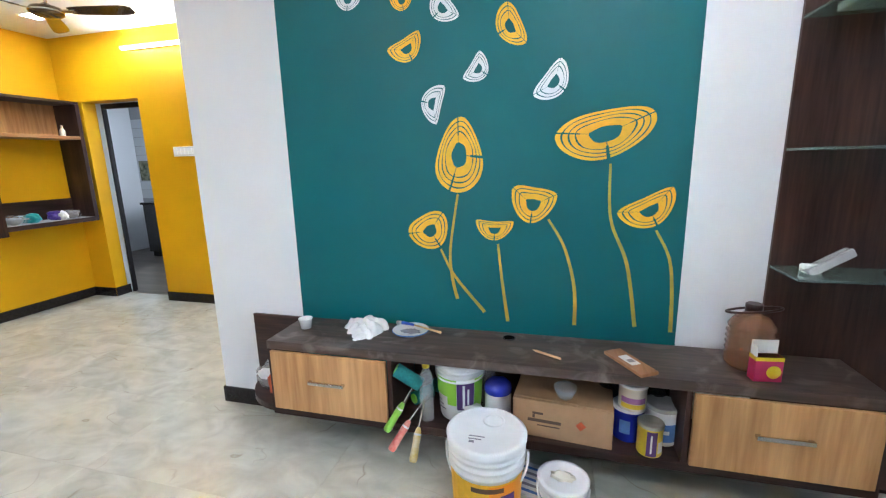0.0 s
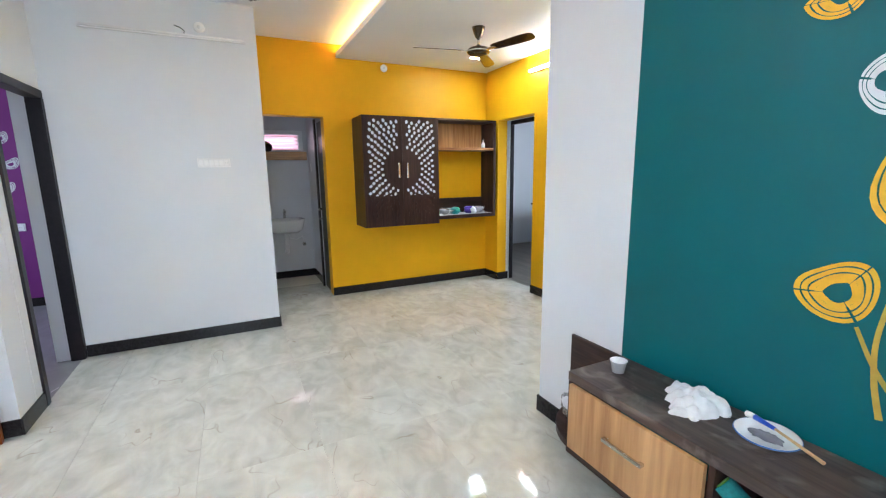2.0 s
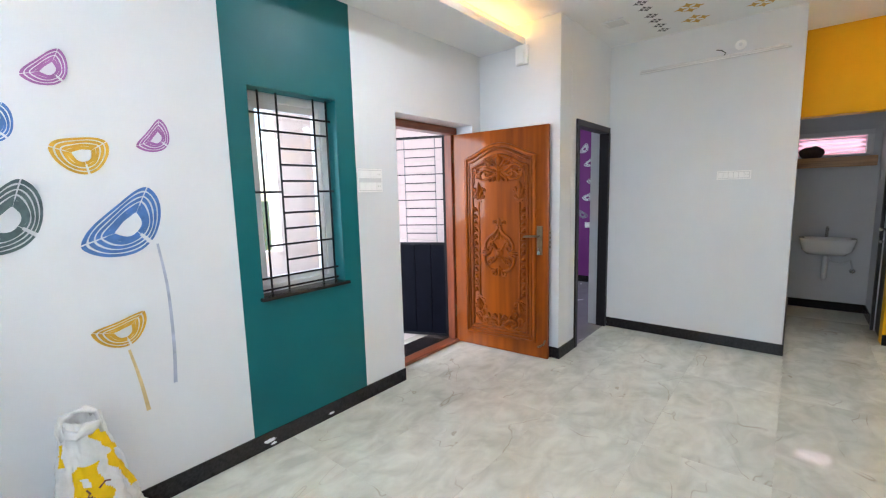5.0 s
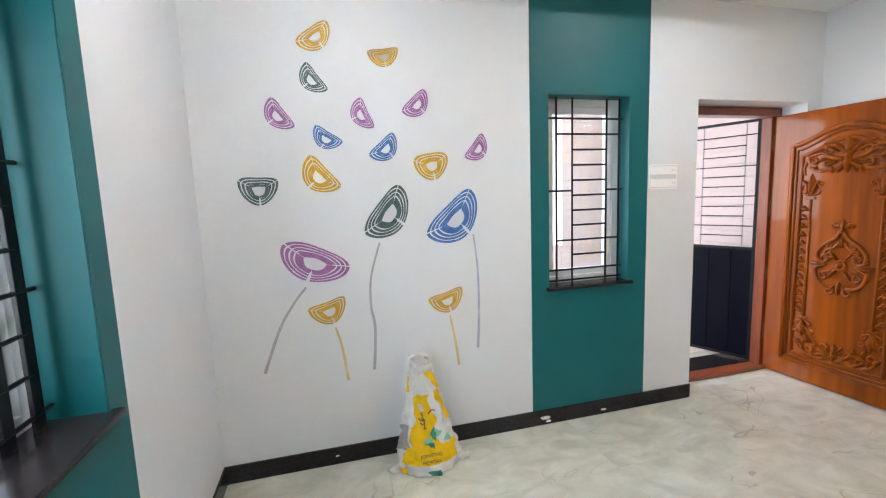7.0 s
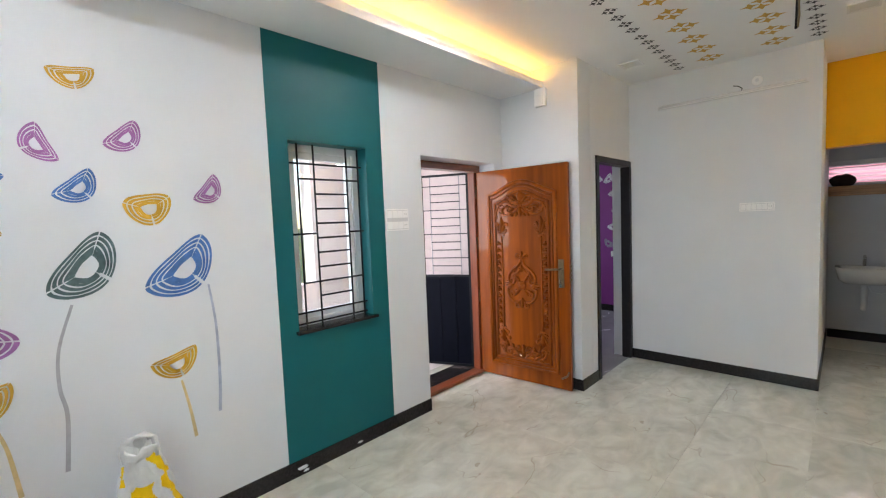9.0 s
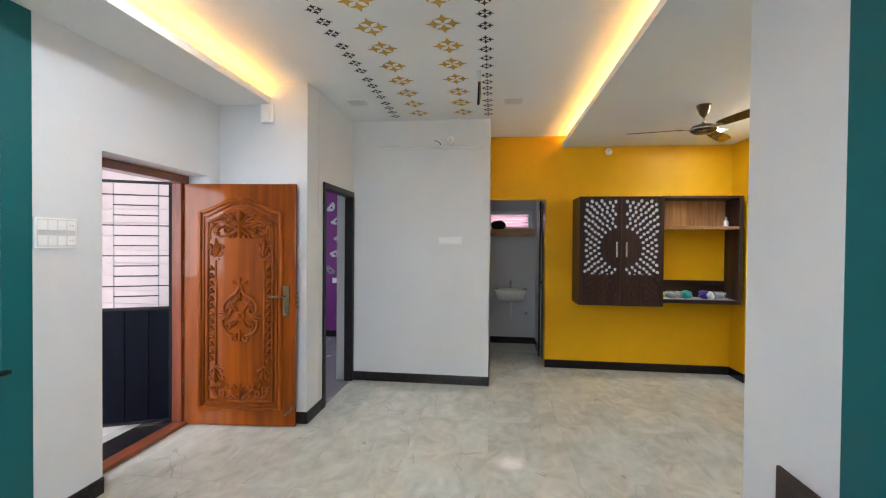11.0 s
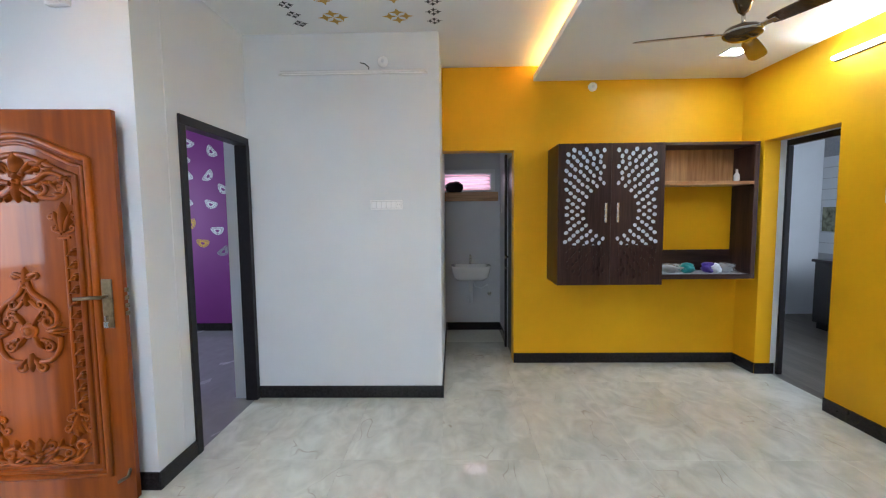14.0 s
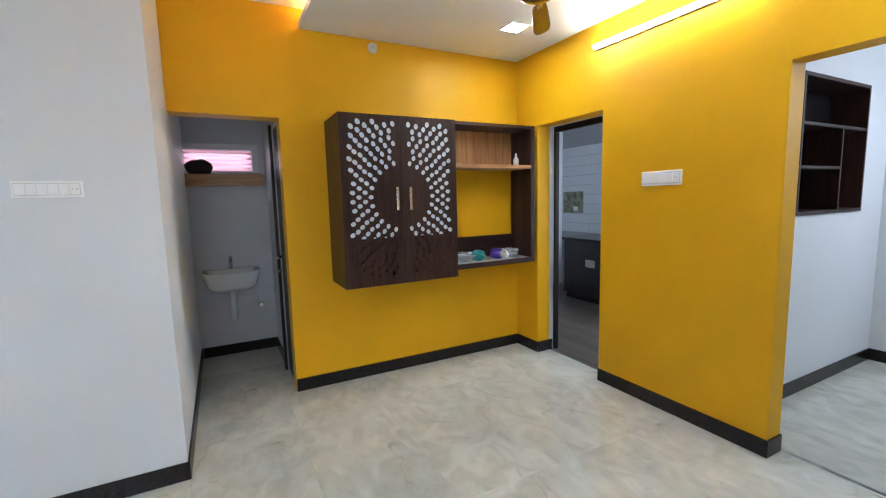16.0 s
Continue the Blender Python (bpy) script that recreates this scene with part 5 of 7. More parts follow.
part("plate", lathe([(0.05, 0.0), (0.070, 0.006), (0.089, 0.018), (0.091, 0.021), (0.087, 0.022), (0.067, 0.011), (0.0, 0.009)], 40, (-0.53, 2.14, TZ), cap=False), PORCELAIN, plate)
part("rim", lathe([(0.0895, 0.0165), (0.0925, 0.0195), (0.0895, 0.0225)], 40, (-0.53, 2.14, TZ), cap=False), BLUE_PAINT, plate, "thin blue rim")
crumple("paint_smear", -0.53, 2.135, TZ + 0.009, 0.045, 0.03, 0.004, GREY_PAINT, 1.7, 0.5, parent=plate, label="dried grey paint")
PENCIL = mat("pale_wood", (0.62, 0.40, 0.20), 0.6, vary=0.15, scale=60)
NAVYBRUSH = mat("bright_blue_ferrule", (0.02, 0.08, 0.55), 0.35)
brush = thing("paint_brush", (-0.5, 2.15, TZ + 0.03), "paint brush with pale handle and blue ferrule lying on the plate", "brush")
part("handle", tube([(-0.52, 2.165, TZ + 0.034), (-0.43, 2.135, TZ + 0.030), (-0.37, 2.115, TZ + 0.027)], 0.004, None, 8, 0.006), PENCIL, brush)
part("ferrule", tube([(-0.59, 2.185, TZ + 0.033), (-0.52, 2.165, TZ + 0.034)], 0.0095, None, 8, 0.006), NAVYBRUSH, brush)
part("bristles", tube([(-0.62, 2.195, TZ + 0.027), (-0.59, 2.185, TZ + 0.033)], 0.011, None, 8, 0.0095), CLOTH, brush)
stick = thing("pencil", (0.14, 2.02, TZ), "pale wooden stick lying on the wall unit", "pencil")
part("shaft", tube([(0.082, 2.051, TZ + 0.0055), (0.185, 1.994, TZ + 0.0055)], 0.0055, None, 6), PENCIL, stick)
part("tip", tube([(0.066, 2.060, TZ + 0.0055), (0.082, 2.051, TZ + 0.0055)], 0.001, None, 6, 0.0055), PENCIL, stick)
BOARDWOOD = wood("raw_board", (0.24, 0.11, 0.05), (0.42, 0.22, 0.11), "y", 0.6)
plank = thing("sanding_board", (0.47, 2.03, TZ), "brown wooden board with a white paper patch", "board")
pm = Matrix.Translation((0.46, 2.018, TZ)) @ Matrix.Rotation(radians(31), 4, "Z") @ Matrix.Diagonal((0.74, 0.86, 1, 1))
part("board", join(bmesh.new(), boxes((-0.055, 0.055, -0.13, 0.13, 0, 0.014), bevel=0.002), 0, pm), BOARDWOOD, plank)
part("paper", join(bmesh.new(), boxes((-0.03, 0.028, -0.045, 0.055, 0.0145, 0.0155)), 0, pm), WHITE_PAINT, plank, "torn white paper patch")
part("print", join(bmesh.new(), boxes((-0.02, 0.018, -0.02, 0.01, 0.0158, 0.0162)), 0, pm), GREY_PAINT, plank, "grey print")
OIL = mat("amber_plastic", (0.30, 0.125, 0.055), 0.06, alpha=0.68, vary=0.25, scale=10, spec=0.8)
jar = thing("plastic_jar", (0.91, 2.10, TZ), "ribbed amber plastic jar with a dark cap and carrying ring", "jar")
prof = [(0.07, 0.0), (0.082, 0.012)]
for i in range(6):
    prof += [(0.085, 0.022 + i * 0.024), (0.075, 0.034 + i * 0.024)]
prof += [(0.082, 0.17), (0.06, 0.205), (0.03, 0.222), (0.028, 0.235)]
part("body", lathe(prof, 36, (0.91, 2.10, TZ)), OIL, jar)
part("cap", lathe([(0.03, 0.235), (0.03, 0.258), (0.026, 0.262)], 24, (0.91, 2.10, TZ)), WENGE, jar, "dark brown cap")
part("carrying_ring", tube([(0.91 + 0.095 * math.cos(a), 2.10 + 0.03 * math.sin(a), TZ + 0.235 + 0.012 * math.cos(a)) for a in [2 * math.pi * i / 28 for i in range(29)]], 0.005, None, 6), WENGE, jar)
MAGENTA = mat("magenta_print", (0.50, 0.03, 0.13), 0.4, vary=0.1, scale=30)
LEMON = mat("lemon_print", (0.72, 0.55, 0.03), 0.4, vary=0.1, scale=30)
CARD_W = mat("white_card", (0.70, 0.72, 0.70), 0.5, vary=0.05, scale=30)
carton = thing("small_carton", (0.935, 1.985, TZ), "small open pink and yellow paint carton", "carton")
cm = Matrix.Translation((0.925, 1.99, TZ)) @ Matrix.Rotation(radians(8), 4, "Z") @ Matrix.Scale(0.97, 4)
part("box", join(bmesh.new(), boxes((-0.05, 0.05, -0.022, 0.022, 0, 0.10), bevel=0.001), 0, cm), MAGENTA, carton, "pink printed carton")
part("band", join(bmesh.new(), boxes((-0.0505, 0.0505, -0.0225, 0.0225, 0.085, 0.10)), 0, cm), LEMON, carton, "lemon yellow band")
part("disc", lathe([(0.0, 0), (0.026, 0), (0.026, 0.0015), (0, 0.0015)], 24, m=cm @ Matrix.Translation((0.018, -0.0222, 0.04)) @ Matrix.Rotation(radians(90), 4, "X"), cap=False), LEMON, carton, "yellow printed disc")
part("flap", join(bmesh.new(), boxes((-0.048, 0.048, 0.018, 0.021, 0.10, 0.155)), 0, cm), CARD_W, carton, "raised white flap")
part("flap", join(bmesh.new(), boxes((-0.048, -0.045, -0.02, 0.018, 0.10, 0.14)), 0, cm), CARD_W, carton)

# things in the niche
NZ = 0.2455
LIME = mat("lime_green_print", (0.22, 0.50, 0.03), 0.35)
VIOLET = mat("violet_print", (0.07, 0.02, 0.14), 0.35)
PAILW = mat("white_pail_plastic", (0.72, 0.74, 0.76), 0.3, vary=0.03, scale=12)
NAVY = mat("royal_blue_plastic", (0.02, 0.035, 0.36), 0.22)
GREYLID = mat("grey_lid", (0.35, 0.37, 0.38), 0.35, vary=0.1, scale=30)
TIN = mat("dull_tin", (0.45, 0.44, 0.36), 0.35, metal=0.8, vary=0.15, scale=30)


def arc_label(cx, cy, z0, z1, r, a0, a1, material, parent, label, taper=0.0):
    """A printed label wrapped on a round wall, from angle a0 to a1."""
    bm = bmesh.new()
    prev = None
    for i in range(13):
        a = radians(a0 + (a1 - a0) * i / 12)
        pair = [bm.verts.new((cx + (r + (taper if k else 0)) * math.cos(a), cy + (r + (taper if k else 0)) * math.sin(a), z)) for k, z in enumerate((z0, z1))]
        if prev:
            bm.faces.new((prev[0], pair[0], pair[1], prev[1]))
        prev = pair
    return part("label", bm, material, parent, label)


def pail(name, cx, cy, z, r0, r1, h, label, lid=True, group=""):
    th = thing(name, (cx, cy, z), label, "bucket", group)
    part("body", lathe([(r0 * 0.97, 0.0), (r0, 0.008), (r1 - 0.004, h * 0.70), (r1 + 0.004, h * 0.705), (r1 + 0.004, h * 0.722), (r1 - 0.003, h * 0.728), (r1 - 0.003, h * 0.775), (r1 + 0.006, h * 0.78), (r1 + 0.006, h * 0.80), (r1 - 0.001, h * 0.806), (r1 - 0.001, h * 0.85), (r1 + 0.006, h * 0.855), (r1 + 0.006, h * 0.875), (r1 + 0.001, h * 0.88), (r1 + 0.002, h * 0.91), (r1 + 0.006, h * 0.915), (r1 + 0.006, h * 0.95)], 44, (cx, cy, z)), PAILW, th)
    if lid:
        part("lid", lathe([(r1 + 0.009, h * 0.93), (r1 + 0.011, h * 0.985), (r1 + 0.004, h), (r1 - 0.008, h), (r1 - 0.012, h - 0.004), (0.0, h - 0.004)], 44, (cx, cy, z), cap=False), PAILW, th, "white pail lid")
    return th


p1 = pail("paint_pail", -0.27, 2.08, NZ, 0.095, 0.112, 0.285, "white paint pail with a lime and violet label in the niche")
arc_label(-0.27, 2.08, NZ + 0.125, NZ + 0.215, 0.1060, -178, -87, LIME, p1, "lime green label", 0.0045)
arc_label(-0.27, 2.08, NZ + 0.085, NZ + 0.126, 0.1040, -112, -87, LIME, p1, "lime green label", 0.0022)
arc_label(-0.27, 2.08, NZ + 0.065, NZ + 0.200, 0.1032, -86, -42, VIOLET, p1, "violet label band", 0.0075)
arc_label(-0.27, 2.08, NZ + 0.075, NZ + 0.190, 0.1048, -72, -66, WHITE_PAINT, p1, "pale upright lettering bar", 0.0060)
arc_label(-0.27, 2.08, NZ + 0.090, NZ + 0.170, 0.1052, -60, -55, WHITE_PAINT, p1, "pale upright lettering bar", 0.0042)
arc_label(-0.27, 2.08, NZ + 0.065, NZ + 0.215, 0.1032, -41, -5, LIME, p1, "lime green label", 0.0078)
for k in range(3):
    arc_label(-0.27, 2.08, NZ + 0.055 + 0.018 * k, NZ + 0.062 + 0.018 * k, 0.1032, -150, -118 - 8 * k, GREY_PAINT, p1, "grey unreadable text line", 0.0004)


def bottle(cx, cy, z, h, r, capm, label):
    th = thing("plastic_bottle", (cx, cy, z), label, "bottle", "clear bottles")
    prof = [(r * 0.9, 0), (r, 0.006)]
    for i in range(9):
        prof += [(r, h * (0.05 + i * 0.065)), (r * 0.90, h * (0.08 + i * 0.065))]
    prof += [(r, h * 0.66), (r * 0.8, h * 0.78), (r * 0.45, h * 0.88), (r * 0.42, h * 0.93)]
    part("body", lathe(prof, 24, (cx, cy, z)), CLEARPET, th)
    part("cap", lathe([(r * 0.5, h * 0.915), (r * 0.5, h), (r * 0.4, h * 1.005)], 20, (cx, cy, z)), capm, th)
    return th


bottle(-0.41, 1.985, NZ, 0.285, 0.034, LEMON, "clear ribbed plastic bottle with a yellow cap")
bottle(-0.145, 2.16, NZ, 0.26, 0.036, VIOLET, "clear ribbed plastic bottle with a dark cap")
j2 = thing("paste_tub", (-0.09, 2.09, NZ), "round white tub with a royal blue domed lid", "tub")
part("body", lathe([(0.058, 0), (0.062, 0.01), (0.062, 0.125), (0.055, 0.135)], 32, (-0.09, 2.09, NZ)), PAILW, j2)
part("lid", lathe([(0.064, 0.125), (0.066, 0.14), (0.058, 0.165), (0.035, 0.182), (0.0, 0.186)], 32, (-0.09, 2.09, NZ), cap=False), NAVY, j2, "royal blue domed lid")
j3 = thing("small_tub", (-0.19, 1.985, NZ), "small pinkish-white lidded tub in the niche", "tub")
part("body", lathe([(0.036, 0), (0.038, 0.07), (0.041, 0.072), (0.041, 0.085), (0.0, 0.087)], 28, (-0.19, 1.985, NZ), cap=False), PAILW, j3)

CARDBOARD = mat("brown_cardboard", (0.42, 0.26, 0.14), 0.75, vary=0.08, scale=14, bump=0.15, bump_scale=60)
PRINT = mat("dark_brown_print", (0.10, 0.06, 0.04), 0.7)
carton2 = thing("cardboard_box", (0.205, 2.07, NZ), "brown cardboard box with dark print and a red mark", "box")
bmx = Matrix.Translation((0.205, 2.065, NZ)) @ Matrix.Rotation(radians(-5), 4, "Z")
part("body", join(bmesh.new(), boxes((-0.205, 0.205, -0.115, 0.115, 0, 0.17), bevel=0.002), 0, bmx), CARDBOARD, carton2)
part("flap", join(bmesh.new(), boxes((-0.203, 0.06, -0.113, -0.003, 0.1712, 0.175), bevel=0.001), 0, bmx @ Matrix.Rotation(radians(-2), 4, "X")), CARDBOARD, carton2)
part("flap", join(bmesh.new(), boxes((0.062, 0.203, -0.113, 0.11, 0.1716, 0.177), bevel=0.001), 0, bmx), CARDBOARD, carton2)
part("print", join(bmesh.new(), boxes((-0.12, -0.075, -0.1165, -0.1155, 0.108, 0.118), (-0.12, -0.11, -0.1165, -0.1155, 0.09, 0.106)), 0, bmx), PRINT, carton2, "dark printed mark")
part("print", join(bmesh.new(), boxes((-0.14, 0.0, -0.1165, -0.1155, 0.072, 0.086), (-0.10, -0.005, -0.1165, -0.1155, 0.055, 0.06)), 0, bmx), PRINT, carton2, "dark printed bar")
part("mark", join(bmesh.new(), boxes((-0.015, 0.015, -0.1168, -0.1155, -0.015, 0.015)), 0, bmx @ Matrix.Translation((0.08, 0, 0.085)) @ Matrix.Rotation(radians(45), 4, "Y")), RED, carton2, "red diamond mark")
bowl = thing("glass_bowl", (0.21, 2.03, NZ + 0.18), "small clear bowl on the cardboard box", "bowl")
part("body", lathe([(0.03, 0), (0.045, 0.03), (0.048, 0.05), (0.046, 0.05), (0.042, 0.03), (0.028, 0.004)], 28, (0.21, 2.0, NZ + 0.18)), CLEARPET, bowl)


def can(cx, cy, z, r, h, bodym, lidm, label, lettered=None):
    th = thing("paint_can", (cx, cy, z), label, "paint can", "paint cans in the niche")
    part("body", lathe([(r * 0.96, 0), (r, 0.004), (r, h * 0.86), (r * 1.05, h * 0.88), (r * 1.05, h * 0.92)], 36, (cx, cy, z)), bodym, th)
    part("lid", lathe([(r * 1.06, h * 0.91), (r * 1.06, h * 0.985), (r * 0.98, h), (r * 0.88, h), (r * 0.85, h * 0.97), (0, h * 0.97)], 36, (cx, cy, z), cap=False), lidm, th)
    return th


c1 = can(0.545, 1.965, NZ, 0.048, 0.135, LEMON, TIN, "small yellow paint can with a violet band and tin lid")
arc_label(0.545, 1.965, NZ + 0.006, NZ + 0.115, 0.0487, -115, -68, VIOLET, c1, "violet label band")
arc_label(0.545, 1.965, NZ + 0.02, NZ + 0.07, 0.0487, -62, -30, WHITE_PAINT, c1, "white label block")
c2 = can(0.475, 2.06, NZ, 0.062, 0.15, NAVY, PAILW, "dark blue paint can with a white lid")
arc_label(0.475, 2.06, NZ + 0.04, NZ + 0.10, 0.0627, -130, -90, BLUE_PAINT, c2, "blue label")
c3 = can(0.61, 2.07, NZ, 0.066, 0.165, PAILW, GREYLID, "white paint can with a blue label")
arc_label(0.61, 2.07, NZ + 0.02, NZ + 0.10, 0.0667, -150, -40, BLUE_PAINT, c3, "blue label")
c4 = can(0.485, 2.045, NZ + 0.15, 0.055, 0.11, mat("cream_pot", (0.66, 0.62, 0.50), 0.4), PAILW, "cream paint pot stacked on a blue can")
arc_label(0.485, 2.045, NZ + 0.185, NZ + 0.21, 0.0557, -150, -40, LILAC_PAINT, c4, "pale mauve band")

arc_label(0.485, 2.045, NZ + 0.162, NZ + 0.183, 0.0557, -150, -40, LEMON, c4, "faded yellow band")
arc_label(0.545, 1.965, NZ + 0.02, NZ + 0.10, 0.0492, -98, -90, WHITE_PAINT, c1, "pale upright lettering bar")
arc_label(0.61, 2.07, NZ + 0.055, NZ + 0.072, 0.0672, -120, -75, WHITE_PAINT, c3, "white lettering bar")
SMOKE = mat("smoked_clear_plastic", (0.05, 0.055, 0.06), 0.15, trans=0.5)
for x, y, h in ((0.415, 2.165, 0.245), (0.605, 2.175, 0.24)):
    can(x, y, NZ, 0.056, h, SMOKE, SMOKE, "dark smoky plastic jar behind the paint cans")

TEALFUR = mat("teal_roller_fabric", (0.02, 0.20, 0.20), 0.9, vary=0.2, scale=80, bump=0.8, bump_scale=200)
HG = mat("lime_plastic_paint_smeared", (0.17, 0.52, 0.02), 0.35, scale=14, color2=(0.30, 0.62, 0.12))
HR = mat("red_plastic_paint_smeared", (0.60, 0.07, 0.05), 0.4, scale=22, color2=(0.72, 0.40, 0.34))
HY = mat("yellow_plastic_paint_smeared", (0.72, 0.48, 0.04), 0.4, scale=22, color2=(0.74, 0.68, 0.50))


def roller(a, b, knee, s0, s1, grip, label):
    """A paint roller: waisted grip with a butt, bent wire, fabric sleeve with end caps."""
    a, b = Vector(a), Vector(b)
    th = thing("paint_roller", b, label, "paint roller", "paint rollers")
    d = b - a
    m = Matrix.Translation(a) @ d.to_track_quat("Z", "Y").to_matrix().to_4x4()
    n = d.length
    h = part("handle", lathe([(0.012, -0.004), (0.0165, 0.0), (0.0185, 0.010), (0.0175, n * 0.3), (0.016, n * 0.5), (0.0175, n * 0.68), (0.015, n * 0.84), (0.010, n * 0.97), (0.006, n)], 18, m=m), grip, th)
    part("hanging_hole", lathe([(0.0065, 0), (0.0065, 0.002), (0.0, 0.002)], 12, m=m @ Matrix.Translation((0, 0, 0.014)) @ Matrix.Rotation(radians(90), 4, "X") @ Matrix.Translation((0, 0, 0.0185)), cap=False), PAILW, h)
    part("collar", lathe([(0.0155, n * 0.74), (0.017, n * 0.77), (0.0145, n * 0.84)], 16, m=m, cap=False), PAILW, h, "white paint smear")
    part("wire", tube([b - d * 0.1, b, knee, s1], 0.004, None, 8), CHROME, th)
    e = (Vector(s1) - Vector(s0)).normalized() * 0.004
    sl = part("sleeve", tube([s0, s1], 0.033, None, 24), TEALFUR, th, "teal roller sleeve")
    part("end_cap", tube([Vector(s0) - e, Vector(s0)], 0.024, None, 18), HG, sl)
    return th


roller((-0.57, 1.872, 0.232), (-0.505, 1.93, 0.345), (-0.47, 1.96, 0.41), (-0.545, 1.955, 0.495), (-0.435, 1.975, 0.42), HG, "teal paint roller with a lime green handle")
roller((-0.54, 1.843, 0.158), (-0.473, 1.915, 0.27), (-0.43, 1.97, 0.33), (-0.50, 2.07, 0.285), (-0.44, 2.16, 0.285), HR, "paint roller with a smeared red handle")
roller((-0.435, 1.832, 0.125), (-0.428, 1.91, 0.245), (-0.42, 1.97, 0.33), (-0.36, 2.19, 0.285), (-0.44, 2.2, 0.30), HY, "paint roller with a worn yellow handle")

# buckets on the floor in front of the unit
b1 = pail("paint_bucket", -0.09, 1.735, 0.0, 0.128, 0.146, 0.405, "large white paint bucket with a yellow label, lid on")
arc_label(-0.09, 1.735, 0.08, 0.27, 0.1335, -175, -5, SUN_PAINT, b1, "yellow label", 0.0095)
arc_label(-0.09, 1.735, 0.09, 0.262, 0.1346, -78, -8, mat("orange_label_print", (0.85, 0.30, 0.015), 0.35), b1, "orange label half", 0.0085)
arc_label(-0.09, 1.735, 0.235, 0.256, 0.1435, -105, -55, PRINT, b1, "dark lettering bar", 0.001)
arc_label(-0.09, 1.735, 0.17, 0.22, 0.1405, -60, -35, VIOLET, b1, "violet label patch", 0.002)
part("lid_ring", lathe([(0.034, 0), (0.036, 0.004), (0.042, 0.004), (0.044, 0)], 32, (-0.07, 1.80, 0.401), cap=False), PAILW, b1)
part("lid_print", boxes((-0.15, -0.09, 1.685, 1.69, 0.4013, 0.4022), (-0.15, -0.10, 1.668, 1.673, 0.4013, 0.4022), (-0.145, -0.125, 1.648, 1.66, 0.4013, 0.4022)), GREY_PAINT, b1, "grey print on the lid")
part("bail", tube([(-0.09 + 0.162 * math.cos(a), 1.735 - 0.06 * abs(math.sin(a)) - 0.0, 0.33 - 0.17 * abs(math.sin(a)) ** 0.8) for a in [math.pi * i / 24 for i in range(25)]], 0.005, None, 8), PAILW, b1, "white wire handle")
b2 = pail("paint_bucket", 0.205, 1.76, 0.0, 0.075, 0.088, 0.225, "small white paint bucket with a teal label and cream lid smear")
arc_label(0.205, 1.76, 0.06, 0.15, 0.0795, -175, -5, TEAL, b2, "teal label", 0.006)
crumple("lid_smear", 0.205, 1.765, 0.2212, 0.045, 0.03, 0.0015, mat("cream_paint_smear", (0.70, 0.68, 0.58), 0.5), 6.0, 0.4, parent=b2, label="dried cream paint")
part("bail", tube([(0.205 + 0.098 * math.cos(a), 1.76 - 0.05 * math.sin(a), 0.19 - 0.11 * math.sin(a) ** 0.8) for a in [math.pi * i / 20 for i in range(21)]], 0.004, None, 8), PAILW, b2)
mag = thing("newspaper", (0.08, 1.99, 0.0), "folded printed paper lying under the wall unit", "paper")
part("sheet", join(bmesh.new(), boxes((-0.14, 0.14, -0.10, 0.10, 0.0008, 0.012), bevel=0.002), 0, Matrix.Translation((0.08, 1.98, 0)) @ Matrix.Rotation(radians(-15), 4, "Z")), CARD_W, mag)
for i in range(5):
    part("print", join(bmesh.new(), boxes((-0.12, 0.12, -0.085 + i * 0.035, -0.07 + i * 0.035, 0.0122, 0.013)), 0, Matrix.Translation((0.08, 1.98, 0)) @ Matrix.Rotation(radians(-15), 4, "Z")), GREY_PAINT if i % 2 else BLUE_PAINT, mag, "unreadable print bar")

# ---- corner shelves beside the unit ----
rack = thing("corner_shelf", (1.3, TVW, 1.2), "tall dark wenge wall panel carrying glass shelves", "shelf")
part("panel", boxes((1.0, 1.36, TVW - 0.016, TVW - 0.002, 0.02, 2.743)), WENGE, rack)
part("panel", boxes((1.362, 1.617, TVW - 0.014, TVW - 0.002, 0.02, 2.743)), WENGE, rack)
SHELFGLASS = mat("green_edged_glass", (0.62, 0.86, 0.78), 0.03, trans=0.9)
for z in (0.985, 1.45, 1.92):
    part("shelf", boxes((1.0, 1.56, TVW - 0.235, TVW - 0.017, z - 0.01, z), bevel=0.002), SHELFGLASS, rack, "clear glass shelf")
pack = thing("white_packet", (1.15, 2.13, 0.985), "crumpled white packet on the glass shelf", "packet")
part("packet", join(bmesh.new(), boxes((-0.09, 0.09, -0.022, 0.022, 0, 0.035), bevel=0.008), 0, Matrix.Translation((1.15, 2.13, 1.01)) @ Matrix.Rotation(radians(-28), 4, "Y") @ Matrix.Rotation(radians(12), 4, "Z")), CLEARBAG, pack)
part("cap", join(bmesh.new(), boxes((-0.03, 0.03, -0.02, 0.02, 0, 0.03), bevel=0.006), 0, Matrix.Translation((1.09, 2.13, 0.986))), CARD_W, pack)
pack2 = thing("white_packet", (1.2, 2.13, 1.92), "flat white and blue packet on the top glass shelf", "packet")
part("packet", boxes((1.08, 1.35, 2.06, 2.2, 1.9205, 1.95), bevel=0.008), CARD_W, pack2)

# ---- sack by the south wall ----
SACKW = mat("white_sack_film", (0.70, 0.70, 0.69), 0.26, vary=0.08, scale=20, bump=0.9, bump_scale=34)
SACKY = mat("yellow_sack_print", (0.83, 0.55, 0.008), 0.26, vary=0.08, scale=20, bump=0.9, bump_scale=34)
SACKG = mat("pale_teal_sack_print", (0.22, 0.52, 0.42), 0.3, vary=0.15, scale=30)
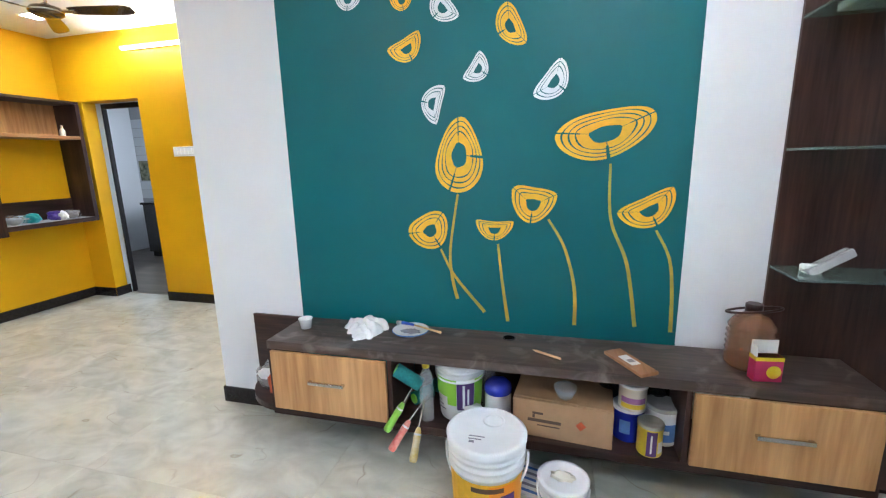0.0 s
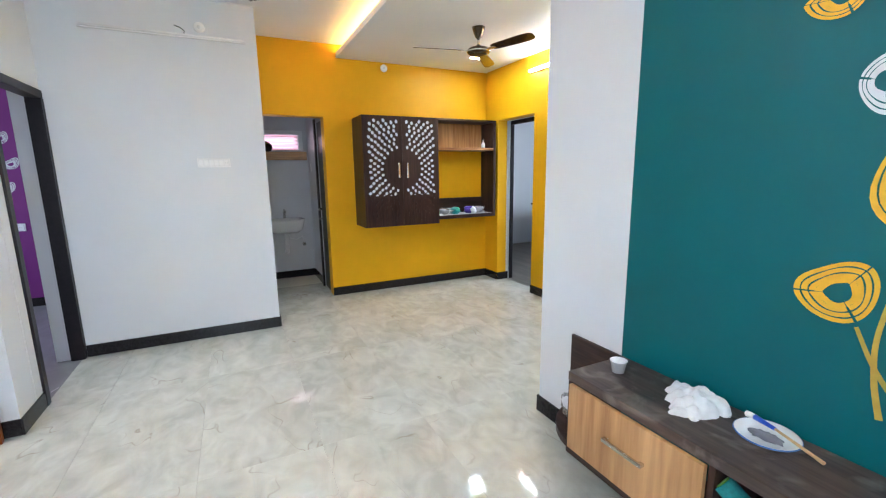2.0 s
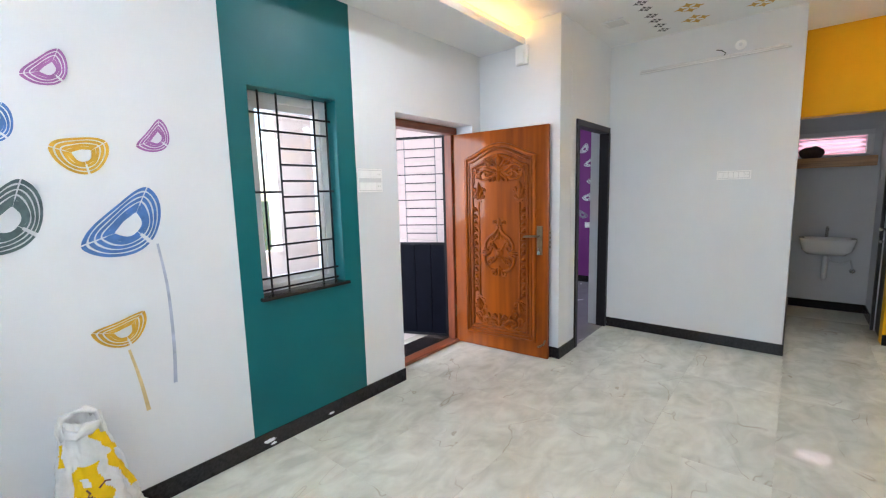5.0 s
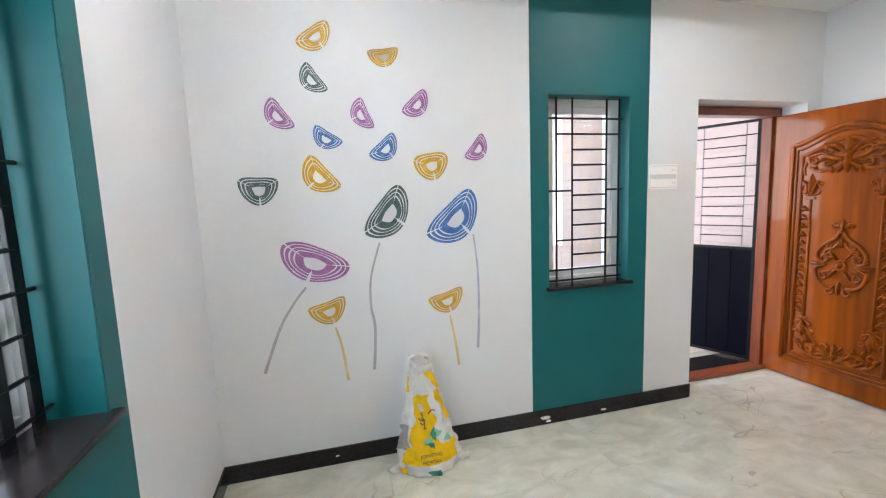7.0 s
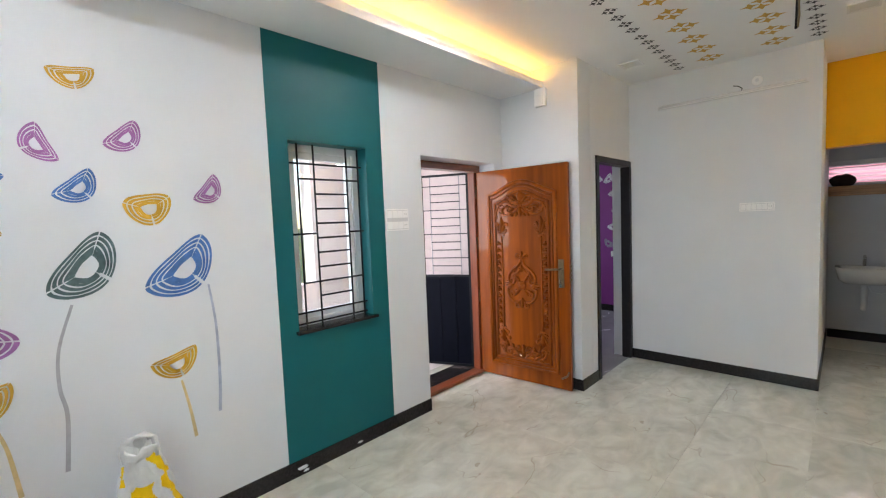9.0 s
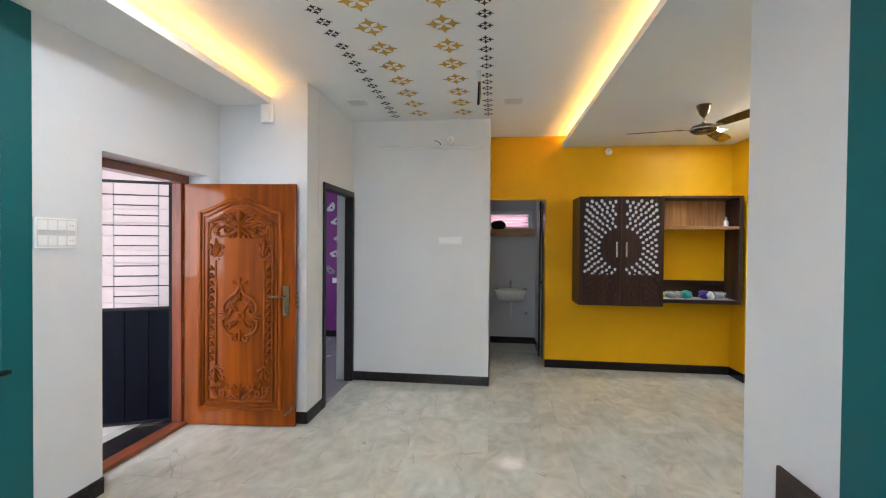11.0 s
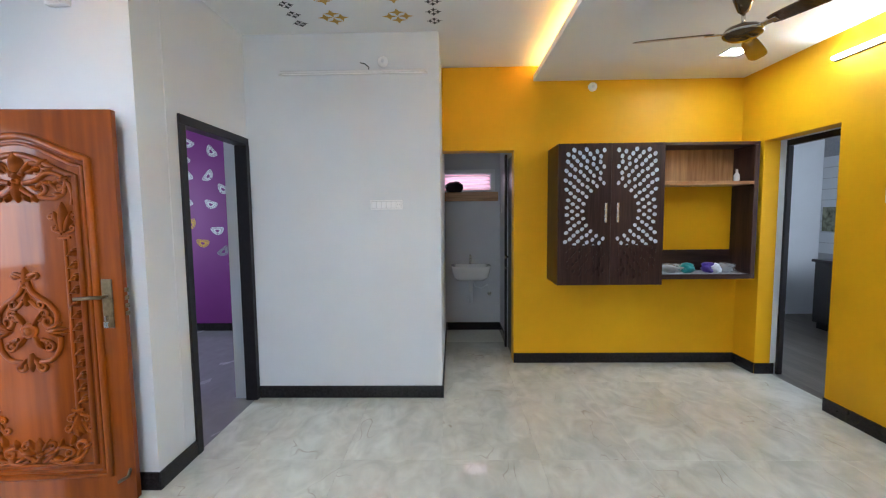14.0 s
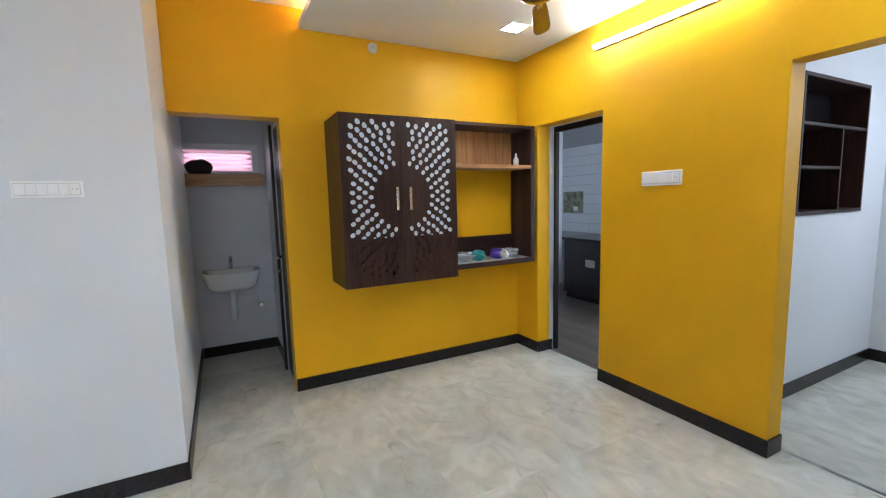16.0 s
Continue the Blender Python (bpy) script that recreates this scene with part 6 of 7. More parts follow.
SACKD = mat("dark_green_sack_print", (0.03, 0.24, 0.15), 0.3, vary=0.2, scale=30)
SACKN = mat("grey_sack_film", (0.30, 0.30, 0.30), 0.3, vary=0.15, scale=12, bump=0.6, bump_scale=34)
SACKTEXT = mat("brown_sack_print", (0.16, 0.06, 0.03), 0.5)
sack = thing("mortar_sack", (0.12, -1.21, 0.0), "white and yellow plastic mortar sack standing on the floor", "sack")


def sack_point(a, s):
    """The sack's skin: a is the angle, s goes from foot to mouth."""
    wide = 0.070 + 0.125 * (1 - s) ** 1.25
    if s < 0.08:
        wide *= 0.92 + s
    deep = wide * (0.42 + 0.32 * (1 - s))
    q = Vector((math.cos(a) * 1.4, math.sin(a) * 1.4, s * 3.4))
    fold = abs(noise.noise(q * 2.2 + Vector((4, 9, 1)))) - 0.25
    fine = abs(noise.noise(q * 5.5 + Vector((1, 3, 8)))) - 0.25
    k = 1 + 0.12 * noise.noise(q * 1.1) + 0.17 * fold + 0.08 * fine + 0.05 * s * math.sin(9 * a)
    return Vector((0.12 + 0.022 * s + math.cos(a) * wide * k, -1.2 - 0.035 * s + math.sin(a) * deep * k, 0.002 + 0.60 * s + 0.015 * s * math.sin(3 * a)))


def sack_print(f, s):
    """Which print lies at the angle f from the front and the height s."""
    f += 5 * math.sin(s * 23) + 3 * math.sin(s * 51)
    if s > 0.70:
        return 1 if 30 < f + (s - 0.8) * 140 < 58 and s < 0.90 else (1 if -75 < f < -58 and s < 0.84 else 0)
    if abs(f - 18) / 15 + abs(s - 0.345) / 0.062 < 1:
        return 3 if f < 19 else 2
    if abs(f - 2) / 12 + abs(s - 0.28) / 0.055 < 1:
        return 2 if s > 0.27 else 3
    if abs(f - 47) / 13 + abs(s - 0.27) / 0.05 < 1:
        return 2
    if abs(f + 12) < 7 and 0.56 < s < 0.62:
        return 0
    if s > 0.24 and -46 + 20 * s < f < 30 - 24 * s:
        return 1
    if 0.40 < s and 48 < f + (s - 0.55) * 110 < 76:
        return 1
    if 0.10 < s < 0.24 and abs(f) < 62:
        return 1
    if 0.2 < s < 0.42 and f < -46:
        return 4
    if s < 0.05 and abs(f - 8) < 10:
        return 3
    if s < 0.06 and -70 < f < -45:
        return 1
    return 0


bm = bmesh.new()
na, ns = 120, 84
grid = [[bm.verts.new(sack_point(2 * math.pi * i / na, k / ns)) for i in range(na)] for k in range(ns + 1)]
for k in range(ns):
    for i in range(na):
        f = bm.faces.new((grid[k][i], grid[k][(i + 1) % na], grid[k + 1][(i + 1) % na], grid[k + 1][i]))
        f.smooth = True
        f.material_index = sack_print((math.degrees(2 * math.pi * (i + 0.5) / na) - 90 + 180) % 360 - 180, (k + 0.5) / ns)
bm.faces.new(grid[0][::-1])
part("bag", bm, [SACKW, SACKY, SACKG, SACKD, SACKN], sack)
# gathered handle loop and knot at the mouth
for loop_pts, rr in (([(0.205, 0.53), (0.20, 0.595), (0.19, 0.622), (0.165, 0.640), (0.125, 0.643), (0.10, 0.618), (0.09, 0.575), (0.08, 0.53)], 0.014), ([(0.20, 0.56), (0.16, 0.545), (0.12, 0.555), (0.085, 0.575)], 0.020)):
    bm = tube([(x, -1.215 + 0.012 * math.sin(z * 60), z) for x, z in loop_pts], rr, None, 14)
    for v in bm.verts:
        w = v.co * 26
        v.co += Vector((noise.noise(w), noise.noise(w + Vector((5, 0, 0))), noise.noise(w + Vector((0, 7, 0))))) * 0.022
    for f in bm.faces:
        f.smooth = True
    part("handle_loop", bm, SACKW, sack, "crumpled white film handle")
for s in (-1, 1):
    crumple("ear", 0.12 + s * 0.185, -1.165, 0.003, 0.05, 0.025, 0.022, SACKW, 3 + s, 0.55, parent=sack, label="folded sack corner")
for pts in (((-16, 0.545), (-10, 0.52), (-15, 0.50), (-8, 0.47)), ((-24, 0.49), (-16, 0.475), (-4, 0.485)), ((-9, 0.50), (-7, 0.44), (-10, 0.40), (-3, 0.41)), ((4, 0.535), (16, 0.56), (24, 0.545)), ((-20, 0.455), (-14, 0.44), (-6, 0.455))):
    line = [sack_point(radians(90 + f), s) + Vector((0, 0.002, 0)) for f, s in pts]
    part("print_stroke", tube(line, 0.0035, None, 6), SACKTEXT, sack, "brown printed stroke")


def words(text, size, m, material, parent, depth=0.001):
    """Raised lettering in the built-in font, as a mesh."""
    cu = bpy.data.curves.new("text", "FONT")
    cu.body, cu.size, cu.extrude, cu.align_x, cu.align_y = text, size, depth, "CENTER", "CENTER"
    tmp = bpy.data.objects.new("text", cu)
    scene.collection.objects.link(tmp)
    dg = bpy.context.evaluated_depsgraph_get()
    me = bpy.data.meshes.new_from_object(tmp.evaluated_get(dg))
    bpy.data.objects.remove(tmp)
    bpy.data.curves.remove(cu)
    me.transform(m)
    me.materials.clear()
    me.materials.append(material)
    ob = new("lettering", me)
    ob.parent = parent
    ob.matrix_parent_inverse = Matrix.Translation(-parent.location)
    return ob


for text, z, size in (("JOINTING", 0.108, 0.027), ("MORTAR", 0.076, 0.026)):
    y = max(sack_point(radians(90 + d), z / 0.60).y for d in (-18, -9, 0, 9, 18))
    words(text, size, Matrix.Translation((0.125, y + 0.003, z)) @ Matrix.Rotation(radians(180), 4, "Z") @ Matrix.Rotation(radians(84), 4, "X"), SACKTEXT, sack)

# ---- dining: perforated cabinet ----
CY0, CY1, CZ0, CZ1, CXF = 1.985, 2.905, 0.85, 2.09, -4.54
cab = thing("wall_cabinet", (-4.75, 2.445, CZ0), "dark wenge wall cabinet with perforated peacock doors", "cabinet")
part("body", boxes((-4.954, CXF - 0.022, CY0, CY0 + 0.02, CZ0, CZ1), (-4.954, CXF - 0.022, CY1 - 0.02, CY1, CZ0, CZ1), (-4.954, CXF - 0.022, CY0 + 0.02, CY1 - 0.02, CZ1 - 0.02, CZ1),
                   (-4.954, CXF - 0.022, CY0 + 0.02, CY1 - 0.02, CZ0, CZ0 + 0.02), (-4.954, -4.946, CY0 + 0.02, CY1 - 0.02, CZ0 + 0.02, CZ1 - 0.02)), WENGE, cab)
INLAY = mat("pearl_white_inlay", (0.72, 0.79, 0.90), 0.10, vary=0.08, scale=15)
CC_Y, CC_Z = 2.445, 1.505


def perforated(y0, y1, z0, z1, side):
    """A door leaf with real oval holes set in rings about the middle disc."""
    holes = []
    for k in range(9):
        r = 0.246 + 0.0455 * k
        n = 2 * int(math.pi * r / 0.0615)
        for i in range(n):
            a = 2 * math.pi * (i + 0.5 * (k % 2)) / n
            y, z = CC_Y + r * math.cos(a), CC_Z + r * 1.02 * math.sin(a)
            ry, rz = 0.0198 + 0.0003 * k, 0.0158 + 0.0003 * k
            if z < 1.2:
                ry, rz = 0.019, 0.014
            if y0 + 0.055 < y < y1 - 0.055 and z0 + 0.06 < z < z1 - 0.05 and abs(y - CC_Y) > 0.06:
                if all((y - h[0]) ** 2 + (z - h[1]) ** 2 > 0.0435 ** 2 for h in holes):
                    holes.append((y, z, ry, rz, a))
    bm = bmesh.new()
    edges = []

    def loop(pts):
        vs = [bm.verts.new((CXF, p[0], p[1])) for p in pts]
        edges.extend(bm.edges.new((vs[i], vs[(i + 1) % len(vs)])) for i in range(len(vs)))

    loop([(y0, z0), (y1, z0), (y1, z1), (y0, z1)])
    for y, z, ry, rz, a in holes:
        pts = []
        for j in range(10):
            q = 2 * math.pi * j / 10
            u, v = ry * math.cos(q), rz * math.sin(q)
            pts.append((y + u * math.cos(a) - v * math.sin(a), z + u * math.sin(a) + v * math.cos(a)))
        loop(pts)
    bmesh.ops.triangle_fill(bm, edges=edges, use_beauty=True, use_dissolve=False, normal=(1, 0, 0))
    faces = [f for f in bm.faces]
    out = bmesh.ops.extrude_face_region(bm, geom=faces)
    for v in out["geom"]:
        if isinstance(v, bmesh.types.BMVert):
            v.co.x -= 0.005
    bmesh.ops.recalc_face_normals(bm, faces=bm.faces[:])
    return bm, holes


for y0, y1, s in ((CY0, CC_Y - 0.0015, -1), (CC_Y + 0.0015, CY1, 1)):
    bm, holes = perforated(y0, y1, CZ0, CZ1, s)
    d = part("door", bm, WENGE, cab, "perforated dark wenge door")
    part("inlay", boxes((CXF - 0.0075, CXF - 0.0052, y0 + 0.03, y1 - 0.03, 1.205, CZ1 - 0.03)), INLAY, d, "pearl white sheet behind the holes")
    part("door_rail", boxes((CXF - 0.0215, CXF - 0.0052, y0, y0 + 0.028, CZ0, CZ1), (CXF - 0.0215, CXF - 0.0052, y1 - 0.028, y1, CZ0, CZ1)), WENGE, cab)
    hy = CC_Y + s * 0.052
    part("handle", boxes((CXF + 0.020, CXF + 0.032, hy - 0.011, hy + 0.011, 1.405, 1.575), (CXF, CXF + 0.022, hy - 0.009, hy + 0.009, 1.408, 1.425), (CXF, CXF + 0.022, hy - 0.009, hy + 0.009, 1.555, 1.572), bevel=0.004), CHROME, d, "brushed steel bar handle")
part("rear_sheet", boxes((CXF - 0.075, CXF - 0.069, CY0 + 0.03, CY1 - 0.03, CZ0 + 0.03, 1.204)), WENGE, cab)

# open shelf beside it
SXF = -4.65
osf = thing("wall_shelf", (-4.8, 3.36, 0.88), "open dark wenge wall shelf with walnut back and board", "shelf")
part("top", boxes((-4.954, SXF, 2.93, 3.785, 2.08, 2.106), bevel=0.002), WENGE_Y, osf)
part("side", boxes((-4.954, SXF, 3.745, 3.785, 0.881, 2.079), bevel=0.002), WENGE, osf)
part("side", boxes((-4.954, SXF, 2.907, 2.93, 0.881, 2.079), bevel=0.002), WENGE, osf)
part("bottom", boxes((-4.954, SXF, 2.931, 3.744, 0.88, 0.925), bevel=0.002), WENGE_Y, osf)
part("low_back", boxes((-4.954, -4.94, 2.931, 3.744, 0.926, 1.125)), WENGE_Y, osf)
part("back", boxes((-4.954, -4.944, 2.931, 3.744, 1.76, 2.079)), WALNUT, osf, "walnut laminate back")
part("board", boxes((-4.954, SXF + 0.004, 2.931, 3.744, 1.73, 1.76), bevel=0.002), WALNUT_Y, osf, "walnut laminate shelf board")
bo = thing("small_bottle", (-4.76, 3.66, 1.76), "small white spray bottle on the walnut board", "bottle")
part("body", lathe([(0.022, 0), (0.024, 0.005), (0.024, 0.06), (0.014, 0.075), (0.009, 0.085)], 20, (-4.76, 3.66, 1.76)), PAILW, bo)
part("nozzle", lathe([(0.010, 0.085), (0.010, 0.11), (0.004, 0.115)], 16, (-4.76, 3.66, 1.76)), UPVC, bo)
TEALP = mat("teal_plastic_film", (0.03, 0.36, 0.36), 0.3, alpha=0.65)
PURPLEP = mat("violet_plastic_film", (0.10, 0.05, 0.40), 0.3, vary=0.3, scale=30, alpha=0.65)
for y, r, m, lab in ((3.10, 0.11, CLEARBAG, "clear plastic bag on the shelf"), (3.24, 0.07, TEALP, "teal plastic packet on the shelf"), (3.47, 0.075, PURPLEP, "violet and white plastic packet on the shelf"), (3.60, 0.085, CLEARBAG, "clear plastic bag with a pale bundle")):
    tagged(crumple("plastic_packet", -4.78, y, 0.926, 0.08, r, 0.05, m, y * 3, 0.4, 2.2), lab, "packet", "packets on the shelf")
tagged(crumple("plastic_packet", -4.72, 3.48, 0.927, 0.05, 0.04, 0.05, PAILW, 1.9, 0.4, 2.2), "white plastic packet on the shelf", "packet", "packets on the shelf")
tagged(part("paper_packet", boxes((-4.74, -4.70, 2.945, 2.985, 0.926, 0.985), bevel=0.006), LIME), "lime green and white paper packet on the shelf", "packet")
sheet = tagged(part("paper_sheet", boxes((-4.90, -4.66, 2.95, 3.72, 0.9255, 0.9275)), mat("grey_lining_paper", (0.30, 0.30, 0.31), 0.6, vary=0.15, scale=9)), "grey paper sheet lining the shelf", "paper")

# ---- washroom ----
basin = thing("wash_basin", (-6.19, 1.28, 0.86), "white wall-hung wash basin with a chrome tap", "basin")
bm = bmesh.new()
rows = []
for f, z, hw, dp in ((0, 0.67, 0.17, 0.22), (0, 0.72, 0.215, 0.29), (0, 0.83, 0.24, 0.34), (0, 0.86, 0.245, 0.345), (1, 0.86, 0.205, 0.31), (1, 0.80, 0.19, 0.28), (1, 0.755, 0.12, 0.2)):
    ring = []
    for i in range(32):
        a = 2 * math.pi * i / 32
        c, s = math.cos(a), math.sin(a)
        x = abs(c) ** 0.5 * (1 if c > 0 else -1) * dp / 2
        y = abs(s) ** 0.5 * (1 if s > 0 else -1) * hw
        ring.append(bm.verts.new((-6.189 + 0.345 / 2 + (0 if not f else 0.01) + x + (dp - 0.345) / 2 * (0 if f else 1), 1.28 + y, z)))
    rows.append(ring)
for p, q in zip(rows, rows[1:]):
    for i in range(32):
        f = bm.faces.new((p[i], p[(i + 1) % 32], q[(i + 1) % 32], q[i]))
        f.smooth = True
bm.faces.new(rows[0][::-1]), bm.faces.new(rows[-1])
bmesh.ops.recalc_face_normals(bm, faces=bm.faces[:])
part("bowl", bm, PORCELAIN, basin)
part("tap", tube([(-6.15, 1.28, 0.86), (-6.15, 1.28, 0.95), (-6.12, 1.28, 0.975), (-6.06, 1.28, 0.965), (-6.05, 1.28, 0.94)], 0.014, None, 12), CHROME, basin, "chrome tap")
part("trap_pipe", tube([(-6.05, 1.28, 0.68), (-6.05, 1.28, 0.44), (-6.06, 1.28, 0.40), (-6.11, 1.28, 0.385), (-6.185, 1.28, 0.385)], 0.027, None, 14), PAILW, basin, "white waste pipe")
part("hose", tube([(-6.12, 1.30, 0.68), (-6.11, 1.34, 0.58), (-6.11, 1.42, 0.56), (-6.14, 1.50, 0.60), (-6.16, 1.52, 0.50)], 0.007, None, 8), PAILW, basin)
part("valve", lathe([(0.026, 0.0), (0.026, 0.006), (0.012, 0.01), (0.012, 0.04), (0.018, 0.042), (0.018, 0.06)], 20, m=Matrix.Translation((-6.189, 1.525, 0.475)) @ Matrix.Rotation(radians(90), 4, "Y")), CHROME, basin, "chrome angle valve")
ww = tagged(thing("window_3", (-6.19, 1.25, 1.8), "slit washroom window in a white frame", "window"), kind="structure")
for r in ((0.925, 1.595, 1.775, 1.80), (0.925, 1.595, 1.995, 2.05), (0.925, 0.965, 1.801, 1.994), (1.54, 1.595, 1.801, 1.994)):
    part("window_frame", boxes((-6.188, -6.165, r[0], r[1], r[2], r[3]), bevel=0.002), UPVC, ww)
LOUVRE = mat("frosted_louvre", (0.85, 0.72, 0.75), 0.4, trans=0.5)
for i in range(4):
    part("louvre", join(bmesh.new(), boxes((-0.025, 0.025, 0.966, 1.539, -0.002, 0.002)), 0, Matrix.Translation((-6.25, 0, 1.825 + i * 0.048)) @ Matrix.Rotation(radians(35), 4, "Y")), LOUVRE, ww)
tagged(part("wood_ledge", boxes((-6.189, -6.10, 0.966, 1.63, 1.655, 1.765), bevel=0.003), WALNUT_Y), "brown wood-grain ledge under the slit window", "ledge")
dark = thing("dark_basket", (-6.14, 1.085, 1.765), "round dark brown scrubber on the washroom ledge", "scrubber")
crumple("body", -6.14, 1.085, 1.7655, 0.04, 0.115, 0.075, mat("dark_fibre", (0.02, 0.012, 0.010), 0.9, bump=0.8, bump_scale=120, vary=0.3, scale=60), 2.5, 0.15, 2.0, parent=dark)
tagged(part("wash_switch", boxes((-5.98, -5.955, 1.648, 1.659, 1.50, 1.60), bevel=0.003), PLASTIC), "small white switch by the washroom door", "switch")

# ---- kitchen seen through its doorway ----
BLACKLAM = mat("black_laminate", (0.012, 0.010, 0.011), 0.25, vary=0.3, scale=20)
KTILE = mat("glossy_white_wall_tile", (0.62, 0.65, 0.68), 0.12, vary=0.03, scale=5)
counter = thing("kitchen_counter", (-5.6, 5.9, 0), "black kitchen counter with a small steel handle", "counter")
part("body", boxes((-6.2, -4.4, 5.62, 6.3, 0.09, 0.85), bevel=0.003), BLACKLAM, counter)
part("plinth", boxes((-6.2, -4.4, 5.68, 6.3, 0.001, 0.089)), IRON, counter)
part("top", boxes((-6.22, -4.38, 5.59, 6.3, 0.851, 0.885), bevel=0.004), GRANITE, counter, "black granite top")
part("handle", boxes((-5.78, -5.62, 5.605, 5.619, 0.50, 0.60), bevel=0.003), TIN, counter)
structure("wall_kitchen_tiled", slab_with_holes("y", 6.302, 6.4, -6.97, -3.26, 0, 3.05, [(-4.4, -3.5, 1.1, 2.1)]), mat("grey_tile_joint", (0.32, 0.33, 0.35), 0.8, vary=0.1, scale=30), "tiled kitchen wall", "wall")
kt = bpy.data.objects["wall_kitchen_tiled"]
tile_mesh = mesh_of("wall_tile", boxes((-0.297, 0.297, -0.005, 0, 0.003, 0.147), bevel=0.002), KTILE)
for r in range(9):
    for c in range(5):
        o = new("wall_tile", tile_mesh)
        o.parent = kt
        o.location = (-6.668 + 0.6 * c, 6.302, 0.89 + 0.15 * r)
pic = thing("tile_picture", (-6.72, 6.297, 1.45), "printed tile picture of leaves and cups on the kitchen wall", "picture")
part("print", boxes((-6.93, -6.50, 6.294, 6.2975, 1.20, 1.54)), mat("leafy_print", (0.03, 0.04, 0.02), 0.2, vary=0.6, scale=14, color2=(0.35, 0.36, 0.25)), pic)
part("print_cup", lathe([(0.04, 0), (0.055, 0.07), (0.0, 0.07)], 20, m=Matrix.Translation((-6.66, 6.293, 1.23)) @ Matrix.Diagonal((1, 0.02, 1, 1)), cap=False), WHITE_PAINT, pic, "pale printed cup")

# ---- pantry shelf ----
psf = thing("pantry_shelf", (-3.03, 5.19, 1.32), "black open wall shelf with three compartments", "shelf")
X0, X1 = -3.255, -3.012
part("back", boxes((X0, X0 + 0.01, 4.688, 5.652, 1.329, 2.221)), BLACKLAM, psf)
part("top", boxes((X0, X1, 4.667, 5.673, 2.222, 2.248), bevel=0.002), WENGE_Y, psf)
part("bottom", boxes((X0, X1, 4.667, 5.673, 1.302, 1.328), bevel=0.002), WENGE_Y, psf)
part("side", boxes((X0, X1, 4.667, 4.687, 1.329, 2.221), bevel=0.002), WENGE, psf)
part("side", boxes((X0, X1, 5.653, 5.673, 1.329, 2.221), bevel=0.002), WENGE, psf)
part("shelf", boxes((X0 + 0.011, X1 - 0.004, 4.688, 5.652, 1.91, 1.932), bevel=0.002), WENGE_Y, psf)
part("shelf", boxes((X0 + 0.011, X1 - 0.004, 4.688, 5.269, 1.62, 1.642), bevel=0.002), WENGE_Y, psf)
part("divider", boxes((X0 + 0.011, X1 - 0.004, 5.27, 5.29, 1.329, 1.909), bevel=0.002), WENGE, psf)

# ---- outside: balcony, ground, trees ----
PINK = mat("pale_pink_render", (0.80, 0.67, 0.65), 0.7, vary=0.05, scale=3, bump=0.1)
PINKTILE = mat("pale_pink_cladding", (0.60, 0.50, 0.49), 0.5, vary=0.06, scale=4, bump=0.1)
structure("balcony_floor", boxes((-3.0, 2.6, -3.1, -1.581, -0.15, -0.022)), mat("pale_balcony_tile", (0.62, 0.58, 0.56), 0.4, vary=0.04, scale=4), "pale tiled balcony floor", "floor")
structure("balcony_soffit", boxes((-3.0, 2.6, -3.1, -1.581, 2.45, 2.6)), PINK, "pale pink balcony soffit", "ceiling")
structure("balcony_parapet", boxes((-3.0, 2.6, -3.1, -2.98, -0.02, 0.95)), PINK, "pale pink balcony parapet", "wall")
structure("balcony_pier", boxes((-2.99, -1.75, -3.1, -2.9, 0.951, 2.449)), PINK, "pale pink balcony pier", "wall")
clad = structure("balcony_side_wall", boxes((-2.999, -2.985, -3.1, -1.582, 0, 2.449)), GROUT, "pale pink clad balcony side wall", "wall")
board = mesh_of("cladding_board", boxes((0, 0.012, -1.5, -0.002, 0.002, 0.118), bevel=0.003), PINKTILE)
for i in range(20):
    o = new("cladding_board", board)
    o.parent = clad
    o.location = (-2.985, -1.585, 0.02 + i * 0.12)
ground = structure("ground", boxes((-600, 600, -600, 600, -3.6, -3.4)), mat("grassy_ground", (0.10, 0.13, 0.04), 0.9, vary=0.3, scale=0.6), "grassy ground below the balcony", "ground")
# backdrop given its own pink glow in place of daylight on a wall
structure("bath_outer_wall", boxes((-7.6, -7.4, 0.0, 2.6, -3.4, 3.2)), mat("glowing_pink_backdrop", (0.72, 0.36, 0.40), 0.7, vary=0.05, scale=3, emit=(0.9, 0.40, 0.50), emit_strength=0.6), "glowing pink backdrop outside the slit window", "wall")
LEAF = mat("tree_leaves", (0.05, 0.11, 0.02), 0.6, vary=0.4, scale=3)
BARK = mat("bark", (0.12, 0.08, 0.05), 0.9, vary=0.3, scale=10)


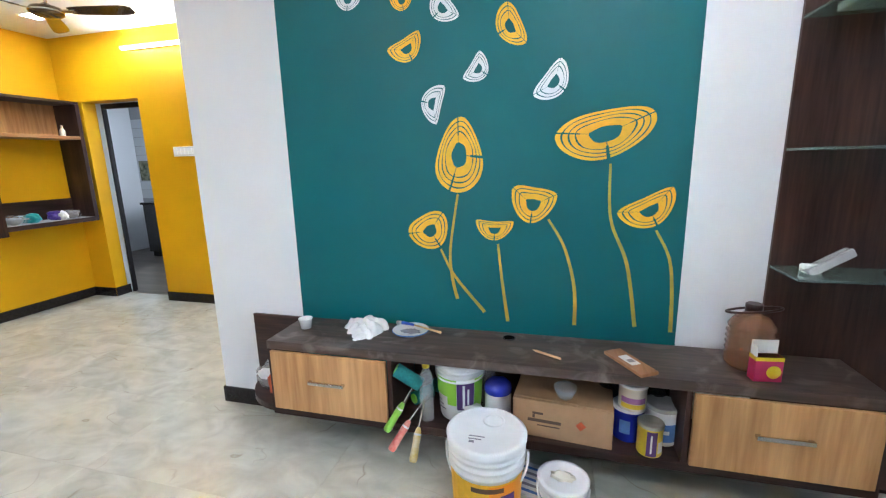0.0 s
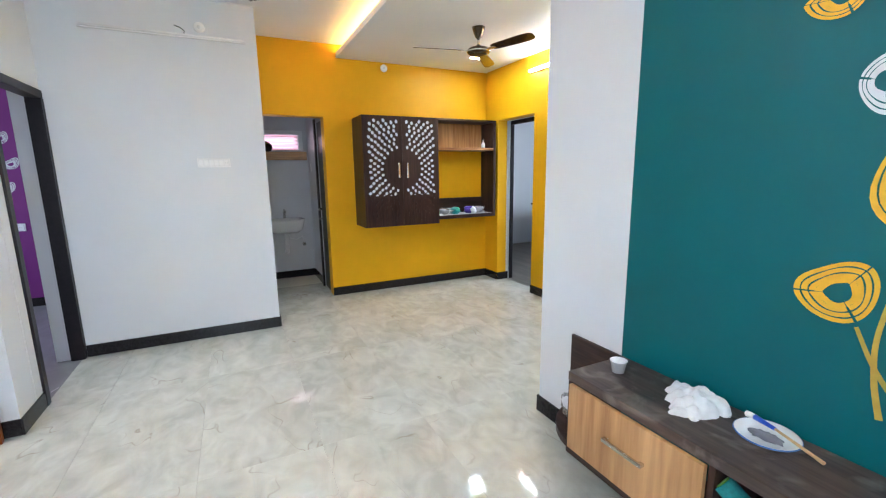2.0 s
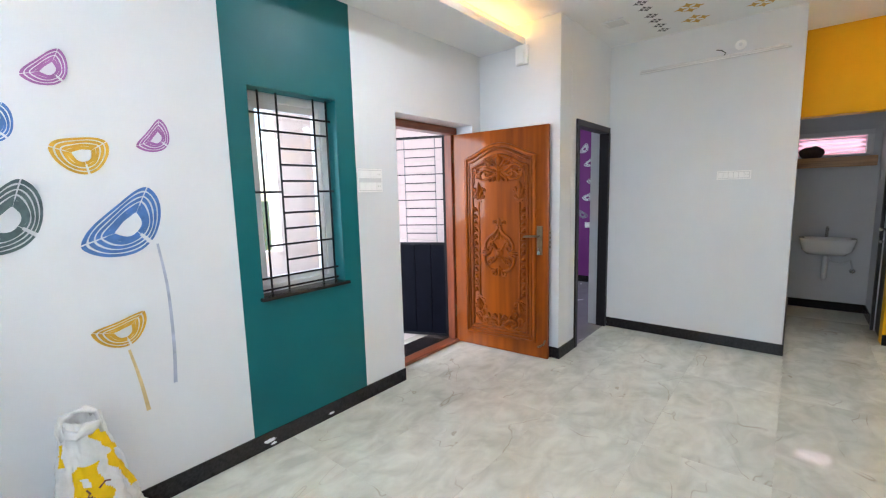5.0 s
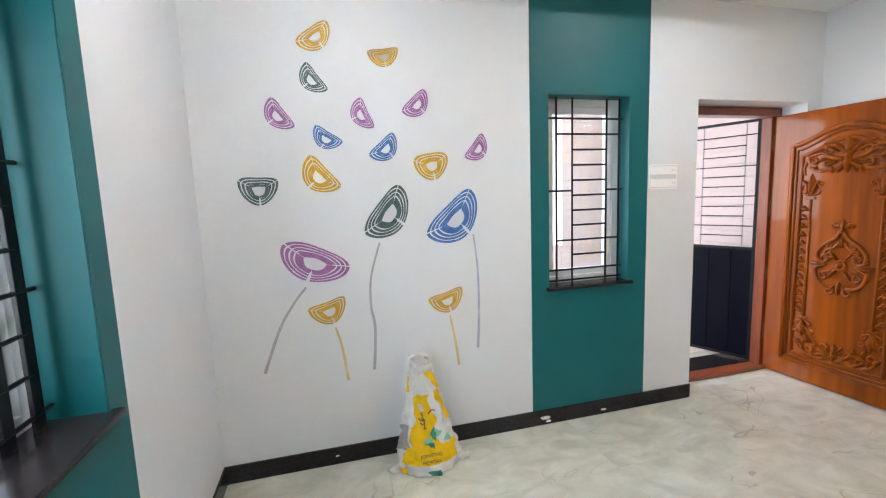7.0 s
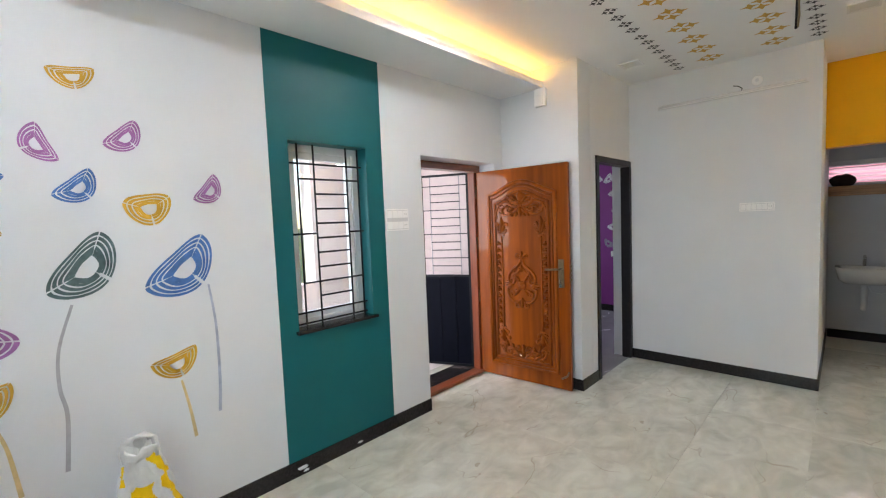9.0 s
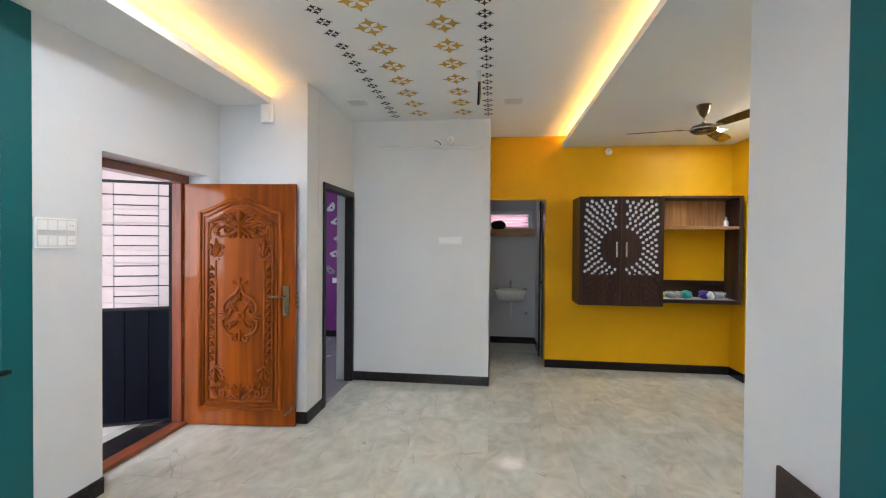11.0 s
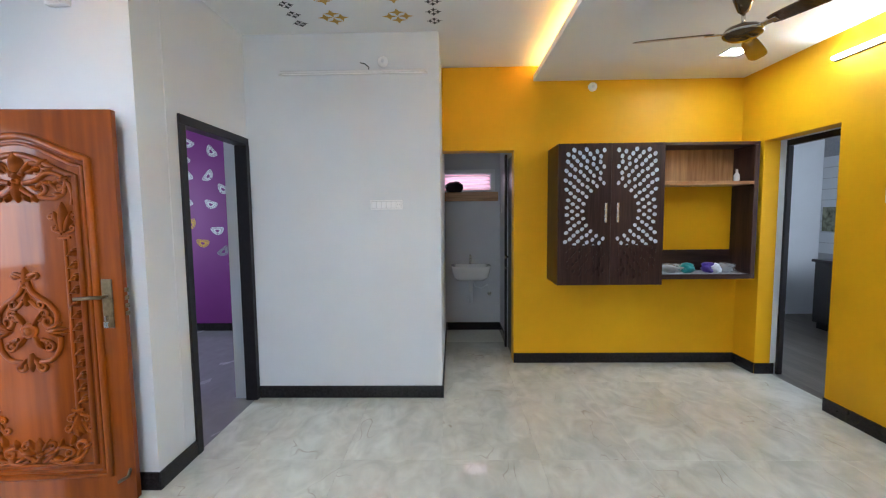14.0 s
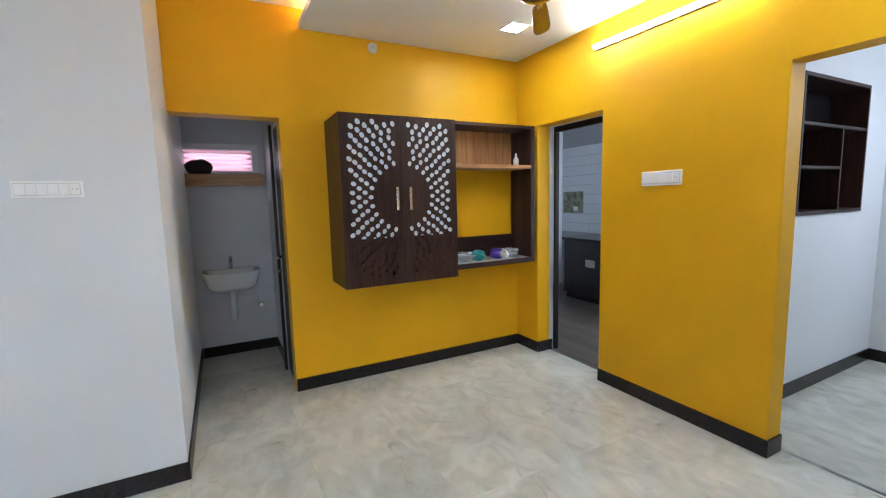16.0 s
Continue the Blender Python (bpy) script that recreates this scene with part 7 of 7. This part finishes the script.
def tree(x, y, h, seed):
    r = random.Random(seed)
    th = thing("tree", (x, y, -3.4), "leafy green tree beyond the balcony", "tree", "trees beyond the balcony")
    bm = tube([(x, y, -3.4), (x + 0.1, y, -3.4 + h * 0.3), (x, y + 0.1, -3.4 + h * 0.6)], 0.16, None, 8, 0.07)
    for i in range(6):
        a = r.uniform(0, 6.28)
        tube([(x, y, -3.4 + h * 0.4), (x + math.cos(a) * h * 0.2, y + math.sin(a) * h * 0.2, -3.4 + h * r.uniform(0.6, 0.85))], 0.06, bm, 6, 0.02)
    part("trunk", bm, BARK, th)
    bm = bmesh.new()
    for i in range(900):
        a, b, k = r.uniform(0, 6.28), r.uniform(-1, 1), r.random() ** 0.4
        c = Vector((x + math.cos(a) * math.sqrt(1 - b * b) * h * 0.33 * k, y + math.sin(a) * math.sqrt(1 - b * b) * h * 0.33 * k, -3.4 + h * 0.68 + b * h * 0.3 * k))
        d = Vector((r.uniform(-1, 1), r.uniform(-1, 1), r.uniform(-1, 1))).normalized()
        e = d.orthogonal().normalized()
        s = r.uniform(0.08, 0.18)
        bm.faces.new([bm.verts.new(c + d * s), bm.verts.new(c + e * s * 0.6), bm.verts.new(c - d * s), bm.verts.new(c - e * s * 0.6)])
    part("crown", bm, LEAF, th)


for i, (x, y, h) in enumerate(((-6, -18, 4.6), (-2, -22, 4.2), (-9, -24, 5.0), (3, -20, 4.4), (14, -4, 4.5), (16, 2, 4.2), (-13, -20, 4.3))):
    tree(x, y, h, i)

# dried white paint on the skirting
for i, (x, z, r) in enumerate(((-1.136, 0.03, 0.018), (-0.70, 0.045, 0.03), (-0.72, 0.02, 0.018), (0.62, 0.05, 0.010))):
    ob = crumple("paint_spot", x, SOUTH + BT, z - r * 0.3, r, 0.0015, r * 0.45, WHITE_PAINT, i * 1.7, 0.8, 3.5, sub_n=3)
    tagged(ob, "dried white paint spot on the black skirting", "paint spot", "paint spots on the skirting")

# ---- floor tiles ----
floor_ob = bpy.data.objects["floor"]
TW, TD = 1.2, 0.6
tile_top = mesh_of("tile", boxes((0.0005, TW - 0.0005, 0.0005, TD - 0.0005, -0.0035, 0.0), bevel=0.0006), TILE)
grey_top = mesh_of("tile", boxes((0.0008, 0.5992, 0.0008, 0.5992, -0.0035, 0.0008), bevel=0.0006), GREYTILE)
for i in range(-5, 2):
    for j in range(-3, 7):
        x0, y0 = i * TW + 0.35, j * TD - 0.22
        cx, cy = x0 + TW / 2, y0 + TD / 2
        if cx > 1.9 or cx < -5.4 or y0 + TD < SOUTH - 0.15 or y0 > NORTH:
            continue
        o = new("tile", tile_top)
        o.parent = floor_ob
        o.location = (x0, y0, 0)
